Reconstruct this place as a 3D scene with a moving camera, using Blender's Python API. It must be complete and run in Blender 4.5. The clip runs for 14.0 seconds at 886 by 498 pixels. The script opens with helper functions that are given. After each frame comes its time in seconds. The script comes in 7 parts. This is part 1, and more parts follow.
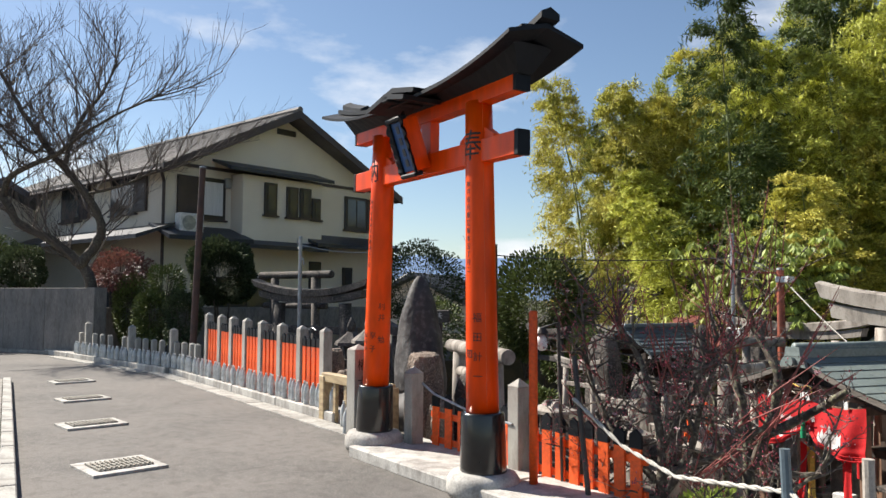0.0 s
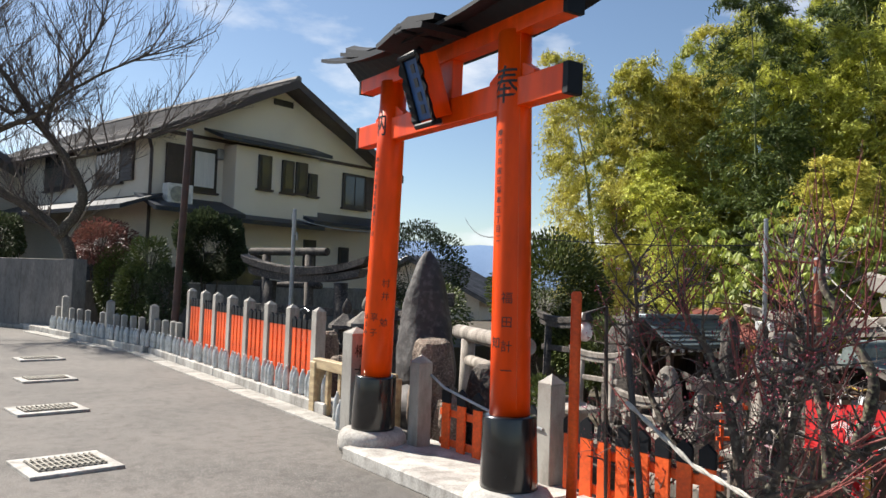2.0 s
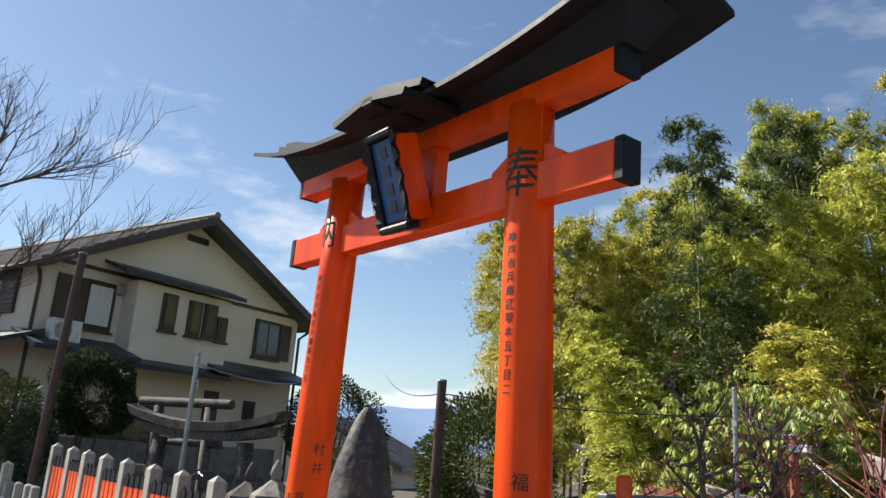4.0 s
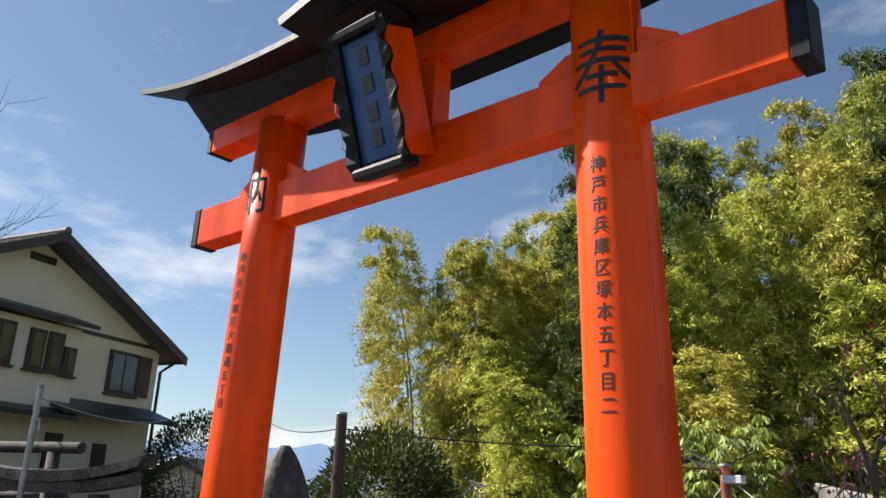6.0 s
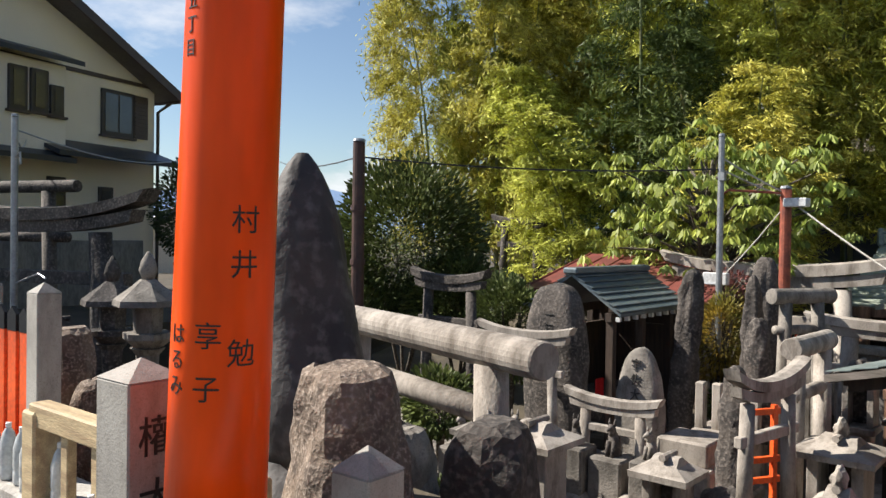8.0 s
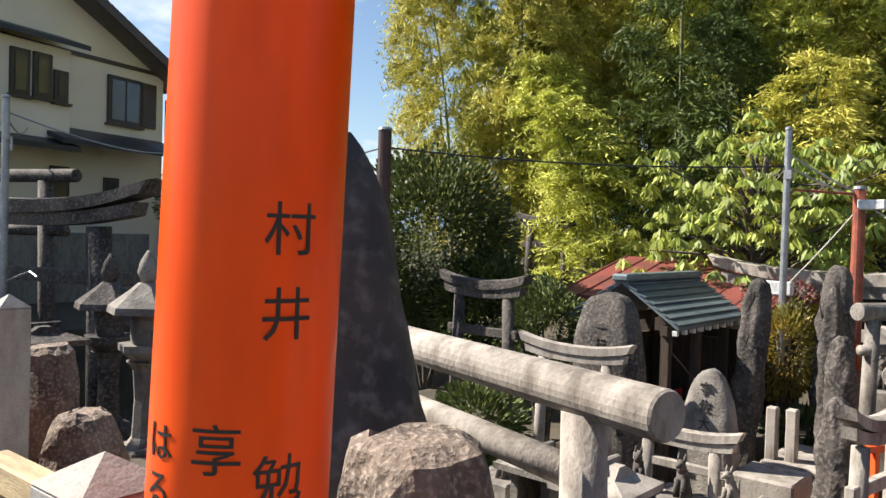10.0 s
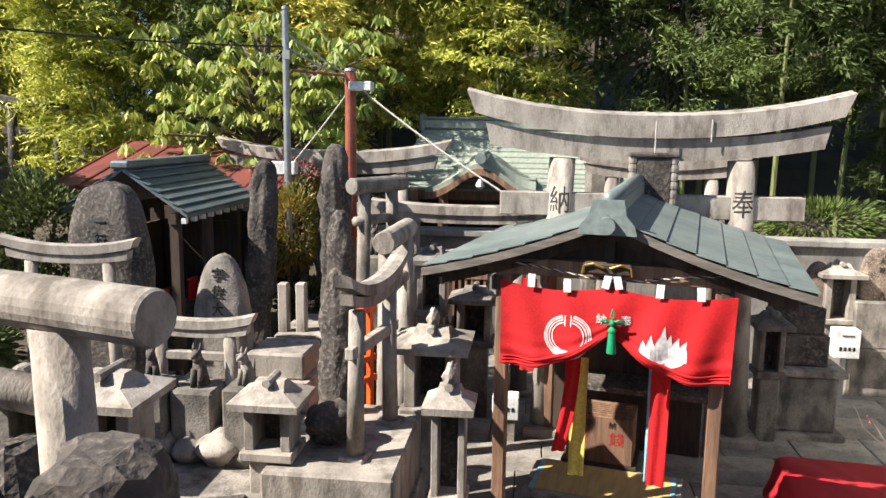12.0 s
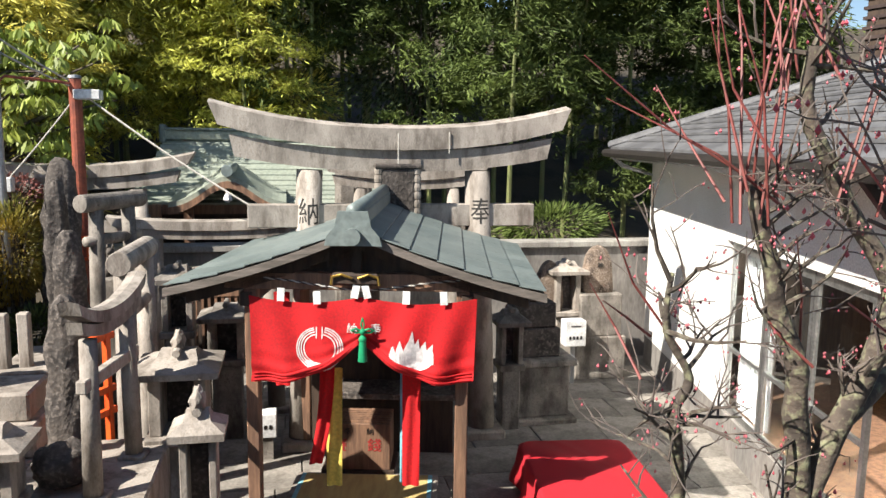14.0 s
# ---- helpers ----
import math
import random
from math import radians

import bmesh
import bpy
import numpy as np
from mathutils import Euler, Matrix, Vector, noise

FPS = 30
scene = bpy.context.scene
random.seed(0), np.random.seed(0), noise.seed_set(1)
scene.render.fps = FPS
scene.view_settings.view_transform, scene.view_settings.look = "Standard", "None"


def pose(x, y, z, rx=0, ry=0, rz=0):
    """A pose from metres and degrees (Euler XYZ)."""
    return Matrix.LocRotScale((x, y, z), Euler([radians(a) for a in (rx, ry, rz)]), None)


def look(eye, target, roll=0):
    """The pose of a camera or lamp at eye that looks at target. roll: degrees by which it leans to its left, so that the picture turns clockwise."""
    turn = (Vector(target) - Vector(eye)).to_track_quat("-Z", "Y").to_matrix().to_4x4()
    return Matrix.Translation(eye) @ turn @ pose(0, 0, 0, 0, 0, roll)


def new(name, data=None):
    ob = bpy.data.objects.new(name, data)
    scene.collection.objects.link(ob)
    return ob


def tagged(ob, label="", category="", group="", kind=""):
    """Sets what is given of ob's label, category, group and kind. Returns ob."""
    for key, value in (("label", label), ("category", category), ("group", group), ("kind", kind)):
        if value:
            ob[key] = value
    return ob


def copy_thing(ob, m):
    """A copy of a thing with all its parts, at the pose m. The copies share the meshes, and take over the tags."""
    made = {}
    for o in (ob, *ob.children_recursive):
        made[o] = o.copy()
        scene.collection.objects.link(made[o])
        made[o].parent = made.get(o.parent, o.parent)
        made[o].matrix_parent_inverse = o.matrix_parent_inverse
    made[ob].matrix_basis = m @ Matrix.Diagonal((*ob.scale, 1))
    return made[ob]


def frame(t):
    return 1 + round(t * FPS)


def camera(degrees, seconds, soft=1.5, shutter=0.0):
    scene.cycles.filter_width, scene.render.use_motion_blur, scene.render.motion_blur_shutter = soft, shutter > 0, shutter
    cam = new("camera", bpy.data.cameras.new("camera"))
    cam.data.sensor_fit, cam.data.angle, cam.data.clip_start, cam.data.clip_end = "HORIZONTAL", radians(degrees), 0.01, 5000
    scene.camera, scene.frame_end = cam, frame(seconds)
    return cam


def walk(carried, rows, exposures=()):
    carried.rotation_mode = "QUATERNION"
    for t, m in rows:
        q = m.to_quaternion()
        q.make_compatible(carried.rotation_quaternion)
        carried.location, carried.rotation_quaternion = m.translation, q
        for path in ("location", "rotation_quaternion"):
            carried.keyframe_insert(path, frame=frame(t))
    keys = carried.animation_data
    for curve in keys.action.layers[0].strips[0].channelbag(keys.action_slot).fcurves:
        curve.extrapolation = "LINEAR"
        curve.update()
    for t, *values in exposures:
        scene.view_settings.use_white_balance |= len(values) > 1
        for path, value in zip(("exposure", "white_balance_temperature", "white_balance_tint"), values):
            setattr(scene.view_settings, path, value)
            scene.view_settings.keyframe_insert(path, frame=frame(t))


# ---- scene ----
cam = camera(59.9, 14.0)
PATH = [
    (0, (6.249, -4.123, 1.608), (4.612, -2.980, 1.732), 0.3),
    (0.5, (6.075, -4.032, 1.582), (4.417, -2.919, 1.685), 0.6),
    (1, (5.796, -3.909, 1.569), (4.123, -2.818, 1.670), 0.8),
    (1.5, (5.495, -3.704, 1.540), (3.813, -2.628, 1.650), 1.8),
    (2, (5.094, -3.543, 1.518), (3.463, -2.390, 1.607), 2.0),
    (2.5, (4.700, -3.337, 1.519), (3.121, -2.110, 1.578), 1.7),
    (3, (4.282, -3.159, 1.526), (2.713, -1.925, 1.661), 2.4),
    (3.5, (3.842, -3.011, 1.550), (2.326, -1.753, 1.895), 3.3),
    (3.7, (3.693, -2.924, 1.536), (2.199, -1.665, 1.967), 3.9),
    (5.8, (2.109, -2.236, 1.602), (0.877, -0.815, 2.281), 2.5),
    (6, (1.959, -2.156, 1.583), (0.769, -0.670, 2.197), 2.1),
    (6.5, (1.657, -1.887, 1.541), (0.517, -0.291, 1.932), 1.1),
    (7, (1.374, -1.653, 1.501), (0.274, 0.008, 1.675), 0.8),
    (7.5, (1.108, -1.435, 1.471), (0.009, 0.236, 1.493), 0.7),
    (7.7, (0.983, -1.341, 1.461), (-0.178, 0.288, 1.447), 0.6),
    (9.8, (0.055, -0.696, 1.513), (-1.345, 0.732, 1.491), 2.0),
    (10, (-0.018, -0.647, 1.502), (-1.279, 0.904, 1.459), 1.7),
    (10.5, (-0.045, -0.509, 1.493), (-0.934, 1.277, 1.346), 1.1),
    (11, (-0.042, -0.372, 1.488), (-0.624, 1.528, 1.262), 0.9),
    (11.5, (-0.028, -0.330, 1.483), (-0.380, 1.618, 1.203), 0.8),
    (12, (-0.023, -0.310, 1.484), (-0.169, 1.660, 1.170), 0.8),
    (12.5, (-0.021, -0.301, 1.482), (0.035, 1.672, 1.162), 1.1),
    (13, (0.007, -0.312, 1.494), (0.242, 1.651, 1.189), 1.2),
    (13.5, (0.040, -0.328, 1.500), (0.418, 1.615, 1.213), 1.0),
    (14, (0.065, -0.339, 1.506), (0.534, 1.585, 1.226), 0.8),
]
walk(cam, [(t, look(eye, target, roll)) for t, eye, target, roll in PATH], exposures=[(0, 0.99), (3.5, 1.06), (6, 0.96), (7.5, 0.93), (10, 1.26), (12, 1.25), (14, 1.12)])

# ---- light and sky ----
SUN_DIR = Vector((-0.68, -0.27, 0.66)).normalized()
sun = new("sun", bpy.data.lights.new("sun", "SUN"))
sun.data.energy, sun.data.angle, sun.data.color = 5.0, radians(0.53), (1.0, 0.935, 0.84)
sun.matrix_world = look(SUN_DIR * 40, (0, 0, 0))

world = bpy.data.worlds.new("sky")
scene.world = world
world.use_nodes = True
wn, wl = world.node_tree.nodes, world.node_tree.links
wn.clear()
w_out, w_bg, w_sky = wn.new("ShaderNodeOutputWorld"), wn.new("ShaderNodeBackground"), wn.new("ShaderNodeTexSky")
w_sky.sky_type, w_sky.sun_disc = "NISHITA", False
w_sky.sun_elevation = math.asin(SUN_DIR.z)
w_sky.sun_rotation = math.atan2(SUN_DIR.x, SUN_DIR.y)
w_sky.air_density, w_sky.dust_density, w_sky.ozone_density = 1.0, 0.4, 2.0
w_bg.inputs["Strength"].default_value = 0.062
w_co, w_map = wn.new("ShaderNodeTexCoord"), wn.new("ShaderNodeMapping")
w_map.inputs["Scale"].default_value = (1.0, 1.0, 2.6)
w_map.inputs["Location"].default_value = (0.35, 0.1, 0.0)
w_noise, w_ramp = wn.new("ShaderNodeTexNoise"), wn.new("ShaderNodeValToRGB")
w_noise.inputs["Scale"].default_value, w_noise.inputs["Detail"].default_value, w_noise.inputs["Roughness"].default_value = 3.2, 9.0, 0.56
w_ramp.color_ramp.elements[0].position, w_ramp.color_ramp.elements[1].position = 0.57, 0.70
w_sep, w_low, w_mul = wn.new("ShaderNodeSeparateXYZ"), wn.new("ShaderNodeMapRange"), wn.new("ShaderNodeMath")
w_low.inputs["From Min"].default_value, w_low.inputs["From Max"].default_value = 0.16, 0.42
w_low.inputs["To Min"].default_value, w_low.inputs["To Max"].default_value = 1.0, 0.35
w_mul.operation = "MULTIPLY"
w_mix = wn.new("ShaderNodeMix")
w_mix.data_type = "RGBA"
w_mix.inputs["B"].default_value = (8.2, 8.4, 8.8, 1)
for a, b in ((w_co.outputs["Generated"], w_map.inputs["Vector"]), (w_map.outputs[0], w_noise.inputs["Vector"]), (w_noise.outputs["Fac"], w_ramp.inputs["Fac"]),
             (w_co.outputs["Generated"], w_sep.inputs[0]), (w_sep.outputs["Z"], w_low.inputs["Value"]), (w_ramp.outputs["Color"], w_mul.inputs[0]), (w_low.outputs[0], w_mul.inputs[1]), (w_mul.outputs[0], w_mix.inputs["Factor"]), (w_sky.outputs["Color"], w_mix.inputs["A"]), (w_mix.outputs["Result"], w_bg.inputs["Color"]), (w_bg.outputs[0], w_out.inputs["Surface"])):
    wl.new(a, b)


# ---- materials ----
def mat(name, c1, c2=None, rough=0.7, scale=6.0, bump=0.0, fine=40.0, metal=0.0, vary=0.0, c3=None, stretch=(1, 1, 1), coat=0.0, spec=0.5, through_light=0.0, island=0.0, blotch=(0.42, 0.62), stain=0.0):
    """A surface with variation at a broad and a fine scale, relief and a spread from piece to piece."""
    m = bpy.data.materials.new(name)
    m.use_nodes = True
    n, l = m.node_tree.nodes, m.node_tree.links
    b = n["Principled BSDF"]
    c2 = c2 or tuple(0.75 * k for k in c1)
    co, mp = n.new("ShaderNodeTexCoord"), n.new("ShaderNodeMapping")
    mp.inputs["Scale"].default_value = stretch
    l.new(co.outputs["Object"], mp.inputs["Vector"])
    big, small = n.new("ShaderNodeTexNoise"), n.new("ShaderNodeTexNoise")
    big.inputs["Scale"].default_value, big.inputs["Detail"].default_value = scale, 5.0
    small.inputs["Scale"].default_value, small.inputs["Detail"].default_value = fine, 3.0
    l.new(mp.outputs[0], big.inputs["Vector"]), l.new(mp.outputs[0], small.inputs["Vector"])
    ramp = n.new("ShaderNodeMapRange")
    ramp.inputs["From Min"].default_value, ramp.inputs["From Max"].default_value = blotch
    l.new(big.outputs["Fac"], ramp.inputs["Value"])
    mix = n.new("ShaderNodeMix")
    mix.data_type = "RGBA"
    mix.inputs["A"].default_value, mix.inputs["B"].default_value = (*c1, 1), (*c2, 1)
    l.new(ramp.outputs[0], mix.inputs["Factor"])
    out = mix.outputs["Result"]
    if c3:
        sp, mx = n.new("ShaderNodeMapRange"), n.new("ShaderNodeMix")
        mx.data_type = "RGBA"
        sp.inputs["From Min"].default_value, sp.inputs["From Max"].default_value = 0.5, 0.68
        l.new(small.outputs["Fac"], sp.inputs["Value"])
        l.new(sp.outputs[0], mx.inputs["Factor"]), l.new(out, mx.inputs["A"])
        mx.inputs["B"].default_value = (*c3, 1)
        out = mx.outputs["Result"]
    if stain:
        sm, sn, sr, sx = n.new("ShaderNodeMapping"), n.new("ShaderNodeTexNoise"), n.new("ShaderNodeMapRange"), n.new("ShaderNodeMix")
        sm.inputs["Scale"].default_value = (1.0, 1.0, 0.35)
        sn.inputs["Scale"].default_value, sn.inputs["Detail"].default_value, sn.inputs["Roughness"].default_value = 7.0, 9.0, 0.62
        sr.inputs["From Min"].default_value, sr.inputs["From Max"].default_value, sr.inputs["To Max"].default_value = 0.47, 0.66, stain
        sx.data_type, sx.blend_type = "RGBA", "MULTIPLY"
        sx.inputs["B"].default_value = (0.30, 0.27, 0.24, 1)
        l.new(co.outputs["Object"], sm.inputs["Vector"]), l.new(sm.outputs[0], sn.inputs["Vector"]), l.new(sn.outputs["Fac"], sr.inputs["Value"])
        l.new(sr.outputs[0], sx.inputs["Factor"]), l.new(out, sx.inputs["A"])
        out = sx.outputs["Result"]
    hsv = n.new("ShaderNodeHueSaturation")
    l.new(out, hsv.inputs["Color"])
    val = n.new("ShaderNodeMapRange")
    val.inputs["From Min"].default_value, val.inputs["From Max"].default_value = 0.3, 0.7
    val.inputs["To Min"].default_value, val.inputs["To Max"].default_value = 0.80, 1.17
    l.new(small.outputs["Fac"], val.inputs["Value"])
    v_out = val.outputs[0]
    for amount, kind in ((vary, 0), (island, 1)):
        if amount:
            src = n.new("ShaderNodeNewGeometry").outputs["Random Per Island"] if kind else n.new("ShaderNodeObjectInfo").outputs["Random"]
            rr, mu = n.new("ShaderNodeMapRange"), n.new("ShaderNodeMath")
            rr.inputs["To Min"].default_value, rr.inputs["To Max"].default_value = 1 - amount, 1 + amount
            mu.operation = "MULTIPLY"
            l.new(src, rr.inputs["Value"]), l.new(rr.outputs[0], mu.inputs[0]), l.new(v_out, mu.inputs[1])
            v_out = mu.outputs[0]
    l.new(v_out, hsv.inputs["Value"])
    l.new(hsv.outputs[0], b.inputs["Base Color"])
    rg = n.new("ShaderNodeMapRange")
    rg.inputs["To Min"].default_value, rg.inputs["To Max"].default_value = max(0.02, rough - 0.12), min(1, rough + 0.12)
    l.new(small.outputs["Fac"], rg.inputs["Value"]), l.new(rg.outputs[0], b.inputs["Roughness"])
    b.inputs["Metallic"].default_value = metal
    b.inputs["Specular IOR Level"].default_value = spec
    b.inputs["Coat Weight"].default_value = coat
    b.inputs["Coat Roughness"].default_value = 0.12
    if bump:
        ad, bp = n.new("ShaderNodeMath"), n.new("ShaderNodeBump")
        ad.operation = "MULTIPLY_ADD"
        ad.inputs[1].default_value = 0.5
        l.new(small.outputs["Fac"], ad.inputs[0]), l.new(big.outputs["Fac"], ad.inputs[2])
        bp.inputs["Strength"].default_value, bp.inputs["Distance"].default_value = min(1, bump), 0.02
        l.new(ad.outputs[0], bp.inputs["Height"]), l.new(bp.outputs[0], b.inputs["Normal"])
    if through_light:
        tr, ms = n.new("ShaderNodeBsdfTranslucent"), n.new("ShaderNodeMixShader")
        l.new(hsv.outputs[0], tr.inputs["Color"])
        ms.inputs[0].default_value = through_light
        l.new(b.outputs[0], ms.inputs[1]), l.new(tr.outputs[0], ms.inputs[2]), l.new(ms.outputs[0], n["Material Output"].inputs["Surface"])
    return m


ASPHALT = mat("asphalt", (0.148, 0.134, 0.121), (0.100, 0.092, 0.084), 0.9, 0.6, 0.45, 110, c3=(0.21, 0.195, 0.175), stain=0.35)
CONCRETE = mat("concrete", (0.40, 0.385, 0.35), (0.28, 0.265, 0.24), 0.85, 2.0, 0.3, 60, stain=0.5)
CONC_WALL = mat("wall_concrete", (0.25, 0.23, 0.21), (0.19, 0.18, 0.17), 0.9, 1.2, 0.2, 30, stretch=(1, 1, 0.3), stain=0.4)
WHITE_CONC = mat("pale_concrete", (0.52, 0.50, 0.46), (0.38, 0.36, 0.33), 0.85, 4.0, 0.25, 50, stain=0.5)
GRANITE = mat("granite", (0.42, 0.40, 0.36), (0.33, 0.31, 0.28), 0.8, 3.0, 0.2, 120, vary=0.12, c3=(0.24, 0.225, 0.20), stain=0.5)
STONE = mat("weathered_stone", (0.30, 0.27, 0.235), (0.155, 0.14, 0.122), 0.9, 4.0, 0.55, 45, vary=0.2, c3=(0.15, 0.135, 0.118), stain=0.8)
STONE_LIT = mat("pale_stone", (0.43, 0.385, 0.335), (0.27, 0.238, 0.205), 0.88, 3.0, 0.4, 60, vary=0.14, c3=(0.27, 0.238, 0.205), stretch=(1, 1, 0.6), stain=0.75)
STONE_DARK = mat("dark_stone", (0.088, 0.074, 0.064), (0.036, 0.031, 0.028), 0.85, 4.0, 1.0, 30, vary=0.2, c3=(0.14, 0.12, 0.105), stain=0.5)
SLATE = mat("smooth_dark_rock", (0.062, 0.056, 0.054), (0.036, 0.033, 0.033), 0.7, 2.2, 1.0, 14, c3=(0.095, 0.09, 0.087), stain=0.4)
ROCK = mat("brown_rock", (0.24, 0.18, 0.135), (0.11, 0.082, 0.064), 0.9, 6.0, 1.0, 55, vary=0.15, c3=(0.33, 0.27, 0.22), stain=0.5)
CARVE = mat("carved_letters", (0.06, 0.055, 0.05), None, 0.9)
VERMILION = mat("vermilion_paint", (0.84, 0.078, 0.001), (0.75, 0.06, 0.001), 0.36, 1.5, 0.03, 8, stretch=(1, 1, 0.25), coat=0.06, spec=0.22)
VERM_DULL = mat("faded_vermilion_paint", (0.80, 0.105, 0.010), (0.66, 0.075, 0.008), 0.6, 3.0, 0.1, 40, vary=0.12)
BLACK_GLOSS = mat("black_lacquer", (0.008, 0.008, 0.009), (0.014, 0.013, 0.013), 0.22, 3.0, 0.03, 20, coat=0.4)
BLACK_ROOF = mat("black_sheet_metal", (0.006, 0.008, 0.011), (0.011, 0.013, 0.017), 0.55, 2.0, 0.05, 20, spec=0.22)
INK = mat("black_ink", (0.010, 0.009, 0.008), None, 0.5)
BLUE_BOARD = mat("blue_board", (0.012, 0.06, 0.19), (0.02, 0.085, 0.24), 0.5, 6.0)
GILT = mat("gilt", (0.55, 0.36, 0.08), (0.3, 0.2, 0.06), 0.4, 8.0, metal=0.8)
WOOD_DARK = mat("dark_timber", (0.058, 0.037, 0.025), (0.032, 0.021, 0.015), 0.75, 5.0, 0.25, 30, stretch=(4, 4, 0.5), vary=0.15)
WOOD_BROWN = mat("brown_timber", (0.25, 0.14, 0.085), (0.15, 0.085, 0.055), 0.7, 5.0, 0.25, 30, stretch=(4, 4, 0.4), vary=0.15)
WOOD_PALE = mat("pale_timber", (0.52, 0.40, 0.23), (0.36, 0.26, 0.15), 0.7, 4.0, 0.25, 40, stretch=(0.6, 4, 4), vary=0.15)
WOOD_GREY = mat("grey_timber", (0.17, 0.145, 0.125), (0.11, 0.095, 0.08), 0.85, 5.0, 0.3, 40, stretch=(0.6, 4, 4))
COPPER = mat("patina_copper", (0.19, 0.225, 0.215), (0.145, 0.18, 0.175), 0.5, 1.6, 0.12, 25, vary=0.09, metal=0.1)
COPPER_PALE = mat("pale_patina_copper", (0.31, 0.34, 0.28), (0.25, 0.285, 0.235), 0.55, 1.6, 0.1, 20, vary=0.07)
BLUE_METAL = mat("blue_grey_sheet", (0.10, 0.135, 0.16), (0.16, 0.19, 0.20), 0.42, 2.0, 0.1, 25, vary=0.1, metal=0.2)
RUST_ROOF = mat("red_sheet_roof", (0.19, 0.048, 0.036), (0.13, 0.04, 0.032), 0.55, 2.0, 0.1, 20, vary=0.1)
TILE = mat("grey_roof_tile", (0.15, 0.15, 0.155), (0.10, 0.10, 0.105), 0.5, 2.0, 0.15, 20, vary=0.15)
HOUSE_ROOF = mat("brown_grey_roof", (0.165, 0.15, 0.14), (0.12, 0.11, 0.105), 0.75, 1.0, 0.2, 20, vary=0.12)
NAVY_ROOF = mat("navy_roof_metal", (0.02, 0.026, 0.04), (0.032, 0.037, 0.05), 0.45, 2.0, 0.05, 20)
PLASTER = mat("cream_render", (0.80, 0.73, 0.61), (0.73, 0.66, 0.55), 0.9, 0.5, 0.15, 80)
PLASTER_WHITE = mat("white_render", (0.78, 0.77, 0.74), (0.70, 0.69, 0.66), 0.85, 0.8, 0.08, 60)
DARK_FRAME = mat("dark_window_frame", (0.035, 0.03, 0.028), None, 0.45)
SHUTTER = mat("brown_shutter", (0.05, 0.035, 0.032), (0.065, 0.045, 0.04), 0.5, 3.0)
ALU = mat("aluminium", (0.55, 0.55, 0.54), None, 0.35, metal=0.9)
GALV = mat("galvanised_steel", (0.38, 0.39, 0.40), (0.28, 0.29, 0.3), 0.45, 5.0, metal=0.6)
RUST_POLE = mat("rust_red_paint", (0.33, 0.085, 0.045), (0.20, 0.055, 0.035), 0.6, 8.0, 0.1, 30)
POLE_BROWN = mat("dark_brown_pole", (0.075, 0.035, 0.028), (0.05, 0.026, 0.022), 0.6, 6.0, 0.15)
WHITE_PLASTIC = mat("white_plastic", (0.75, 0.75, 0.74), None, 0.4)
RED_CLOTH = mat("red_cloth", (0.60, 0.010, 0.014), (0.50, 0.008, 0.012), 0.85, 2.0, 0.08, 60, through_light=0.18)
RED_FELT = mat("red_felt", (0.50, 0.010, 0.022), (0.42, 0.008, 0.018), 0.95, 2.0, 0.1, 80)
WHITE_CLOTH = mat("white_cloth_print", (0.80, 0.76, 0.74), None, 0.85, through_light=0.15)
YELLOW_CLOTH = mat("yellow_cloth", (0.75, 0.58, 0.12), (0.66, 0.5, 0.1), 0.85)
CYAN_CLOTH = mat("pale_blue_cloth", (0.25, 0.55, 0.65), None, 0.85)
GREEN_CORD = mat("green_cord", (0.0, 0.27, 0.11), (0.0, 0.2, 0.08), 0.7)
TATAMI = mat("woven_mat", (0.50, 0.38, 0.15), (0.42, 0.31, 0.12), 0.85, 3.0, 0.2, 90, stretch=(6, 1, 1))
PAPER = mat("white_paper", (0.82, 0.82, 0.80), None, 0.8)
ROPE = mat("straw_rope", (0.50, 0.48, 0.43), (0.38, 0.36, 0.32), 0.9, 20.0, 0.4)
BOTTLE = mat("clear_plastic", (0.50, 0.52, 0.52), (0.36, 0.38, 0.38), 0.15, 4.0, spec=0.6)
BARK = mat("bark", (0.085, 0.065, 0.05), (0.05, 0.04, 0.032), 0.9, 8.0, 0.9, 30, c3=(0.16, 0.15, 0.11))
BARK_PALE = mat("lichen_bark", (0.115, 0.09, 0.07), (0.055, 0.043, 0.034), 0.9, 7.0, 1.0, 25, c3=(0.20, 0.20, 0.12))
TWIG_RED = mat("red_young_twig", (0.24, 0.06, 0.052), (0.17, 0.05, 0.04), 0.6, 6.0)
TWIG_GREY = mat("grey_twig", (0.13, 0.105, 0.09), (0.09, 0.07, 0.06), 0.8, 6.0)
BUD = mat("plum_bud", (0.30, 0.035, 0.055), (0.42, 0.12, 0.14), 0.7, island=0.35)
PETAL = mat("plum_petal", (0.75, 0.48, 0.50), (0.65, 0.38, 0.42), 0.8, through_light=0.3)
CULM = mat("bamboo_culm", (0.16, 0.20, 0.07), (0.22, 0.21, 0.09), 0.5, 2.0, vary=0.2)
LEAF_BAMBOO = mat("bamboo_leaf", (0.54, 0.55, 0.11), (0.36, 0.385, 0.07), 0.62, 0.55, vary=0.25, island=0.4, spec=0.25, through_light=0.25)
LEAF_BAMBOO_Y = mat("yellow_bamboo_leaf", (0.60, 0.54, 0.12), (0.46, 0.44, 0.085), 0.62, 0.6, vary=0.2, island=0.4, spec=0.25, through_light=0.25)
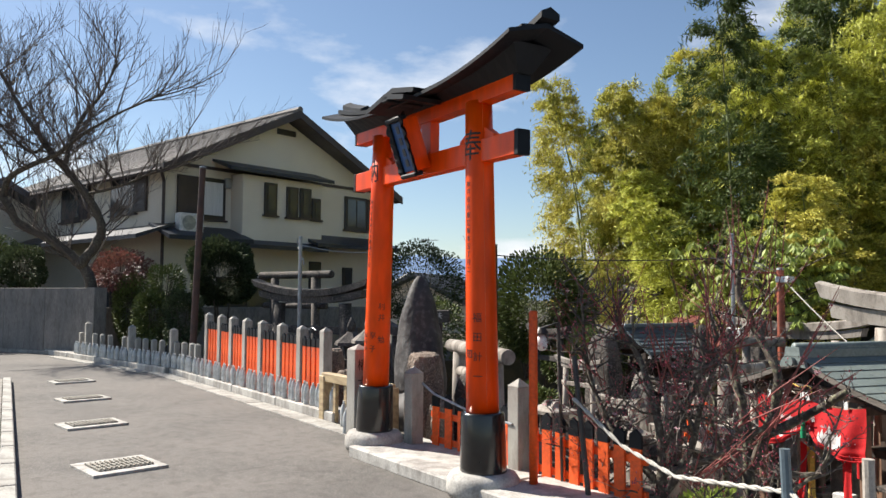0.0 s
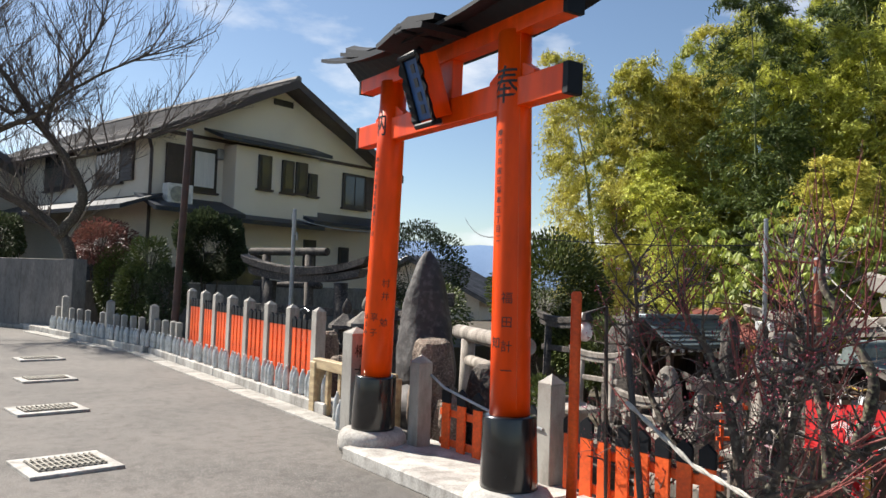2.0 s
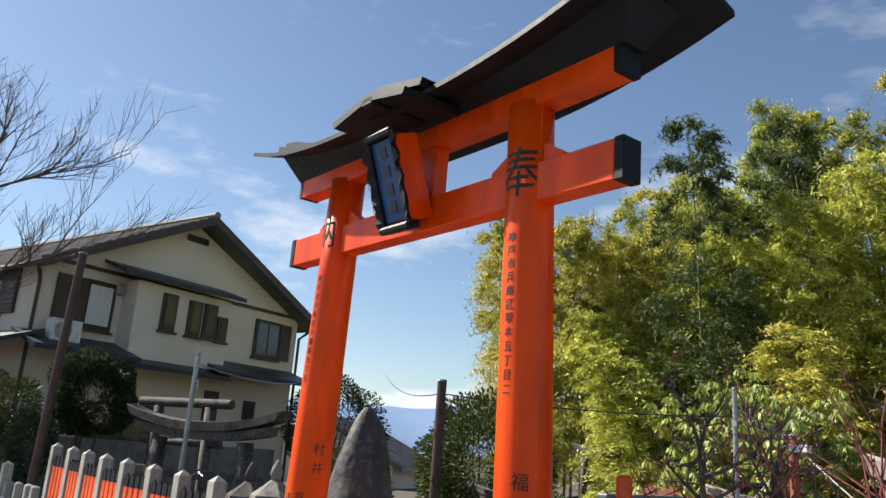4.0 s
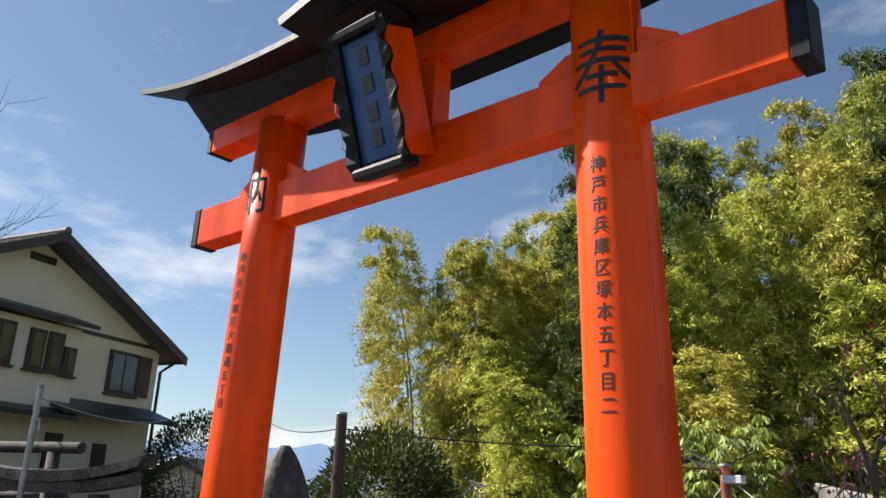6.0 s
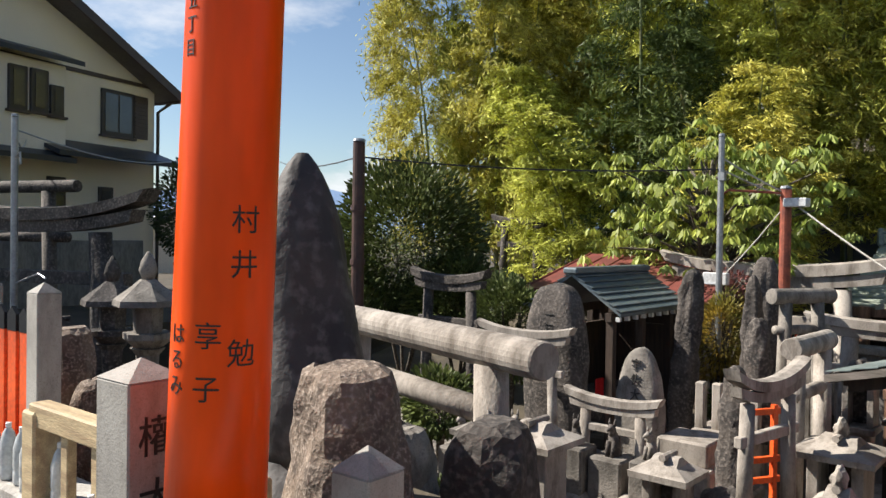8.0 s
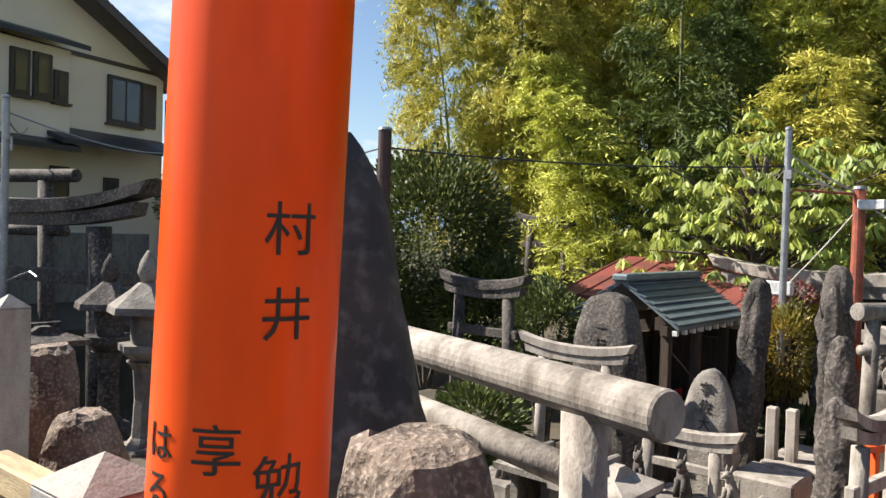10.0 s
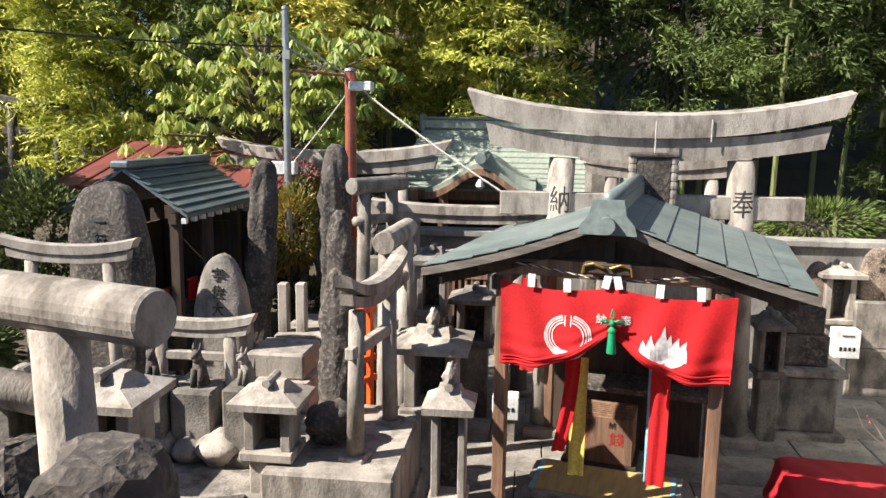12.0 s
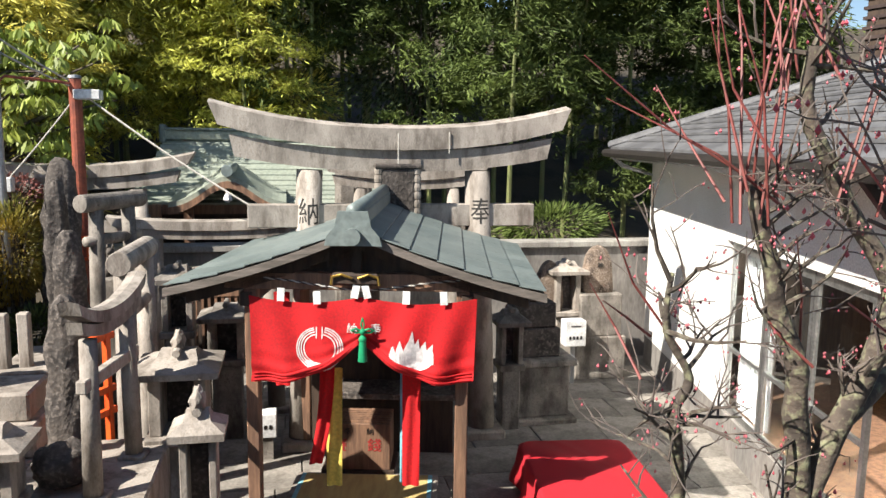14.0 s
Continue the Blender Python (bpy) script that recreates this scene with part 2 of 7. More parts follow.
# bamboo leaf with shade put into its colour, for the grove's dark parts
LEAF_BAMBOO_SHADE = mat("shaded_bamboo_leaf", (0.12, 0.16, 0.04), (0.065, 0.095, 0.027), 0.62, 0.6, vary=0.25, island=0.4, spec=0.25, through_light=0.2)
LEAF_DARK = mat("dark_evergreen_leaf", (0.075, 0.10, 0.028), (0.115, 0.14, 0.04), 0.58, 3.0, vary=0.1, island=0.45, spec=0.3, through_light=0.15)
LEAF_CLIP = mat("clipped_evergreen_leaf", (0.075, 0.095, 0.045), (0.05, 0.07, 0.032), 0.68, 3.0, vary=0.1, island=0.4, spec=0.2, through_light=0.15)
LEAF_BROAD = mat("broad_green_leaf", (0.26, 0.33, 0.07), (0.36, 0.40, 0.075), 0.55, 1.0, island=0.45, through_light=0.3)
LEAF_GOLD = mat("gold_leaf", (0.30, 0.21, 0.035), (0.17, 0.17, 0.035), 0.5, 2.0, island=0.4, through_light=0.3)
LEAF_RED = mat("dark_red_leaf", (0.20, 0.07, 0.06), (0.12, 0.06, 0.045), 0.5, 2.0, island=0.4, through_light=0.25)
SOIL = mat("leaf_litter_soil", (0.085, 0.068, 0.045), (0.05, 0.042, 0.03), 0.95, 1.5, 0.8, 25)
YARD = mat("yard_paving", (0.31, 0.285, 0.25), (0.20, 0.183, 0.16), 0.88, 1.4, 0.35, 40, vary=0.06, stain=0.5)
# base colour carries the blue distance haze; no real haze is rendered
MOUNTAIN = mat("haze_tinted_mountain", (0.20, 0.28, 0.42), (0.17, 0.25, 0.39), 1.0, 0.004, spec=0.0)
# near-black colour in place of the shade inside the drains
PIT_SHADE = mat("painted_pit_shade", (0.05, 0.045, 0.04), None, 0.9)
CURTAIN = mat("white_net_curtain", (0.72, 0.72, 0.72), (0.62, 0.62, 0.63), 0.9, 2.0, stretch=(30, 30, 0.5))
GLASS = bpy.data.materials.new("window_glass")
GLASS.use_nodes = True
GLASS.node_tree.nodes["Principled BSDF"].inputs["Base Color"].default_value = (0.9, 0.95, 0.95, 1)
GLASS.node_tree.nodes["Principled BSDF"].inputs["Roughness"].default_value = 0.02
GLASS.node_tree.nodes["Principled BSDF"].inputs["Transmission Weight"].default_value = 1.0
GLASS.node_tree.nodes["Principled BSDF"].inputs["IOR"].default_value = 1.45
GRATE = mat("worn_grate_steel", (0.36, 0.33, 0.28), (0.27, 0.25, 0.21), 0.6, 5.0, metal=0.2)
DARK_GLASS = mat("dark_window_glass", (0.05, 0.055, 0.06), (0.07, 0.075, 0.08), 0.08, 0.6, spec=0.7)


# ---- mesh helpers ----
def part(name, bm, material, parent=None, label="", smooth=False, at=None):
    """Link a bmesh as one mesh object, under a thing or a part."""
    me = bpy.data.meshes.new(name)
    bm.normal_update()
    bm.to_mesh(me)
    bm.free()
    me.materials.append(material)
    if smooth:
        me.polygons.foreach_set("use_smooth", [True] * len(me.polygons))
    ob = new(name, me)
    if at is not None:
        ob.matrix_basis = at
    if parent is not None:
        ob.parent = parent
    if label:
        ob["label"] = label
    return ob


def thing(name, m, label, category, group="", kind=""):
    ob = new(name)
    ob.empty_display_size = 0.2
    ob.matrix_basis = m
    return tagged(ob, label, category, group, kind)


def quads(name, verts, faces, material, parent=None, label="", smooth=False):
    me = bpy.data.meshes.new(name)
    me.from_pydata(verts, [], faces)
    me.materials.append(material)
    me.update()
    if smooth:
        me.polygons.foreach_set("use_smooth", [True] * len(me.polygons))
    ob = new(name, me)
    if parent is not None:
        ob.parent = parent
    if label:
        ob["label"] = label
    return ob


def share(name, src, m, parent=None):
    """Another object on the same mesh."""
    ob = new(name, src.data)
    ob.matrix_basis = m
    if parent is not None:
        ob.parent = parent
    return ob


def box(sx, sy, sz, at=(0, 0, 0), bevel=0.0, top=1.0, topy=None, m=None, bm=None):
    """A block on its base at `at`; top: how much narrower it is above."""
    b = bm or bmesh.new()
    topy = top if topy is None else topy
    vs = []
    for z, kx, ky in ((0, 1, 1), (sz, top, topy)):
        for x, y in ((-1, -1), (1, -1), (1, 1), (-1, 1)):
            p = Vector((x * sx / 2 * kx + at[0], y * sy / 2 * ky + at[1], z + at[2]))
            vs.append(b.verts.new(m @ p if m else p))
    fs = [b.faces.new([vs[i] for i in q]) for q in ((3, 2, 1, 0), (4, 5, 6, 7), (0, 1, 5, 4), (1, 2, 6, 5), (2, 3, 7, 6), (3, 0, 4, 7))]
    if bevel:
        es = list({e for f in fs for e in f.edges})
        bmesh.ops.bevel(b, geom=es, offset=bevel, segments=1, affect="EDGES", profile=0.5)
    return b


def tube(points, radii, sides=10, bm=None, cap=True):
    """A round bar along points, with its radius at each."""
    b = bm or bmesh.new()
    pts = [Vector(p) for p in points]
    rings = []
    ref = None
    for i, p in enumerate(pts):
        d = (pts[min(i + 1, len(pts) - 1)] - pts[max(i - 1, 0)])
        d = d.normalized() if d.length > 1e-9 else Vector((0, 0, 1))
        if ref is None:
            ref = d.orthogonal().normalized()
        ref = (ref - d * ref.dot(d))
        ref = ref.normalized() if ref.length > 1e-6 else d.orthogonal().normalized()
        s = d.cross(ref)
        r = radii[i] if hasattr(radii, "__len__") else radii
        rings.append([b.verts.new(p + ref * (r * math.cos(2 * math.pi * k / sides)) + s * (r * math.sin(2 * math.pi * k / sides))) for k in range(sides)])
    for r0, r1 in zip(rings, rings[1:]):
        for k in range(sides):
            b.faces.new((r0[k], r0[(k + 1) % sides], r1[(k + 1) % sides], r1[k]))
    if cap:
        b.faces.new(rings[0][::-1])
        b.faces.new(rings[-1])
    return b


def lathe(profile, sides=24, at=(0, 0, 0), bm=None):
    return tube([(at[0], at[1], at[2] + z) for r, z in profile], [r for r, z in profile], sides, bm)


def sweep(sections, bm=None, cap=True):
    """Skin a row of closed outlines of equal length."""
    b = bm or bmesh.new()
    rings = [[b.verts.new(p) for p in s] for s in sections]
    n = len(rings[0])
    for r0, r1 in zip(rings, rings[1:]):
        for k in range(n):
            b.faces.new((r0[k], r0[(k + 1) % n], r1[(k + 1) % n], r1[k]))
    if cap:
        b.faces.new(rings[0][::-1])
        b.faces.new(rings[-1])
    bmesh.ops.recalc_face_normals(b, faces=b.faces[:])
    return b


def rock(sx, sy, sz, seed=0, rough=0.18, sub=3, taper=0.0, flat=0.0, freq=1.6, facet=False):
    """A natural stone standing on z = 0."""
    b = bmesh.new()
    bmesh.ops.create_icosphere(b, subdivisions=sub, radius=1.0)
    off = Vector((seed * 3.7, seed * 1.3, seed * 7.1))
    for v in b.verts:
        p = v.co.copy()
        k = 1 + rough * noise.noise(p * freq + off) + 0.4 * rough * noise.noise(p * freq * 3.1 + off) + 0.2 * rough * noise.noise(p * freq * 7.3 + off)
        if facet:
            k = 1 + rough * 1.5 * noise.cell(p * freq + off) * 0.5 + rough * noise.noise(p * freq + off)
        p = p * k
        h = (p.z + 1) / 2
        t = 1 - taper * max(0.0, h)
        # squarer body than a ball
        q = max(abs(p.x), abs(p.y))
        r = math.hypot(p.x, p.y)
        grow = 1.0 + 0.45 * max(0.0, 1 - abs(p.z)) * 0.5
        v.co = Vector((p.x * sx / 2 * t * grow, p.y * sy / 2 * t * grow, max(flat, h) * sz))
    return b


def slab_stone(w, d, h, seed=0, top=3.0, rough=0.08, lean=0.0, sides=26, rings=18, foot=1.0, flat=0.0):
    """An upright stone with a rounded or broken top: top, how late its shoulders fall; flat, the share of width kept above."""
    off = Vector((seed * 5.3, seed * 2.1, seed * 3.3))
    secs = []
    for k in range(rings + 1):
        f = k / rings
        g = 1 - (1 - f) ** 1.4
        keep = flat + (1 - flat) * max(0.0, 1 - g ** top) ** 0.5
        if k == rings:
            keep = max(flat * 0.8, 0.06)
        ww, dd = w / 2 * keep * (foot + (1 - foot) * min(1, g * 2)), d / 2 * (0.35 + 0.65 * keep)
        ring = []
        for j in range(sides):
            a = 2 * math.pi * j / sides
            c, s_ = math.cos(a), math.sin(a)
            q = (abs(c) ** 4.5 + abs(s_) ** 4.5) ** (-1 / 4.5)
            p = Vector((c * 1.1, s_ * 1.1, g * h / max(w, 0.1) * 1.1))
            e = Vector((c * 2.6, s_ * 2.6, g * h * 0.45))
            q *= 1 - rough * 1.1 * abs(noise.noise(e + off)) + rough * (1.2 * noise.noise(p * 1.3 + off) + 0.7 * noise.noise(p * 3.7 + off) + 0.3 * noise.noise(p * 9 + off))
            ring.append((c * q * ww + lean * g * h, s_ * q * dd, g * h + rough * 0.35 * w * noise.noise(p * 2.2 + off + Vector((0, 0, 7))) * min(1, 3 * g)))
        secs.append(ring)
    return sweep(secs)


def letters(text, size, depth=0.004):
    """The mesh of a line of writing in the built-in font, centred, in the xz plane, facing -y."""
    cu = bpy.data.curves.new("letters", "FONT")
    cu.body, cu.size, cu.align_x, cu.align_y = text, size, "CENTER", "CENTER"
    cu.extrude, cu.resolution_u = depth / 2, 2
    ob = bpy.data.objects.new("letters", cu)
    me = bpy.data.meshes.new_from_object(ob)
    bpy.data.objects.remove(ob)
    b = bmesh.new()
    b.from_mesh(me)
    bpy.data.meshes.remove(me)
    bmesh.ops.transform(b, matrix=Matrix.Rotation(radians(90), 4, "X"), verts=b.verts[:])
    return b


def write(text, size, spot, parent, material=None, turn=0.0, wrap=None, tall=1.0, depth=0.004, gap=1.18, name="character", wide=1.0):
    """Characters down a face, one under another from spot; wrap: (centre x, centre y, radius at z) of a round post."""
    x, y, z = spot
    for i, ch in enumerate(text):
        if ch == " ":
            continue
        b = letters(ch, size, depth)
        if not b.verts:
            b.free()
            continue
        zz = z - i * size * gap * tall
        if wrap:
            # strips narrow enough to bend round the post
            n_cut = int(size / 0.012)
            for k in range(-n_cut, n_cut + 1):
                bmesh.ops.bisect_plane(b, geom=b.verts[:] + b.edges[:] + b.faces[:], dist=1e-6, plane_co=(k * 0.008, 0, 0), plane_no=(1, 0, 0))
        for v in b.verts:
            v.co.z *= tall
            v.co.x *= wide
            if wrap:
                cx, cy, rad = wrap
                r = rad(zz + v.co.z) + 0.0011 - v.co.y * 0.3
                a = turn + v.co.x / rad(zz)
                v.co = Vector((cx(zz) + r * math.sin(a), cy - r * math.cos(a), zz + v.co.z))
            else:
                c, s = math.cos(turn), math.sin(turn)
                v.co = Vector((x + c * v.co.x - s * v.co.y, y + s * v.co.x + c * v.co.y, zz + v.co.z))
        part(name, b, material or INK, parent)


# ---- ground, road, walls ----
def smooth(a, b, x):
    k = min(1.0, max(0.0, (x - a) / (b - a)))
    return k * k * (3 - 2 * k)


FLOOR = -1.75


def ground_height(x, y):
    """Road level, the sunken yard behind the fence, the slope added as dark backing to the grove and the valley beyond.
    """
    road = -0.085
    yard = FLOOR - 0.12
    z = road
    if y > 0.93:
        k = smooth(0.93, 0.97, y)
        inside = smooth(-13.2, -12.6, x)
        z = road * (1 - k) + (yard * inside + (-0.35) * (1 - inside)) * k
    # added slope of dark soil, so gaps in the bamboo read as deep shade
    if y > 10.6:
        hill = smooth(-15.5, -8.5, x)
        z += hill * (min(9.0, (y - 10.6) * 0.42) + 0.35 * noise.noise(Vector((x * 0.3, y * 0.3, 0))))
    if x < -14 or y > 40:
        far = smooth(30, 160, math.hypot(x, y))
        z -= 9 * far * (1 - smooth(-14, 0, x) * (y < 60))
    return z


xs = sorted({-4000, -2500, -1500, -900, -500, -250, -120, -70, -45, -30, 20, 30, 60, 120, 300, 900, 2500, 4000, *np.arange(-26, 16.1, 0.7).round(2).tolist(), -13.2, -12.6})
ys = sorted({-4000, -1500, -500, -120, -40, -15, 0.92, 0.935, 0.97, 1.0, 45, 60, 90, 150, 300, 600, 1200, 2500, 4000, *np.arange(-9, 38, 0.7).round(2).tolist()})
gv = [(x, y, ground_height(x, y)) for y in ys for x in xs]
nx = len(xs)
gf = [(j * nx + i, j * nx + i + 1, (j + 1) * nx + i + 1, (j + 1) * nx + i) for j in range(len(ys) - 1) for i in range(nx - 1)]
tagged(quads("ground", gv, gf, SOIL, smooth=False), "brown leaf-littered earth ground, sunken behind the road", "ground", kind="structure")

rx = [14 - 0.8 * i for i in range(60)]
ry = [-9, -7, -5, -3.5, -2, -0.8, 0.2, 0.7, 0.92]
rv = [(x, y, -0.055 + 0.012 * noise.noise(Vector((x * 0.4, y * 0.4, 2)))) for y in ry for x in rx]
rf = [(j * 60 + i + 1, j * 60 + i, (j + 1) * 60 + i, (j + 1) * 60 + i + 1) for j in range(len(ry) - 1) for i in range(59)]
tagged(quads("road", rv, rf, ASPHALT), "worn grey asphalt lane bending past the shrine", "road", kind="structure")

# hills far off, the haze of distance put into their blue colour
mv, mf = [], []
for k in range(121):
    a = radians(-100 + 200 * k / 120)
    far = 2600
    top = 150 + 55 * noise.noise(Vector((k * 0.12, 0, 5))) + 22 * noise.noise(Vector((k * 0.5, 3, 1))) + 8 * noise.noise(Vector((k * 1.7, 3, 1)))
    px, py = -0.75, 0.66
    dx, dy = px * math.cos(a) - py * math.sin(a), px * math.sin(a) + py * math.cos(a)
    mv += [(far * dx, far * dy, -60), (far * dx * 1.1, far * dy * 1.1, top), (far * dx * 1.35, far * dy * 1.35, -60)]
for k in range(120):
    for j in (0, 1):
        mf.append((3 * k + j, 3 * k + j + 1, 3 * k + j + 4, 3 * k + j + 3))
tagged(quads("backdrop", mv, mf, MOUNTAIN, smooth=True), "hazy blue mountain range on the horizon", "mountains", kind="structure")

# kerb strip and pale paving on the far side of the lane
pavement = thing("pavement", pose(0, 0, 0), "pale concrete kerb stones and paving slabs along the lane", "pavement", kind="structure")
kerb0 = part("kerb_stone", box(0.94, 0.13, 0.10, (0, 0, 0), 0.012), CONCRETE, pavement, at=pose(-10.1, -2.51, -0.06, 0, 0, -5.4))
for i in range(1, 14):
    share("kerb_stone", kerb0, pose(-10.1 + 0.951 * i, -2.51 - 0.0903 * i, -0.06, 0, 0, -5.4), pavement)
slab0 = part("paving_slab", box(0.94, 0.9, 0.07, (0, 0, 0), 0.008), YARD, pavement, at=pose(-10.15, -3.03, -0.06, 0, 0, -5.4))
for i in range(1, 14):
    share("paving_slab", slab0, pose(-10.15 + 0.951 * i, -3.03 - 0.0903 * i, -0.06, 0, 0, -5.4), pavement)

# concrete margin below the fence
margin = thing("gutter_edge", pose(0, 0, 0), "low concrete edging with a shallow gutter under the fence", "edging", kind="structure")
edge0 = part("edging_stone", box(1.9, 0.36, 0.16, (0, 0, 0), 0.015), WHITE_CONC, margin, at=pose(-3.9, 0.72, -0.08))
for i in range(1, 8):
    x = -3.9 - 1.915 * i
    swing = -0.17 * max(0.0, -10.0 - x)
    share("edging_stone", edge0, pose(x, 0.72 + swing, -0.08 - 0.004 * (i % 2), 0, 0, 9.6 if swing < -0.1 else 0), margin)
low0 = part("gutter_slab", box(1.9, 0.28, 0.03, (0, 0, 0), 0.004), CONCRETE, margin, at=pose(-2.4, 0.38, -0.065))
for i in range(1, 8):
    x = -2.4 - 1.915 * i
    swing = -0.17 * max(0.0, -10.0 - x)
    share("gutter_slab", low0, pose(x, 0.38 + swing, -0.065 - 0.004 * (i % 2), 0, 0, 9.6 if swing < -0.1 else 0), margin)

# retaining wall at the road's edge of the yard
tagged(part("wall_retaining", box(16.5, 0.12, 1.70, (-4.3, 1.02, FLOOR - 0.02)), CONC_WALL), "rough grey concrete retaining wall below the fence", "wall", kind="structure")


def drain(x, y, turn, w, d):
    t = thing("drain_grate", pose(x, y, -0.05, 0, 0, turn), "steel drain grate in a pale concrete surround set in the road", "drain grate", "drains along the lane")
    b = box(w, d, 0.03, (0, 0, -0.006), 0.004)
    part("surround", b, WHITE_CONC, t)
    # flat dark sheet on the surround paints the shaded hollow below the bars
    part("pit", box(w * 0.74, d * 0.62, 0.004, (0, 0, 0.0255)), PIT_SHADE, t)
    bar = part("cross_bar", box(w * 0.74, 0.022, 0.014, (0, 0, 0.026)), GRATE, t, at=pose(0, -d * 0.20, 0))
    for k in (0, 1):
        share("cross_bar", bar, pose(0, d * 0.20 * k, 0), t)
    rod = part("grate_bar", box(0.014, d * 0.60, 0.016, (0, 0, 0.028)), GRATE, t, at=pose(-w * 0.355, 0, 0))
    n = int(w * 0.72 / 0.042)
    for k in range(1, n):
        share("grate_bar", rod, pose(-w * 0.355 + k * w * 0.71 / (n - 1), 0, 0), t)


drain(-1.72, -2.36, 98, 0.70, 0.66)
drain(-4.48, -2.10, 98, 0.74, 0.56)
drain(-7.15, -1.74, 98, 0.72, 0.52)
drain(-9.95, -1.45, 98, 0.72, 0.52)

# wall across the bend of the lane
w1, w2 = Vector((-22.8, -3.36)), Vector((-16.6, 0.08))
wd = (w2 - w1).normalized()
wall_b = thing("wall_bend", pose((w1.x + w2.x) / 2, (w1.y + w2.y) / 2, -0.06, 0, 0, math.degrees(math.atan2(wd.y, wd.x))), "grey concrete garden wall at the bend of the lane", "wall", kind="structure")
wl_len = (w2 - w1).length
for k in range(4):
    part("panel", box(wl_len / 4 - 0.012, 0.2, 1.86, (-wl_len / 2 + (k + 0.5) * wl_len / 4, 0, 0), 0.01), CONC_WALL, wall_b)
part("plinth", box(wl_len, 0.34, 0.1, (0, -0.02, 0), 0.01), CONCRETE, wall_b)
part("pier", box(0.3, 0.42, 1.87, (wl_len / 2 + 0.14, 0.05, 0), 0.01), CONC_WALL, wall_b)
garden = tagged(part("wall_garden", box(0.24, 9.0, 1.6, (-17.9, 5.1, -0.36), 0.01), CONC_WALL), "low grey garden wall beside the house", "wall", kind="structure")

# ---- the vermilion gate ----
torii = thing("torii_gate", pose(-0.01, 0.016, 0.015, 0, 0.8, -3.6), "vermilion torii gate with black roof and black post sleeves", "torii gate")
PL, PR = -1.045, 1.04


def post_x(x0, lean):
    return lambda z: x0 + lean * (z - 0.1)


def post_r(z):
    return 0.146 - 0.008 * z


for x0, lean in ((PL, 0.040), (PR, -0.040)):
    cx = post_x(x0, lean)
    b = tube([(cx(z), 0.0, z) for z in (0.60, 1.2, 1.9, 2.6, 3.31)], [post_r(z) for z in (0.60, 1.2, 1.9, 2.6, 3.31)], 40)
    post = part("post", b, VERMILION, torii, smooth=False)
    post.data.polygons.foreach_set("use_smooth", [len(p.vertices) == 4 for p in post.data.polygons])
    sleeve = part("post_sleeve", tube([(cx(z), 0, z) for z in (0.12, 0.14, 0.615, 0.628, 0.633)], [0.196, 0.2, 0.188, 0.184, 0.150], 40), BLACK_GLOSS, torii, "glossy black post sleeve", smooth=True)
    part("foot_ring", lathe([(0.30, -0.05), (0.315, 0.0), (0.31, 0.08), (0.275, 0.13), (0.21, 0.145), (0.15, 0.145)], 40, (cx(0.1), 0, 0)), WHITE_CONC, torii, "pale concrete foot ring", smooth=True)
    if x0 > 0:
        part("seam_strip", tube([(cx(z) + post_r(z) * 0.945, -post_r(z) * 0.325, z) for z in (0.69, 1.6, 2.5, 3.3)], 0.0025, 6), VERM_DULL, torii, "dark red seam down the post")

# tie beam, with black ends and wedges
part("tie_beam", box(3.02, 0.12, 0.20, (0.01, 0, 2.765), 0.006), VERMILION, torii)
for sx in (-1, 1):
    part("beam_end", box(0.055, 0.127, 0.208, (0.01 + sx * 1.5375, 0, 2.761), 0.004), BLACK_ROOF, torii, "black beam end")
for x0 in (PL + 0.113, PR - 0.113):
    for sx in (-1, 1):
        b = bmesh.new()
        o = x0 + sx * 0.122
        sweep([[(o, y, 2.966), (o + sx * 0.14, y, 2.966), (o + sx * 0.14, y, 2.995), (o + sx * 0.03, y, 3.06), (o, y, 3.065)] for y in (-0.035, 0.035)], b)
        part("wedge", b, VERMILION, torii)
part("strut", box(0.19, 0.10, 0.32, (0.07, 0, 2.965), 0.006), VERMILION, torii)


def lift(x):
    return 0.012 * (abs(x) / 1.5) ** 2.2


def curved_beam(x0, x1, y, z0, h, n=18):
    secs = []
    for k in range(n + 1):
        x = x0 + (x1 - x0) * k / n
        z = z0 + lift(x)
        secs.append([(x, -y, z), (x, y, z), (x, y, z + h), (x, -y, z + h)])
    return sweep(secs)


part("lintel", curved_beam(-1.475, 1.515, 0.07, 3.28, 0.13), VERMILION, torii)
for x0, x1 in ((-1.51, -1.475), (1.515, 1.555)):
    part("lintel_end", curved_beam(x0, x1, 0.074, 3.277, 0.136, 1), BLACK_ROOF, torii, "black lintel end")


def roof_rise(x):
    return 0.19 * (abs(x - 0.03) / 1.77) ** 2.7


def roof_sheet(x0, x1, half, z0, drop, thick, name, n=26):
    secs = []
    for k in range(n + 1):
        x = x0 + (x1 - x0) * k / n
        z = z0 + roof_rise(x)
        secs.append([(x, -half, z - drop), (x, 0, z - thick), (x, half, z - drop), (x, half, z - drop + thick), (x, 0, z + 0.01), (x, -half, z - drop + thick)])
    return part(name, sweep(secs), BLACK_ROOF, torii, "black sheet-metal roof")


roof_sheet(-1.79, 1.86, 0.37, 3.535, 0.125, 0.03, "roof")
roof_sheet(-1.72, 1.79, 0.20, 3.565, 0.06, 0.04, "upper_roof")
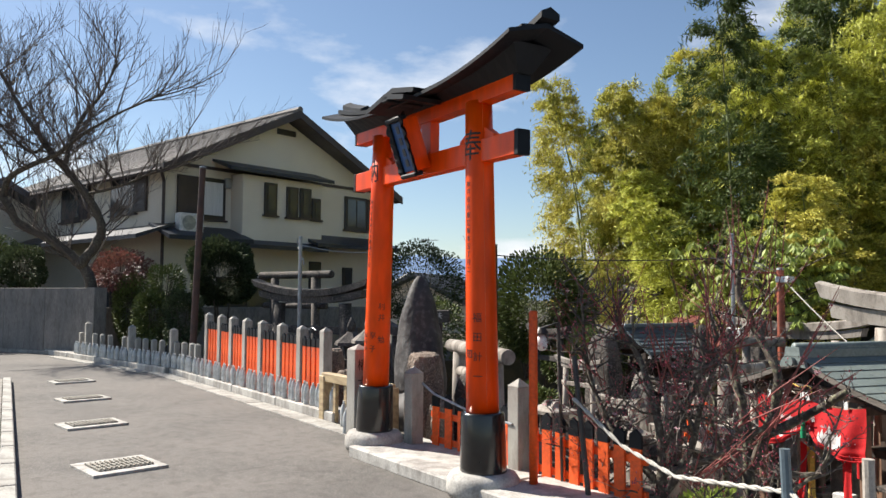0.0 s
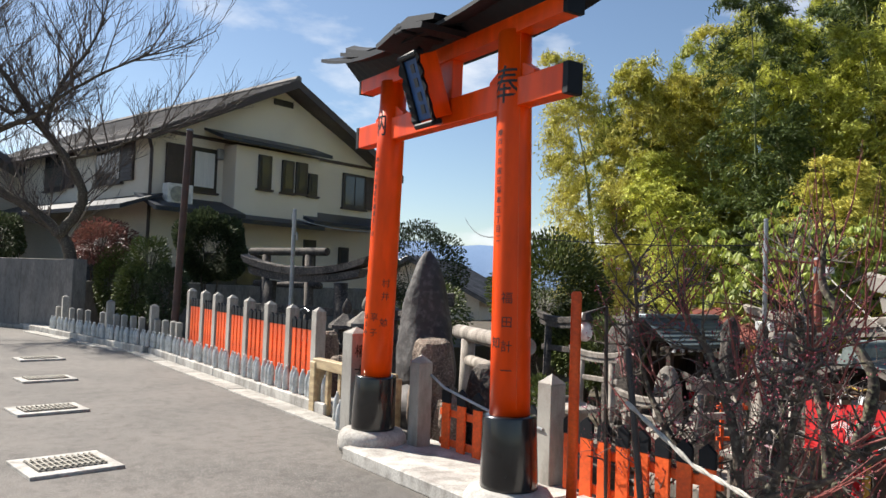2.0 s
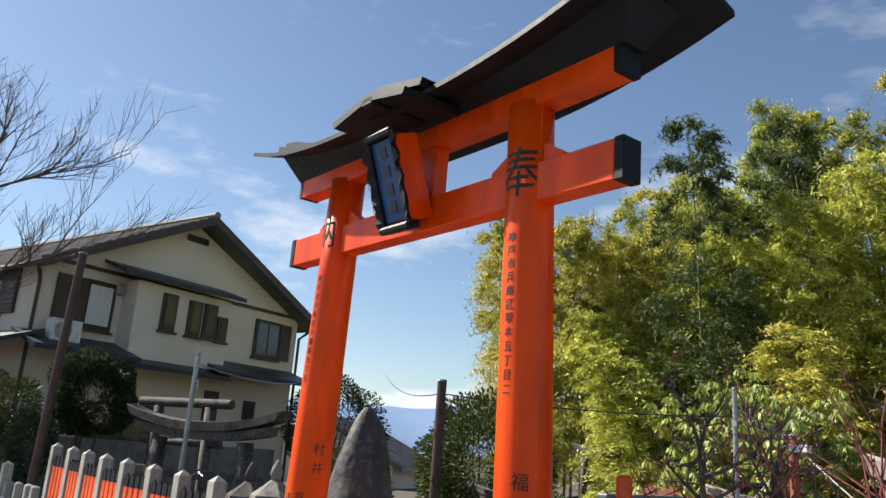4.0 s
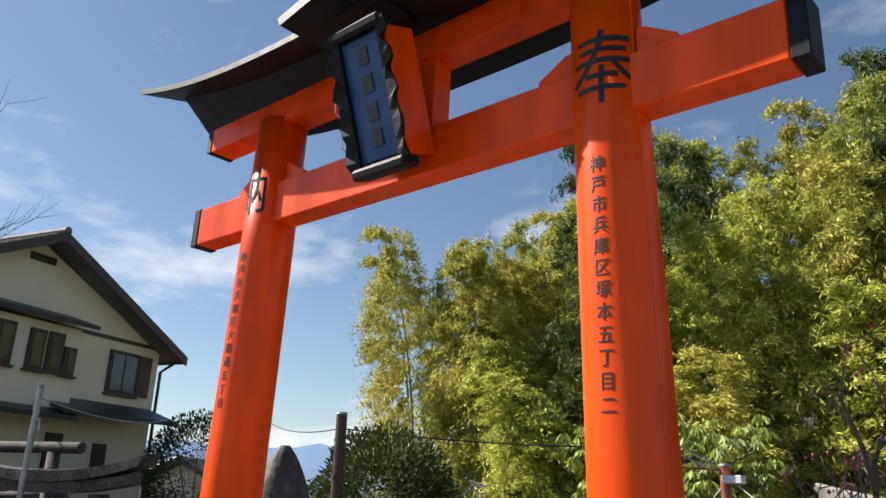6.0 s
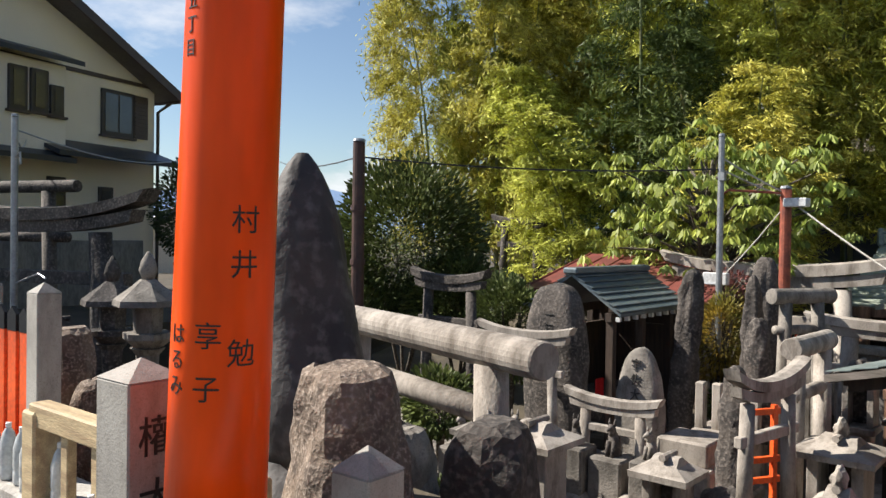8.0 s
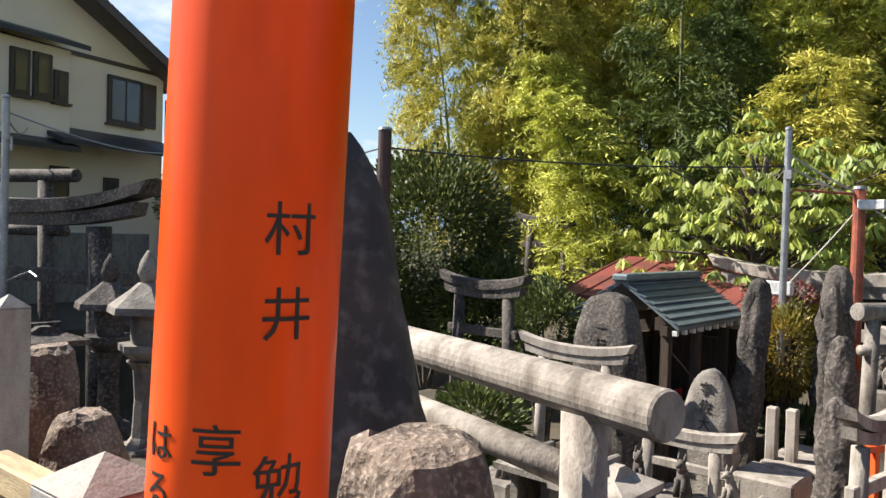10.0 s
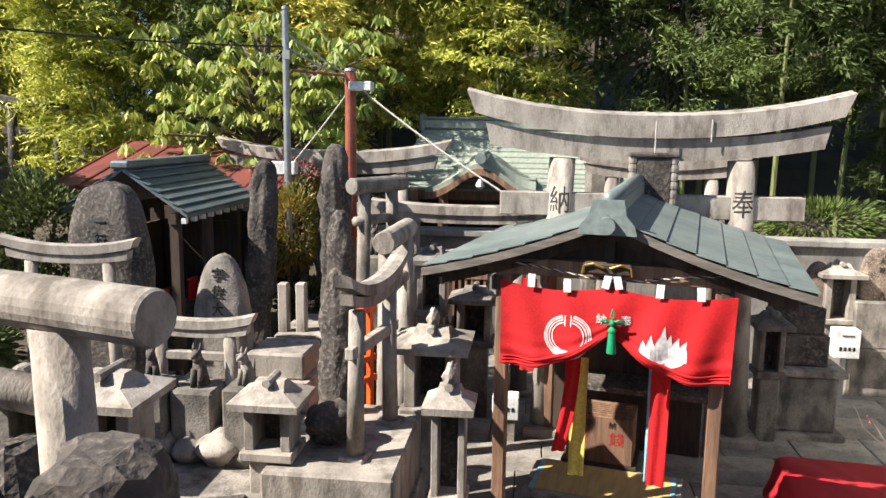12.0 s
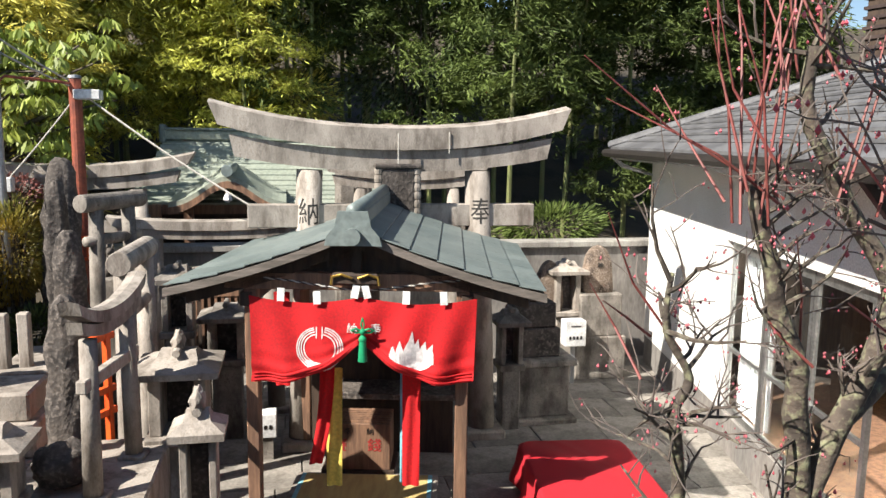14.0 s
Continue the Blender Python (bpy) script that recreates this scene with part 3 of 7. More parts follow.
# block between lintel and roof, its ends cut on the slant
secs = []
for k in range(25):
    x = -1.53 + 3.11 * k / 24
    z = 3.405 + lift(x)
    e = x * 1.07
    t_ = 3.47 + roof_rise(e)
    secs.append([(x, -0.068, z), (x, 0.068, z), (e, 0.20, t_), (e, -0.20, t_)])
part("roof_core", sweep(secs), BLACK_ROOF, torii)
for sx in (-1, 1):
    secs = []
    for k in range(6):
        x = 0.03 + sx * (1.37 + 0.10 * k)
        z = 3.585 + roof_rise(x) * 1.08
        secs.append([(x, -0.09, z - 0.05), (x, 0.09, z - 0.05), (x, 0.09, z), (x, 0, z + 0.045), (x, -0.09, z)])
    part("ridge_cap", sweep(secs), BLACK_ROOF, torii, "black upturned ridge cap")
# two-tiered little hood over the name board
for sx in (-1, 1):
    for dz, y0, y1, w_ in ((0.0, -0.50, -0.10, 0.36), (0.07, -0.42, -0.06, 0.40)):
        part("hood_slope", sweep([[(0.06, y, 3.45 + dz), (0.06 + sx * w_, y, 3.38 + dz), (0.06 + sx * (w_ + 0.02), y, 3.42 + dz), (0.06, y, 3.50 + dz)] for y in (y0, y1)]), BLACK_ROOF, torii, "black hood over the name board")
part("hood_beam", box(0.12, 0.40, 0.06, (0.06, -0.30, 3.42), 0.01), BLACK_ROOF, torii)

# name board hung under the roof, its frame gnawed and split
tilt = pose(0.07, -0.285, 3.02, 20, 0, 0)
board = part("name_board", box(0.22, 0.03, 0.48, (0, 0, -0.24), 0.004), BLUE_BOARD, torii, "dark blue board in a black scalloped frame", at=tilt)
for sx in (-1, 1):
    b = bmesh.new()
    secs = []
    for k in range(15):
        z = -0.265 + 0.53 * k / 14
        w_ = 0.052 + 0.016 * math.sin(k * 1.9 + sx) + 0.008 * math.sin(k * 4.1)
        x0 = sx * 0.105
        secs.append([(x0, -0.035, z), (x0 + sx * w_, -0.05 - 0.01 * math.sin(k * 2.3), z), (x0 + sx * (w_ - 0.012), -0.02, z), (x0, 0.0, z)])
    sweep(secs, b)
    part("frame_edge", b, BLACK_ROOF, board, "ragged black frame edge")
    part("board_side", box(0.028, 0.16, 0.50, (sx * 0.118, 0.07, -0.25), 0.005), VERMILION, board)
for z, d in ((-0.30, 0.10), (0.245, 0.09)):
    part("board_rail", box(0.29, d, 0.045, (0, -0.01, z), 0.012), BLACK_ROOF, board)
for k, ch_ in enumerate((0.15, 0.04, -0.07, -0.17)):
    part("character_bar", box(0.055, 0.006, 0.07, (0.0, -0.017, ch_ - 0.02)), NAVY_ROOF, board)
part("board_stay", tube([(-0.10, 0.03, 0.22), (-0.10, 0.16, 0.33)], 0.012, 6), BLACK_ROOF, board)
for z in (0.02, -0.12):
    part("wire_loop", tube([(-0.16, -0.05, z), (-0.18, -0.04, z - 0.03), (-0.165, -0.03, z - 0.06), (-0.145, -0.02, z - 0.05)], 0.003, 5), ROPE, board)

# painted characters
wl_, wr_ = (post_x(PL, 0.040), 0.0, post_r), (post_x(PR, -0.040), 0.0, post_r)
write("奉", 0.24, (0, 0, 2.895), torii, wrap=wr_, turn=radians(17), tall=1.2, depth=0.004)
write("納", 0.21, (0, 0, 2.90), torii, wrap=wl_, turn=radians(-4), tall=1.25, depth=0.004)
write("神戸市兵庫区塚本五丁目二", 0.058, (0, 0, 2.573), torii, wrap=wr_, turn=radians(3), gap=1.155, wide=0.88)
write("福田計一", 0.084, (0, 0, 1.428), torii, wrap=wr_, turn=radians(40), gap=1.95)
write("知", 0.085, (0, 0, 1.12), torii, wrap=wr_, turn=radians(4))
write("神戸市兵庫区大開通五丁目", 0.050, (0, 0, 2.585), torii, wrap=wl_, turn=radians(2), gap=1.22, wide=0.88)
write("村井 勉", 0.080, (0, 0, 1.468), torii, wrap=wl_, turn=radians(79), gap=1.47)
write("享子", 0.076, (0, 0, 1.162), torii, wrap=wl_, turn=radians(42), gap=1.85)
write("はるみ", 0.060, (0, 0, 1.165), torii, wrap=wl_, turn=radians(2), gap=1.15)

# concrete step under the gate
step = thing("gate_step", pose(0, 0, 0), "pale concrete step under the torii posts", "step", kind="structure")
part("slab", box(2.12, 0.9, 0.12, (0.11, 0.17, -0.06), 0.012), WHITE_CONC, step)
part("slab", box(2.6, 0.85, 0.12, (2.5, 0.16, -0.06), 0.012), WHITE_CONC, step)


# ---- stone posts, pickets and rails along the road ----
def stone_post(x, y, z0, h, w, material, label, group, tip=0.045, turn=0.0):
    t = thing("stone_post", pose(x, y, z0, 0, 0, turn), label, "stone post", group)
    part("shaft", box(w, w, h - tip, (0, 0, 0), 0.006), material, t)
    b = bmesh.new()
    base = [b.verts.new((sx * w / 2, sy * w / 2, h - tip + 0.001)) for sx, sy in ((-1, -1), (1, -1), (1, 1), (-1, 1))]
    apex = b.verts.new((0, 0, h))
    for k in range(4):
        b.faces.new((base[k], base[(k + 1) % 4], apex))
    b.faces.new(base[::-1])
    part("pyramid_cap", b, material, t)
    return t


def picket_panel(x0, x1, y, z0, h, n, rails, label):
    """Orange pickets with black tips on two rails, between stone posts."""
    t = thing("picket_panel", pose((x0 + x1) / 2, y, z0), label, "picket fence", "orange picket panels")
    w = x1 - x0
    for z in rails:
        part("rail", box(w, 0.03, 0.06, (0, 0.03, z)), VERM_DULL, t)
    first = None
    for k in range(n):
        m = pose(-w / 2 + (k + 0.5) * w / n, 0, 0)
        if first is None:
            first = part("picket", box(min(0.11, w / n * 0.74), 0.022, h, (0, 0, 0), 0.003), VERM_DULL, t, at=m)
            b = bmesh.new()
            ww = min(0.11, w / n * 0.74) / 2 + 0.002
            sweep([[(-ww, s, h - 0.0), (ww, s, h - 0.0), (ww, s, h + 0.10), (0, s, h + 0.145), (-ww, s, h + 0.10)] for s in (-0.013, 0.013)], b)
            ftip = part("picket_tip", b, BLACK_ROOF, t, "black-painted tip", at=m)
        else:
            share("picket", first, m, t)
            share("picket_tip", ftip, m, t)
    return t


GX = [-3.69, -4.48, -5.23, -6.03, -6.75, -7.43, -8.06, -8.81]


def bend(x):
    """How far the fence line swings towards the lane beyond the granite posts."""
    return -0.17 * max(0.0, -10.0 - x)


main_post = stone_post(GX[0], 0.80, 0.07, 1.10, 0.138, GRANITE, "square grey granite fence post with a pyramid cap", "tall granite posts of the fence", 0.06)
for i, x in enumerate(GX[1:]):
    copy_thing(main_post, pose(x, 0.80, 0.075 + 0.018 * i))
for i, (a, b_) in enumerate(zip(GX[1:], GX)):
    picket_panel(a + 0.075, b_ - 0.075, 0.765, 0.09 + 0.015 * i, 0.78, 4, (0.16, 0.54), "orange wooden pickets with black tips between granite posts")

# low stone pickets further along
low_big = stone_post(-10.75, 0.80 + bend(-10.75), 0.08, 0.83, 0.15, GRANITE, "short square granite post with a pointed cap", "short granite posts of the low fence", 0.05)
copy_thing(low_big, pose(-12.9, 0.80 + bend(-12.9), 0.08))
copy_thing(low_big, pose(-15.6, 0.80 + bend(-15.6), 0.08))
low_small = stone_post(-9.5, 0.80, 0.07, 0.56, 0.11, GRANITE, "low narrow stone fence post", "narrow stone posts of the low fence", 0.03)
for x in (-11.6, -12.0, -12.35, -13.05, -13.45, -13.9, -14.3, -14.75, -15.05, -15.9, -16.4, -16.9, -17.4, -17.8):
    copy_thing(low_small, pose(x + 1.75, 0.80 + bend(x + 1.75), 0.07))

# row of water bottles at the foot of the fence
def bottle(x, y, z):
    t = thing("plastic_bottle", pose(x, y, z), "clear plastic water bottle standing at the foot of the fence", "bottle", "bottles along the fence")
    part("body", lathe([(0.04, 0), (0.046, 0.01), (0.046, 0.07), (0.042, 0.08), (0.046, 0.09), (0.046, 0.2), (0.03, 0.26), (0.014, 0.285), (0.014, 0.295)], 12), BOTTLE, t, smooth=True)
    part("cap", lathe([(0.016, 0.288), (0.016, 0.312), (0.013, 0.314)], 10), WHITE_PLASTIC, t)
    return t


b0 = bottle(-3.1, 0.62, 0.081)
for i in range(1, 84):
    copy_thing(b0, pose(-3.1 - 0.155 * i, 0.62 + bend(-3.1 - 0.155 * i) + 0.02 * math.sin(i * 2.3), 0.081) @ Matrix.Rotation(i, 4, "Z"))
copy_thing(b0, pose(-2.55, 0.50, -0.034))
copy_thing(b0, pose(-2.1, 0.30, -0.05))

# timber barrier beside the gate
bar = thing("timber_barrier", pose(-2.42, 0.60, -0.0), "pale weathered timber barrier between stone fence and gate", "barrier")
part("top_rail", box(1.75, 0.11, 0.12, (0, 0, 0.46), 0.01), WOOD_PALE, bar)
for x in (-0.85, 0.86):
    part("barrier_post", box(0.14, 0.14, 0.60, (x, 0, -0.06), 0.012), WOOD_PALE, bar)
for x in (-0.55, -0.25, 0.05, 0.32, 0.58):
    part("baluster", box(0.07, 0.05, 0.50, (x, 0, -0.05), 0.006), WOOD_PALE, bar)

# inscribed post, plain posts and pickets behind the gate
gon = stone_post(-1.40, 0.07, -0.06, 1.135, 0.19, GRANITE, "tall grey granite post with black ink inscription", "", 0.06)
gon["category"] = "stone post"
write("權大", 0.13, (0.097, 0, 0.90), gon, turn=radians(90), gap=1.45)
for x, y in ((-0.70, 0.36), (0.85, 0.50)):
    stone_post(x, y, 0.03, 0.84, 0.15, GRANITE, "square granite post with a pyramid cap behind the gate", "granite posts behind the gate", 0.07)
for a, b_, n in ((-0.60, 0.76, 6), (0.97, 2.3, 8)):
    picket_panel(a, b_, 0.50, 0.0, 0.46, n, (0.08, 0.34), "low orange pickets with black tips behind the gate")
cable = thing("rail_cable", pose(0, 0.42, 0), "grey steel hand cable strung between the granite posts", "cable")
part("strand", tube([(-0.70, 0, 0.72), (-0.4, 0, 0.60), (0.2, 0, 0.50), (0.85, 0, 0.46)], 0.012, 8), GALV, cable)
op = thing("orange_pole", pose(1.36, 0.22, 0.05), "thin orange-painted round pole standing by the fence", "pole")
part("shaft", tube([(0, 0, 0), (0, 0, 1.43), (0, 0, 1.445)], [0.036, 0.036, 0.026], 16), VERM_DULL, op, smooth=True)

# rope slung from leaning bars
rope = thing("straw_rope", pose(0, 0, 0), "thick twisted pale rope slung beside the plum tree", "rope")
rp = [Vector((1.75, 0.30, 0.80)), Vector((2.3, 0.25, 0.52)), Vector((2.9, 0.1, 0.43)), Vector((3.5, -0.1, 0.52)), Vector((3.95, -0.3, 0.60)), Vector((4.5, -0.6, 0.35))]
pts = []
for i in range(len(rp) - 1):
    for k in range(14):
        pts.append(rp[i].lerp(rp[i + 1], k / 14))
for j in range(2):
    part("strand", tube([p + Vector((0, 0.008 * math.cos(i * 0.9 + j * math.pi), 0.008 * math.sin(i * 0.9 + j * math.pi))) for i, p in enumerate(pts)], 0.009, 6), ROPE, rope, smooth=True)
bars = thing("leaning_bar", pose(1.78, 0.34, -0.02), "dark iron bar leaning by the fence", "bar")
part("shaft", tube([(0.1, 0, 0), (-0.12, 0.06, 1.15)], 0.022, 8), DARK_FRAME, bars)
stake = thing("blue_stake", pose(3.95, -0.3, -0.06), "blue-grey steel stake holding the rope", "stake")
part("shaft", tube([(0, 0, 0), (-0.03, 0, 0.88)], 0.028, 10), BLUE_METAL, stake)
stake2 = thing("bamboo_stake", pose(4.15, 0.1, -0.06), "grey weathered round stake beside the rope", "stake")
part("shaft", tube([(0, 0, 0), (0, 0, 0.82)], 0.032, 10), STONE_LIT, stake2)


# ---- the sunken yard ----
yard = thing("yard_paving", pose(0, 0, FLOOR), "worn grey concrete and stone paving of the shrine yard", "paving", kind="structure")
random.seed(11)
kinds = []
for w_ in (0.86, 0.70, 0.78):
    kinds.append(part("paving_stone", box(w_ - 0.012, 0.648, 0.06, (0, 0, -0.05), 0.006), YARD, yard, at=pose(0, 40, -3)))
first_use = [True] * 3
yy = 3.2
row = 0
while yy < 11.2:
    xx = -2.2 + 0.3 * (row % 3)
    while xx < 6.2:
        k = random.randrange(3)
        w_ = (0.86, 0.70, 0.78)[k]
        m = pose(xx + w_ / 2, yy, random.uniform(-0.004, 0.004))
        if first_use[k]:
            kinds[k].matrix_basis = m
            first_use[k] = False
        else:
            share("paving_stone", kinds[k], m, yard)
        xx += w_
    yy += 0.66
    row += 1
tagged(part("wall_back", box(10.5, 0.22, 1.75, (2.6, 10.75, FLOOR), 0.01), CONC_WALL), "weathered grey concrete wall at the back of the yard", "wall", kind="structure")
tagged(part("wall_coping", box(10.6, 0.34, 0.1, (2.6, 10.75, FLOOR + 1.75), 0.015), CONCRETE), "pale concrete coping on the yard's back wall", "wall", kind="structure")
terrace = thing("terrace", pose(0, 0, FLOOR), "raised earth and stone terrace carrying the grave stones", "terrace", kind="structure")
part("fill", box(5.6, 4.2, 0.75, (-4.6, 5.0, 0), 0.03), STONE, terrace)
part("fill", box(5.2, 1.9, 1.45, (-3.3, 2.05, 0), 0.05), SOIL, terrace)
part("fill", box(6.0, 3.4, 0.9, (-5.0, 8.8, 0), 0.03), SOIL, terrace)


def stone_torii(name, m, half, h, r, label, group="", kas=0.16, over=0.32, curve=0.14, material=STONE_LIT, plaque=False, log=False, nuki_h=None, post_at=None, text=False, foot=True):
    """A stone torii: two posts, tie beam, lintel and an upturned top beam."""
    t = thing(name, m, label, "stone torii", group)
    pa = post_at or half * 0.56
    top = h - kas * (2.0 if not log else 1.0)
    for s in (-1, 1):
        p = part("post", tube([(s * (pa + 0.03 * h), 0, 0), (s * pa, 0, top + 0.01)], [r * 1.08, r * 0.94], 20), material, t, smooth=True)
        if foot:
            part("foot_stone", box(r * 3.2, r * 3.2, r * 0.9, (s * (pa + 0.03 * h), 0, -0.02), r * 0.15), material, t)
    nh = nuki_h or top * 0.82
    if log:
        part("tie_beam", tube([(-pa if not foot else -half * 0.86, 0, nh), (pa if not foot else half * 0.86, 0, nh)], r * 0.72, 14), material, t, smooth=True)
        part("top_beam", tube([(-half, 0, top + kas * 0.5), (-half + 0.012, 0, top + kas * 0.5), (half - 0.012, 0, top + kas * 0.5), (half, 0, top + kas * 0.5)], [kas * 0.52, kas * 0.56, kas * 0.56, kas * 0.52], 22), material, t, smooth=False)
        return t
    part("tie_beam", box(half * 1.60, r * 1.15, kas * 1.02, (0, 0, nh - kas * 0.5), 0.008), material, t)

    def up(x, k=1.0):
        return curve * k * (abs(x) / half) ** 2.2

    n = 16
    secs = []
    for k in range(n + 1):
        x = -half * 0.86 + 2 * half * 0.86 * k / n
        z = top + up(x, 0.75)
        w = r * 0.85
        secs.append([(x, -w, z), (x, w, z), (x * 1.03, w, z + kas * 0.95), (x * 1.03, -w, z + kas * 0.95)])
    part("lintel", sweep(secs), material, t)
    secs = []
    for k in range(n + 1):
        x = -half * 0.94 + 2 * half * 0.94 * k / n
        z = top + kas * 0.96 + up(x, 1.0)
        w = r * 1.15
        e = 1 + over * 0.2
        secs.append([(x, -w, z), (x, w, z), (x * e, w, z + kas * 0.95), (x * e, 0, z + kas * 1.12), (x * e, -w, z + kas * 0.95)])
    part("top_beam", sweep(secs), material, t)
    if plaque:
        b = part("plaque", box(0.36, 0.10, 0.50, (0, -r - 0.06, top - 0.46), 0.02), STONE_DARK, t, "dark carved stone plaque")
        for s in (-1, 1):
            for k in range(6):
                part("scroll", lathe([(0.02, 0), (0.045, 0.015), (0.05, 0.05), (0.045, 0.085), (0.02, 0.1)], 10, (s * 0.2, -r - 0.07, top - 0.46 + k * 0.085)), STONE_LIT, b)
        part("plaque_cap", box(0.50, 0.14, 0.05, (0, -r - 0.06, top + 0.035), 0.015), STONE_DARK, b)
        part("rope_tie", tube([(0, -r - 0.1, top + 0.04), (0.0, -r - 0.1, top + 0.4)], 0.007, 6), ROPE, t)
        part("rope_tie", tube([(0.55, -r * 1.25, top + 0.2), (0.55, -r * 1.25, top + 0.42)], 0.006, 6), ROPE, t)
    if text:
        rad = lambda z: r * (1.08 - 0.14 * z / top)
        for s, ch in ((-1, "納"), (1, "奉")):
            write(ch, 0.24, (0, 0, nh + 0.03), t, CARVE, wrap=(lambda z, s=s: s * (pa + 0.03 * h * (1 - z / top)), 0.0, rad), turn=0.0, tall=1.25, depth=0.006)
    return t


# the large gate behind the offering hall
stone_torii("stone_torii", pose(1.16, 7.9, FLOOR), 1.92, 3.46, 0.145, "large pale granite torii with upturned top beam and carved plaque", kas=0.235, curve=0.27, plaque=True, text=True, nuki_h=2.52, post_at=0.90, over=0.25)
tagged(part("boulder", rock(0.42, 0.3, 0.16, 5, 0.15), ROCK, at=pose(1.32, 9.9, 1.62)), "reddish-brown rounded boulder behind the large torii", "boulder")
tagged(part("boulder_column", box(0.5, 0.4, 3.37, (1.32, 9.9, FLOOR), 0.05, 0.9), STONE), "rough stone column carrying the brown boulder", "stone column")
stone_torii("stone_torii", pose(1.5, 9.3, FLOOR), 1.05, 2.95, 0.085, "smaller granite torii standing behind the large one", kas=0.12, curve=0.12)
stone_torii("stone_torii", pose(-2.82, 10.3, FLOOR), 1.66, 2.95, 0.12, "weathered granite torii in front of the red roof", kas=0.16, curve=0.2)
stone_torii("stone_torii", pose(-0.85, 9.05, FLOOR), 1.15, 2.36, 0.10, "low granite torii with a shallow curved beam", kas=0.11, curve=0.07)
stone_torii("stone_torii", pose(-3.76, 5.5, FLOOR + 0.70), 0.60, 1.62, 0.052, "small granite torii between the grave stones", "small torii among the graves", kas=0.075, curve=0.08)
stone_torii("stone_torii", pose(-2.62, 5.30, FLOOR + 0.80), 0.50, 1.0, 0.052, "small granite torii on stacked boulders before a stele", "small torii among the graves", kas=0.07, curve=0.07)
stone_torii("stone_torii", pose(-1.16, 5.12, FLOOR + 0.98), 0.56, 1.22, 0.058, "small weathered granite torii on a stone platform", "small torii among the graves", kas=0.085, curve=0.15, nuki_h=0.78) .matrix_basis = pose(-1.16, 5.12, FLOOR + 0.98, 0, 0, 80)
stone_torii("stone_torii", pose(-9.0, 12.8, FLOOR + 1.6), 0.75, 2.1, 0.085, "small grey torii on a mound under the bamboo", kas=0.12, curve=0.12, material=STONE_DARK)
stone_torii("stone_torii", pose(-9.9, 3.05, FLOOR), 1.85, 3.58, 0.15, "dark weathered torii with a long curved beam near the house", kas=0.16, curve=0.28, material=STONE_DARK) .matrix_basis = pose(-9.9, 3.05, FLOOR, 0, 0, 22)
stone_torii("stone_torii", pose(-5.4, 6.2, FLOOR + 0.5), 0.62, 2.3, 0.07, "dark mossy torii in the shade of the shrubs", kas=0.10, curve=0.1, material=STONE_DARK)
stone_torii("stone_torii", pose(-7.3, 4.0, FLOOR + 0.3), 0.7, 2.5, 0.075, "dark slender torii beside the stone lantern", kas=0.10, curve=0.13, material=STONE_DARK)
stone_torii("log_torii", pose(-2.40, 2.36, -0.43, 0, 0, -16.5), 1.24, 1.45, 0.10, "round-beamed stone torii like peeled logs below the fence", kas=0.175, log=True, nuki_h=1.02, post_at=0.80, material=STONE_LIT, foot=False)
stone_torii("log_torii", pose(-1.62, 7.55, FLOOR, 0, 0, 62), 0.42, 2.78, 0.07, "tall round-beamed dark stone torii among the stelae", kas=0.15, log=True, nuki_h=2.35, material=STONE, post_at=0.22)
stone_torii("log_torii", pose(-1.24, 6.5, FLOOR, 0, 0, 88), 0.52, 2.42, 0.085, "round-beamed stone torii seen along its beam", kas=0.175, log=True, nuki_h=1.9, material=STONE_LIT, post_at=0.36)
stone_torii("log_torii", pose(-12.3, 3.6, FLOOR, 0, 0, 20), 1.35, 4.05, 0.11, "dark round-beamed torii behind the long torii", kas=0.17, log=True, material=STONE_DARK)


def stele(x, y, z0, w, d, h, seed, label, material=STONE_DARK, top=3.5, text="", tsize=0.1, tz=0.7, turn=0.0, rough=0.07, base=None, group="dark upright stelae", lean=0.0, flat=0.0):
    t = thing("stele", pose(x, y, z0, 0, 0, turn), label, "stone stele", group)
    bm_ = slab_stone(w, d, h, seed, top, rough, lean, flat=flat)
    pts_ = [v.co.copy() for v in bm_.verts if v.co.y < 0 and abs(v.co.x) < w * 0.35]
    part("slab", bm_, material, t, smooth=True)
    for i, ch in enumerate(text):
        z = h * tz - i * tsize * 1.22
        front = [p.y for p in pts_ if abs(p.z - z) < tsize * 0.8] or [-d * 0.5]
        write(ch, tsize, (lean * z, min(front) + 0.004, z), t, CARVE, depth=0.02, wide=0.9)
    if base:
        part("base", box(base[0], base[1], base[2], (0, 0, -base[2]), 0.02), STONE_LIT, t)
    return t


stele(-3.72, 6.05, FLOOR + 0.70, 0.74, 0.34, 2.08, 3, "broad rounded dark stele with worn carved characters", top=7.0, flat=0.2, base=(0.9, 0.6, 0.2), text="一行", tsize=0.13, tz=0.84)
stele(-2.62, 5.86, FLOOR + 1.02, 0.52, 0.24, 1.20, 7, "rounded grey stele with carved characters", STONE, top=3.2, text="宇佐大", tsize=0.12, tz=0.86, group="")
stele(-3.02, 7.66, FLOOR + 0.75, 0.29, 0.22, 2.18, 9, "tall narrow leaning dark stele", top=7, rough=0.26, lean=0.07, flat=0.35)
stele(-2.40, 8.58, FLOOR + 1.1, 0.38, 0.28, 1.98, 12, "tall dark rough stele behind the red pole", top=5, rough=0.24, lean=0.03, flat=0.3)
stele(-1.9, 7.05, FLOOR + 1.2, 0.29, 0.2, 1.28, 15, "dark rough stele on a stone block", top=4, rough=0.24, flat=0.2)
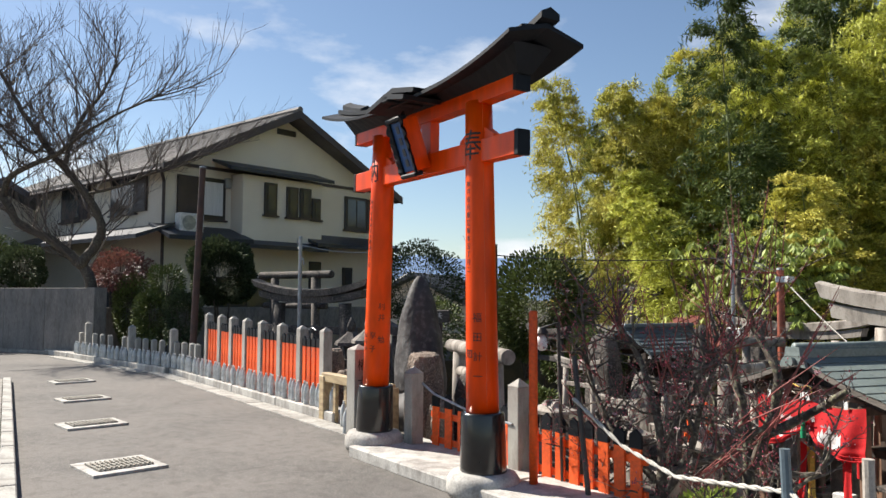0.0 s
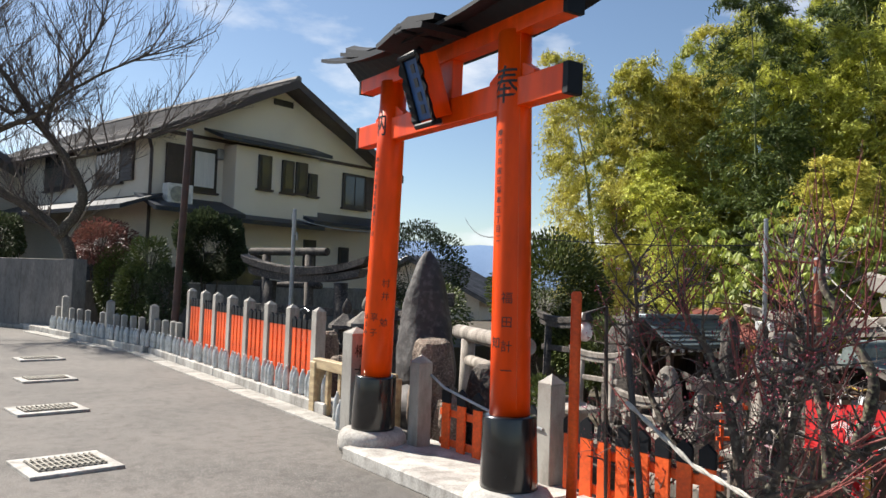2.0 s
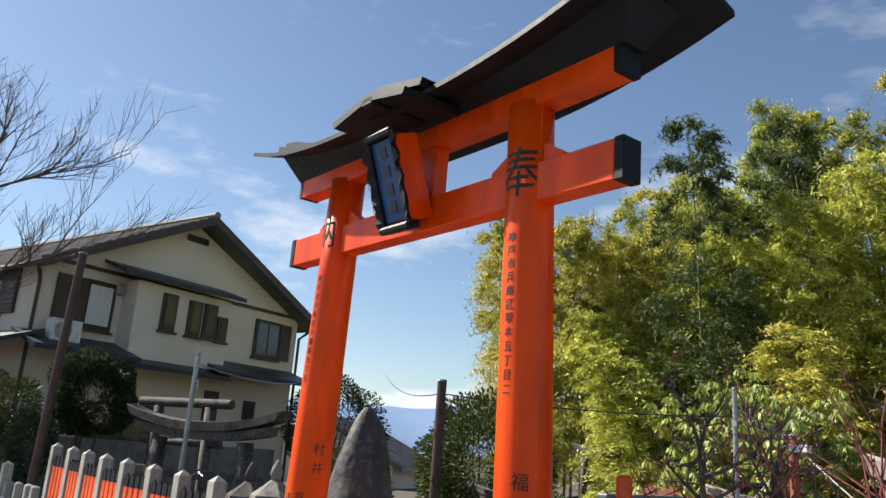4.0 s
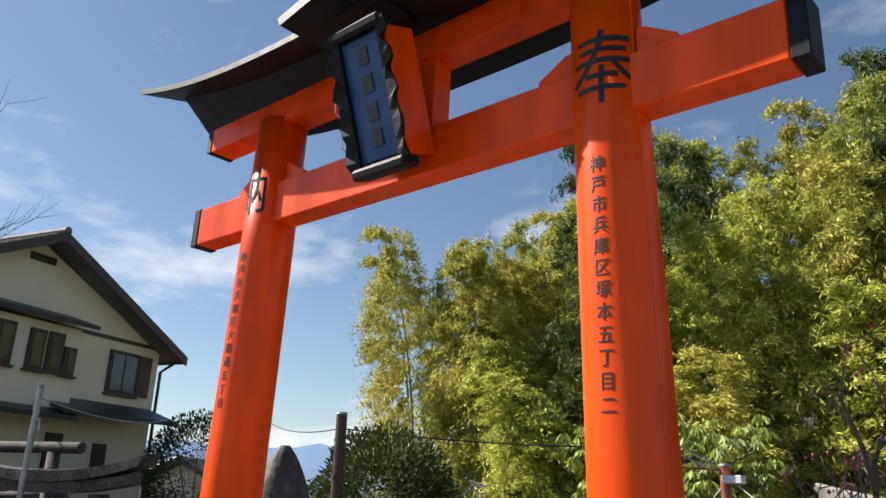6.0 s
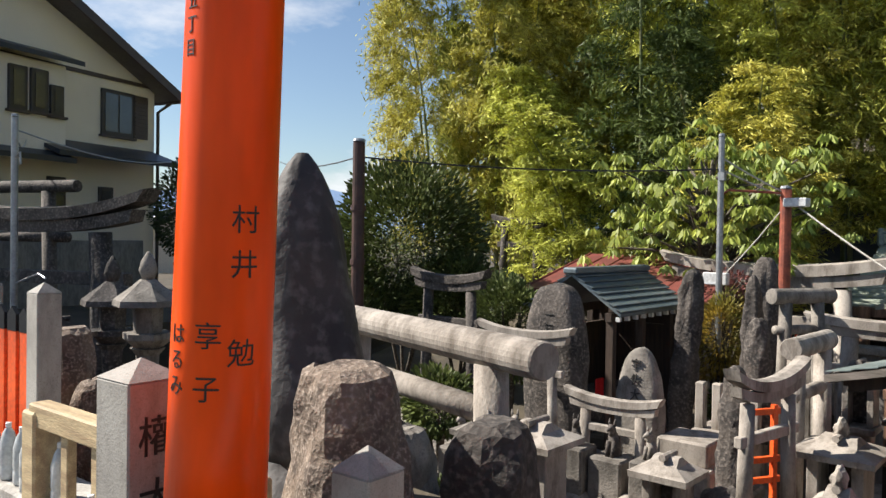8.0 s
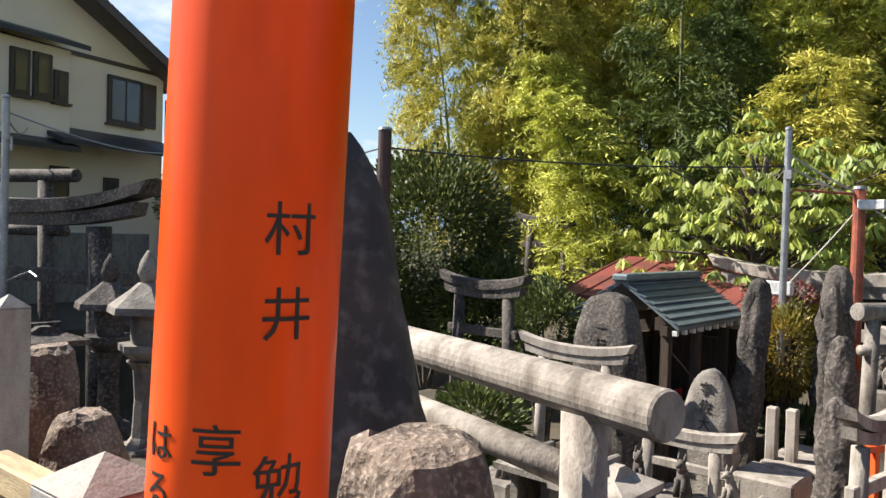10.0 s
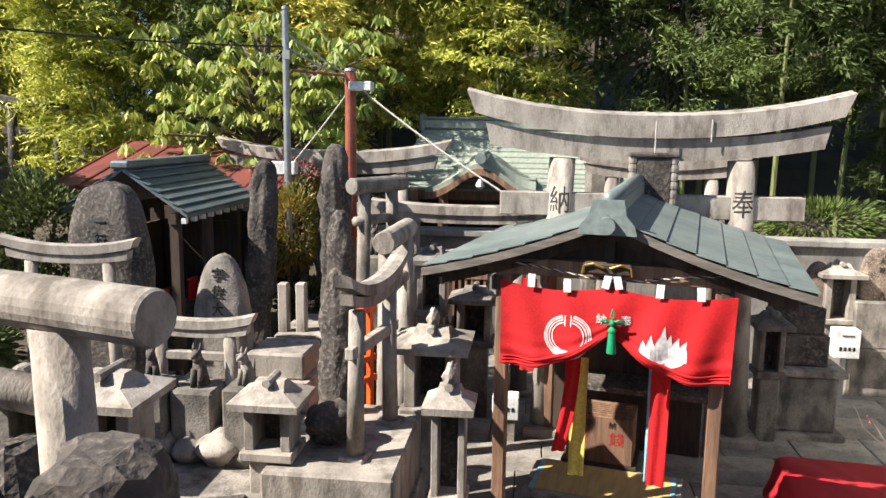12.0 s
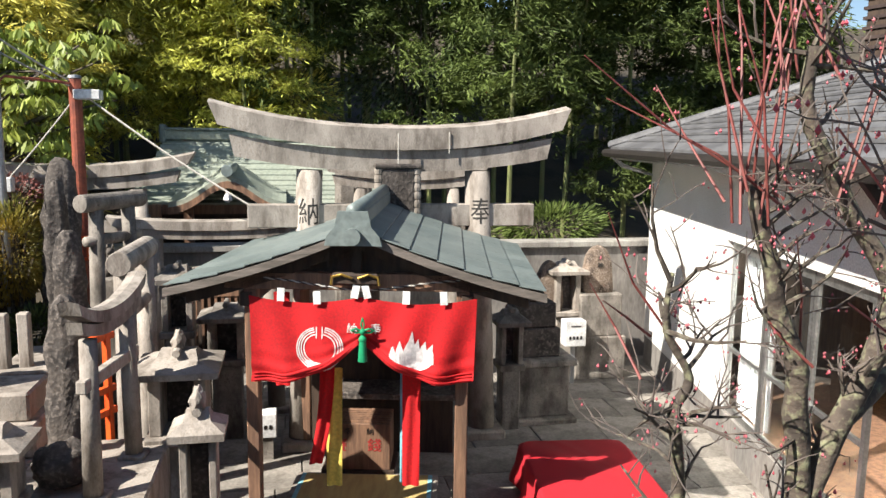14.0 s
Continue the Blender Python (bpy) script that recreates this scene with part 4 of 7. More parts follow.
stele(-2.06, 7.35, FLOOR + 1.25, 0.22, 0.2, 1.66, 16, "slender dark stele between two others", top=4, rough=0.24, flat=0.15)
stele(-1.47, 5.25, FLOOR + 0.95, 0.27, 0.22, 1.30, 18, "narrow dark stele on a rock beside a small torii", top=4, rough=0.28, flat=0.15)
stele(1.05, 9.6, FLOOR, 0.3, 0.2, 2.2, 20, "brown rounded stele behind the torii", ROCK, group="")
stele(3.62, 9.9, FLOOR + 0.95, 0.40, 0.2, 0.72, 22, "rounded brown stele by the back wall", ROCK, group="")
stele(4.32, 9.85, FLOOR + 1.22, 0.46, 0.2, 0.66, 23, "rounded brown stele on a two-stage stone pedestal", ROCK, group="", text="大神", tsize=0.09, tz=0.75)

# pedestals and platforms
def pedestal(x, y, z0, tiers, label, material=STONE_LIT, turn=0.0):
    t = thing("stone_pedestal", pose(x, y, z0, 0, 0, turn), label, "stone pedestal", "stone pedestals")
    z = 0.0
    for sx, sy, sz in tiers:
        part("tier", box(sx, sy, sz, (0, 0, z), 0.018), material, t)
        z += sz
    return t


pedestal(-1.35, 5.15, FLOOR, ((1.0, 1.5, 0.50), (0.92, 1.38, 0.48)), "two-stage pale stone platform under stele and torii")
pedestal(-2.2, 7.25, FLOOR, ((0.9, 1.2, 0.65), (0.62, 0.9, 0.62)), "tall squared granite pedestal with railing posts")
pedestal(-2.12, 5.95, FLOOR, ((0.8, 0.9, 0.95), (0.62, 0.7, 0.25), (0.5, 0.5, 0.22)), "stepped granite pedestal beside the rounded stele")
pedestal(-2.72, 5.95, FLOOR, ((0.9, 0.7, 1.02),), "rough granite block under the rounded stele")
pedestal(4.32, 9.85, FLOOR, ((0.75, 0.5, 0.62), (0.62, 0.42, 0.60)), "two-stage stone pedestal by the back wall", STONE)
pedestal(2.95, 8.35, FLOOR, ((0.85, 0.7, 0.08), (0.68, 0.52, 0.62), (0.84, 0.62, 0.08)), "flared stone pedestal with a carved front panel", STONE)
pedestal(2.9, 8.45, FLOOR + 0.78, ((0.6, 0.5, 0.35), (0.5, 0.42, 0.3)), "dark stone altar block carrying offerings", STONE_DARK)
for x, y in ((-2.45, 6.95), (-2.28, 6.98), (-1.86, 6.9), (-1.72, 7.1)):
    t = thing("railing_post", pose(x, y, FLOOR + 1.26), "short square pale granite railing post", "railing post", "granite railing posts")
    part("shaft", box(0.1, 0.1, 0.50, (0, 0, 0), 0.012), STONE_LIT, t)
tagged(part("dark_rock", rock(0.34, 0.3, 0.34, 31, 0.25, 4), STONE_DARK, at=pose(-1.45, 5.0, FLOOR + 0.97), smooth=True), "rough dark rock at the foot of a stele", "rock")

# stacked boulders below the small torii
random.seed(4)
stack = [(-3.05 + 0.235 * i + 0.1 * (j % 2), 5.06 - 0.05 * j, 0.72 - 0.25 * j, 0.29 + 0.04 * math.sin(i * 2.7 + j)) for j in range(3) for i in range(5)]
stack += [(-2.3, 5.35, 0.5, 0.42), (-2.75, 5.4, 0.45, 0.5), (-3.1, 5.4, 0.4, 0.45)]
for i, (x, y, z, s) in enumerate(stack):
    tagged(part("boulder", rock(s, s * 0.9, s * 0.92, 40 + i, 0.14, 3), STONE if i % 3 else STONE_LIT, at=pose(x, y, FLOOR + z, 0, 0, 40 * i), smooth=True), "rounded grey boulder in the stacked base of a small torii", "boulder", "stacked boulders")


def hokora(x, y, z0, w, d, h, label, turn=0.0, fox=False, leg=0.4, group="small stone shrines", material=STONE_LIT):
    """A little stone shrine: foot, box with an opening, spreading roof."""
    t = thing("stone_shrine", pose(x, y, z0, 0, 0, turn), label, "stone shrine", group)
    part("foot", box(w * 0.72, d * 0.7, leg, (0, 0, 0), 0.012), material, t)
    part("shelf", box(w, d, 0.07, (0, 0, leg), 0.01), material, t)
    zb, hb = leg + 0.07, h - leg - 0.07
    for s in (-1, 1):
        part("side", box(w * 0.18, d * 0.75, hb, (s * w * 0.34, 0, zb), 0.006), material, t)
    part("back", box(w * 0.5, 0.04, hb, (0, d * 0.33, zb)), STONE_DARK, t)
    b = bmesh.new()
    e, r_ = w * 0.64, d * 0.64
    zz = zb + hb
    lo = [(-e, -r_, zz), (e, -r_, zz), (e, r_, zz), (-e, r_, zz)]
    lo2 = [(p[0] * 1.02, p[1] * 1.02, zz + 0.05) for p in lo]
    mid = [(p[0] * 0.5, p[1] * 0.52, zz + 0.11) for p in lo]
    hi = [(p[0] * 0.42, p[1] * 0.16, zz + 0.17) for p in lo]
    sweep([lo, lo2, mid, hi], b)
    roof = part("roof", b, material, t)
    part("ridge", tube([(0, -r_ * 0.55, zz + 0.17), (0, r_ * 0.55, zz + 0.17)], 0.03, 8), material, roof)
    if fox:
        fx = part("roof_finial", rock(0.12, 0.2, 0.2, 77, 0.3, 3, 0.5), material, roof)
        fx.matrix_basis = pose(0, 0, zz + 0.13)
    return t


hokora(-0.82, 5.9, FLOOR, 0.50, 0.5, 1.50, "stone shrine box with a spreading lichen-stained roof", fox=True, leg=0.95)
hokora(-0.55, 4.75, FLOOR, 0.27, 0.27, 1.40, "slim stone shrine lantern with a steep little roof", fox=True, leg=0.72)
hokora(-1.80, 4.72, FLOOR, 0.38, 0.34, 1.38, "stone shrine with an open front on a square leg", leg=1.0)
hokora(-2.42, 3.75, FLOOR, 0.42, 0.4, 1.72, "stone shrine box with a flat slab roof", leg=1.15)
hokora(-3.35, 4.4, FLOOR, 0.42, 0.4, 1.5, "grey stone shrine half hidden by the log torii", leg=1.0, material=STONE)
hokora(2.52, 8.05, FLOOR, 0.3, 0.34, 1.25, "dark stone lantern shrine beside the large torii post", leg=0.72, material=STONE)
hokora(3.85, 9.85, FLOOR, 0.42, 0.34, 1.50, "pale stone shrine by the back wall", leg=0.9)
hokora(-1.05, 7.6, FLOOR, 0.34, 0.34, 1.9, "small stone lantern shrine in the passage", leg=1.35, material=STONE)
hokora(-0.65, 8.3, FLOOR, 0.45, 0.4, 1.35, "stone shrine with wooden lattice beside the passage", leg=0.85, material=STONE)
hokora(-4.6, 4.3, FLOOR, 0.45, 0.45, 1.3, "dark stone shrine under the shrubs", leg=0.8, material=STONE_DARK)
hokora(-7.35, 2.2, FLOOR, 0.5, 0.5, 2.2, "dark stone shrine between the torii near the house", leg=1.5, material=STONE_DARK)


def lantern(x, y, z0, h, label, material=STONE):
    t = thing("stone_lantern", pose(x, y, z0), label, "stone lantern", "stone lanterns")
    k = h / 1.7
    part("base", box(0.5 * k, 0.5 * k, 0.14 * k, (0, 0, 0), 0.02), material, t)
    part("step", box(0.36 * k, 0.36 * k, 0.12 * k, (0, 0, 0.14 * k), 0.02), material, t)
    part("shaft", lathe([(0.14 * k, 0.26 * k), (0.1 * k, 0.32 * k), (0.085 * k, 0.6 * k), (0.1 * k, 0.82 * k), (0.15 * k, 0.88 * k)], 8), material, t)
    part("platform", lathe([(0.12 * k, 0.88 * k), (0.21 * k, 0.96 * k), (0.21 * k, 1.01 * k)], 6), material, t)
    part("fire_box", lathe([(0.12 * k, 1.01 * k), (0.13 * k, 1.22 * k)], 6), material, t)
    part("cap", lathe([(0.13 * k, 1.22 * k), (0.30 * k, 1.24 * k), (0.29 * k, 1.29 * k), (0.14 * k, 1.4 * k), (0.07 * k, 1.46 * k)], 6), material, t)
    part("jewel", lathe([(0.05 * k, 1.46 * k), (0.08 * k, 1.54 * k), (0.06 * k, 1.62 * k), (0.01 * k, 1.7 * k)], 10), material, t, smooth=True)
    return t


lantern(-6.05, 2.55, FLOOR + 1.2, 1.90, "grey stone lantern with a spreading cap")
lantern(-7.9, 3.1, FLOOR + 0.9, 2.1, "dark stone lantern under the long torii", STONE_DARK)

# stone foxes and figures
def fox(x, y, z, s, turn, seed):
    b = bmesh.new()
    for p, q, r0, r1 in (((0, 0.1, 0), (0, -0.02, 0.5), 0.17, 0.11), ((0, -0.02, 0.46), (0, -0.1, 0.68), 0.1, 0.09), ((0, -0.1, 0.66), (0, -0.28, 0.62), 0.09, 0.03), ((0.06, -0.08, 0.7), (0.07, -0.05, 0.86), 0.04, 0.01), ((-0.06, -0.08, 0.7), (-0.07, -0.05, 0.86), 0.04, 0.01), ((0.07, -0.1, 0.35), (0.07, -0.16, 0), 0.05, 0.05), ((-0.07, -0.1, 0.35), (-0.07, -0.16, 0), 0.05, 0.05), ((0, 0.2, 0.05), (0, 0.27, 0.5), 0.07, 0.02)):
        tube([Vector(p) * s, (Vector(p) + Vector(q)) * 0.5 * s, Vector(q) * s], [r0 * s, (r0 + r1) * 0.52 * s, r1 * s], 10, b)
    tagged(part("fox_statue", b, STONE if seed % 2 else STONE_DARK, at=pose(x, y, z, 0, 0, turn), smooth=True), "small weathered stone fox statue seated on a block", "statue", "stone foxes")


for i, (x, y, z, s, a) in enumerate(((-2.88, 5.1, FLOOR + 1.36, 0.34, 20), (-2.14, 5.12, FLOOR + 1.36, 0.34, -20), (-2.55, 5.2, FLOOR + 1.3, 0.4, 0), (-3.3, 4.7, FLOOR + 1.35, 0.4, 40), (-3.55, 4.9, FLOOR + 1.3, 0.36, -30), (-4.0, 4.8, FLOOR + 1.2, 0.42, 10), (-1.75, 8.0, FLOOR + 1.9, 0.4, 0))):
    fox(x, y, z, s, a, i)
    pedestal(x, y, FLOOR, ((0.3 * s / 0.36, 0.32 * s / 0.36, z - FLOOR),), "rough squared stone block under a fox statue", STONE)

# loose slabs and rocks below the log torii
for x, y, z, sx, sy, sz, a in ((-2.98, 3.0, -0.98, 0.62, 0.4, 0.16, 12), (-3.1, 2.7, -1.02, 0.8, 0.3, 0.14, -8), (-2.6, 3.5, -0.95, 0.9, 0.2, 0.3, 4), (-1.95, 4.15, -1.2, 0.34, 0.3, 0.34, 20), (-3.6, 3.4, -0.9, 0.5, 0.4, 0.2, 30)):
    tagged(part("stone_slab", box(sx, sy, sz, (0, 0, 0), 0.03), STONE_LIT if a < 20 else STONE_DARK, at=pose(x, y, z, 0, 0, a)), "worn squared stone slab lying among the rocks", "stone slab", "loose stone slabs")
    tagged(part("stone_block", box(sx * 0.8, sy * 0.8, z - FLOOR, (0, 0, 0), 0.03), STONE, at=pose(x, y, FLOOR, 0, 0, a)), "rough stone block bearing a loose slab", "stone block", "rough bearing blocks")
for i, (x, y, z, s_) in enumerate(((-2.66, 2.95, -1.05, 0.44), (-2.85, 2.55, -1.1, 0.5), (-2.5, 2.62, -1.12, 0.46), (-2.2, 2.85, -1.15, 0.42), (-3.25, 2.5, -1.0, 0.5), (-1.9, 3.3, -1.3, 0.4), (-2.05, 3.7, -1.4, 0.4))):
    tagged(part("rock", rock(s_, s_ * 0.85, s_ * 0.8, 120 + i, 0.3, 4), ROCK if i % 3 else STONE_DARK, at=pose(x, y, z, 0, 0, 50 * i), smooth=False), "rough brown rock heaped below the log torii", "rock", "heaped rocks below the log torii")
    tagged(part("rock", rock(s_ * 1.3, s_ * 1.2, z - FLOOR + 0.2, 140 + i, 0.2, 3), STONE, at=pose(x, y, FLOOR, 0, 0, 50 * i), smooth=False), "large grey rock at the bottom of the heap", "rock", "heaped rocks below the log torii")

# big stones beside the gate
t = thing("standing_stone", pose(-2.20, 1.42, -0.17, 0, 0, -14), "tall smooth dark pointed standing stone on a rough base", "standing stone")
b = bmesh.new()
secs = []
for k in range(27):
    f = k / 26
    z = 0.55 + 1.50 * f
    wr = 0.43 * (1 - f) ** 0.62 + 0.05 * math.sin(f * 9) * (1 - f) + 0.025 * (1 - f ** 6)
    wl2 = 0.34 * (1 - f ** 2.2) ** 0.75 + 0.02 * (1 - f ** 6)
    if k == 26:
        wr, wl2 = 0.03, 0.04
    ring = []
    for j in range(36):
        a = 2 * math.pi * j / 36
        c, s = math.cos(a), math.sin(a)
        w = wr if c > 0 else wl2
        q = 1 + 0.12 * noise.noise(Vector((c * 1.4, s * 1.4, z * 1.7))) + 0.07 * noise.noise(Vector((c * 3, s * 3, z * 4))) + 0.03 * noise.noise(Vector((c * 8, s * 8, z * 9)))
        ring.append((c * w * q - 0.02, s * (0.30 * (1 - f ** 2) ** 0.7 + 0.03) * q, z))
    secs.append(ring)
sweep(secs, b)
part("stone", b, SLATE, t, smooth=True)
part("base_stone", rock(0.98, 0.75, 0.85, 61, 0.14, 4, -0.1), SLATE, t, smooth=True, at=pose(0.0, 0, -0.18))
for x, y, z, sx, sy, sz, sd, mt, tp in ((-1.38, 0.95, 0.0, 0.62, 0.46, 0.94, 63, ROCK, 0.42), (-0.95, 1.35, 0.0, 0.4, 0.36, 0.72, 64, STONE_DARK, 0.5), (-4.42, 1.30, 0.0, 0.42, 0.34, 0.80, 65, ROCK, 0.45), (-3.95, 1.28, 0.0, 0.46, 0.36, 0.52, 66, ROCK, 0.3), (-1.0, 0.9, -0.1, 0.3, 0.3, 0.5, 67, ROCK, 0.4), (-3.3, 1.5, -0.2, 0.5, 0.5, 0.5, 68, ROCK, 0.4), (-0.35, 1.7, -0.5, 0.5, 0.45, 0.6, 69, STONE, 0.4), (-3.4, 3.3, -0.6, 0.6, 0.5, 0.6, 70, STONE, 0.3), (-2.9, 3.6, -0.75, 0.5, 0.5, 0.5, 71, STONE_DARK, 0.3), (-1.1, 3.9, -1.3, 0.5, 0.42, 0.52, 72, ROCK, 0.3)):
    tagged(part("rock", slab_stone(sx, sy, sz + 0.35, sd, 2.6, 0.16, 0.0, 22, 14, 1.25, tp), mt, at=pose(x, y, z - 0.35, 0, 0, (sd * 31) % 50 - 25), smooth=False), "rough angular natural rock beside the stone posts", "rock", "rough rocks by the fence")

# ---- the offering hall with red curtain ----
HALL = pose(0.61, 5.76, FLOOR, 0, 0, -12)
hall = thing("offering_hall", HALL.copy(), "open timber offering hall with green copper roof", "pavilion")
HWX = 1.40
RZ, EZ = 2.68, 2.22
FY, BY = -0.45, 2.1


def hall_z(x):
    f = abs(x) / HWX
    return RZ - (RZ - EZ) * (1.18 * f - 0.18 * f * f) - 0.02 * math.sin(f * math.pi)


for s in (-1, 1):
    secs = []
    for k in range(9):
        x = s * HWX * k / 8
        z = hall_z(x)
        secs.append([(x, FY, z - 0.075), (x, BY, z - 0.075), (x, BY, z), (x, FY, z)])
    deck = part("roof_deck", sweep(secs), WOOD_DARK, hall, "dark roof boarding")
    rows_, cols = 7, 8
    for i in range(rows_):
        x0, x1 = s * HWX * 1.01 * i / rows_, s * HWX * 1.01 * (i + 1) / rows_
        for j in range(cols + (i % 2)):
            y0 = FY - 0.03 + (j - 0.5 * (i % 2)) * (BY - FY + 0.06) / cols
            y1 = y0 + (BY - FY + 0.06) / cols - 0.006
            y0, y1 = max(y0, FY - 0.03), min(y1, BY + 0.03)
            za, zb = hall_z(x0) + 0.006, hall_z(x1) + 0.018
            bb = bmesh.new()
            sweep([[(x0, y, za), (x1, y, zb), (x1, y, zb + 0.008), (x0, y, za + 0.008)] for y in (y0, y1)], bb)
            part("roof_sheet", bb, COPPER, deck)
    # front verge: board with curved line
    secs = []
    for k in range(9):
        x = s * (HWX + 0.02) * k / 8
        z = hall_z(x)
        secs.append([(x, FY - 0.035, z - 0.065), (x, FY + 0.0, z - 0.065), (x, FY + 0.0, z - 0.005), (x, FY - 0.035, z - 0.005)])
    part("verge_board", sweep(secs), WOOD_GREY, hall, "weathered grey verge board")
    secs = []
    for k in range(9):
        x = s * (HWX - 0.1) * k / 8
        z = hall_z(x) - 0.10
        secs.append([(x, FY + 0.12, z - 0.07), (x, FY + 0.16, z - 0.07), (x, FY + 0.16, z + 0.02), (x, FY + 0.12, z + 0.02)])
    part("inner_verge", sweep(secs), WOOD_DARK, hall)
    for k in range(7):
        part("rafter", box(0.05, 0.05, 0.0501, (0, 0, 0)), WOOD_DARK, hall, at=pose(s * (HWX - 0.06), FY + 0.2 + k * 0.36, EZ - 0.11))
part("ridge_box", box(0.13, BY - FY + 0.1, 0.14, (0, (FY + BY) / 2, RZ - 0.02), 0.02), COPPER, hall, "green copper ridge box")
part("ridge_roll", tube([(0, FY - 0.06, RZ + 0.13), (0, BY + 0.05, RZ + 0.13)], 0.055, 12), COPPER, hall, smooth=True)
og = bmesh.new()
sweep([[(-0.21, y, RZ - 0.12), (0.21, y, RZ - 0.12), (0.19, y, RZ - 0.05), (0.13, y, RZ + 0.02), (0.11, y, RZ + 0.13), (-0.11, y, RZ + 0.13), (-0.13, y, RZ + 0.02), (-0.19, y, RZ - 0.05)] for y in (FY - 0.10, FY - 0.055)], og)
part("ridge_end_ornament", og, COPPER, hall, "green copper ridge-end ornament")
part("ridge_knob", tube([(0, FY - 0.16, RZ - 0.05), (0, FY - 0.09, RZ - 0.05)], 0.062, 16), COPPER, hall)
for x in (-0.84, 0.84):
    part("front_post", box(0.10, 0.10, 2.19, (x * 0.96, -0.28, 0), 0.008), WOOD_BROWN, hall, "worn brown timber post")
    part("back_post", box(0.10, 0.10, 2.12, (x * 0.98, 1.9, 0), 0.008), WOOD_BROWN, hall)
    part("side_beam", box(0.09, 2.3, 0.11, (x, 0.8, 2.06), 0.006), WOOD_DARK, hall)
    part("post_shoe", box(0.17, 0.17, 0.08, (x * 0.96, -0.28, 0), 0.012), STONE_LIT, hall)
part("front_beam", box(2.02, 0.10, 0.13, (0, -0.28, 2.19), 0.006), WOOD_BROWN, hall)
part("back_beam", box(1.95, 0.10, 0.13, (0, 1.9, 2.08), 0.006), WOOD_DARK, hall)
gbm = bmesh.new()
sweep([[(-HWX + 0.35, y, hall_z(HWX - 0.35) - 0.09), (HWX - 0.35, y, hall_z(HWX - 0.35) - 0.09), (0.7, y, hall_z(0.7) - 0.08), (0, y, RZ - 0.08), (-0.7, y, hall_z(0.7) - 0.08)] for y in (-0.24, -0.20)], gbm)
part("gable_board", gbm, WOOD_DARK, hall)
part("king_strut", box(0.07, 0.07, 0.32, (0, -0.28, 2.21)), WOOD_DARK, hall)
tie = part("gable_carving", box(0.36, 0.05, 0.10, (0, FY + 0.06, 2.24), 0.02), WOOD_DARK, hall, "dark carved gable bracket with gilt edge")
for s in (-1, 1):
    part("gilt_edge", tube([(s * 0.02, FY + 0.02, 2.30), (s * 0.10, FY + 0.02, 2.33), (s * 0.17, FY + 0.02, 2.31), (s * 0.18, FY + 0.02, 2.25)], 0.010, 6), GILT, tie)

# red curtain, gathered up in the middle
curt = thing("shrine_curtain", HALL @ pose(0.05, -0.30, 0.08), "red ceremonial curtain with white crests, gathered in the middle", "curtain")


def cloth_point(u, v):
    """u across (-1..1), v down (0..1)."""
    x = u * 0.86
    a = abs(u)
    bottom = 1.41 + 0.33 * (1 - min(1, a / 0.80)) ** 2.0
    bottom += 0.03 * (a > 0.8) * (a - 0.8) * 5 if u > 0 else 0
    top = 2.07 - 0.05 * math.sin(math.pi * a) * (1 - v)
    z = top + (bottom - top) * v
    x *= 1 - 0.02 * v
    fold = 0.022 * math.sin(a * 17 + 3.0 * v) * (0.25 + v) + 0.05 * math.sin(math.pi * a) * v
    fold += 0.020 * v ** 6 * math.sin(34 * v + 6 * a)
    return Vector((x, -0.07 - fold - 0.05 * v * (1 - a), z))


cb = bmesh.new()
NU, NV = 80, 34
grid = [[cb.verts.new(cloth_point(-1 + 2 * i / NU, j / NV)) for i in range(NU + 1)] for j in range(NV + 1)]
for j in range(NV):
    for i in range(NU):
        cb.faces.new((grid[j][i], grid[j + 1][i], grid[j + 1][i + 1], grid[j][i + 1]))
part("cloth", cb, RED_CLOTH, curt, smooth=True)
# gathered hem
for s in (-1, 1):
    for q in range(3):
        part("hem_fold", tube([cloth_point(s * (0.03 + 0.95 * k / 18), 0.975 - 0.035 * q) + Vector((0, -0.012, 0.0)) for k in range(19)], [0.006 + 0.010 * math.sin(math.pi * min(1, k / 17 + 0.08)) for k in range(19)], 7), RED_CLOTH, curt, smooth=True)


def on_cloth(x, z):
    u = x / 0.86
    v = 0.5
    for _ in range(14):
        p = cloth_point(u, v)
        u += (x - p.x) / 0.86
        v += (p.z - z) / 0.75
        u, v = max(-1, min(1, u)), max(0, min(1, v))
    p = cloth_point(u, v)
    return Vector((x, p.y - 0.006, z))


def print_band(points, width, name, label=""):
    """A printed line on the cloth, following its folds."""
    bb = bmesh.new()
    last = None
    for i, (x, z) in enumerate(points):
        x0, z0 = points[max(0, i - 1)]
        x1, z1 = points[min(len(points) - 1, i + 1)]
        d = Vector((x1 - x0, z1 - z0)).normalized()
        w = width[i] if hasattr(width, "__len__") else width
        pr = [bb.verts.new(on_cloth(x - d.y * w * k, z + d.x * w * k)) for k in (-0.5, 0, 0.5)]
        if last:
            for k in (0, 1):
                bb.faces.new((last[k], pr[k], pr[k + 1], last[k + 1]))
        last = pr
    part(name, bb, WHITE_CLOTH, curt, label)


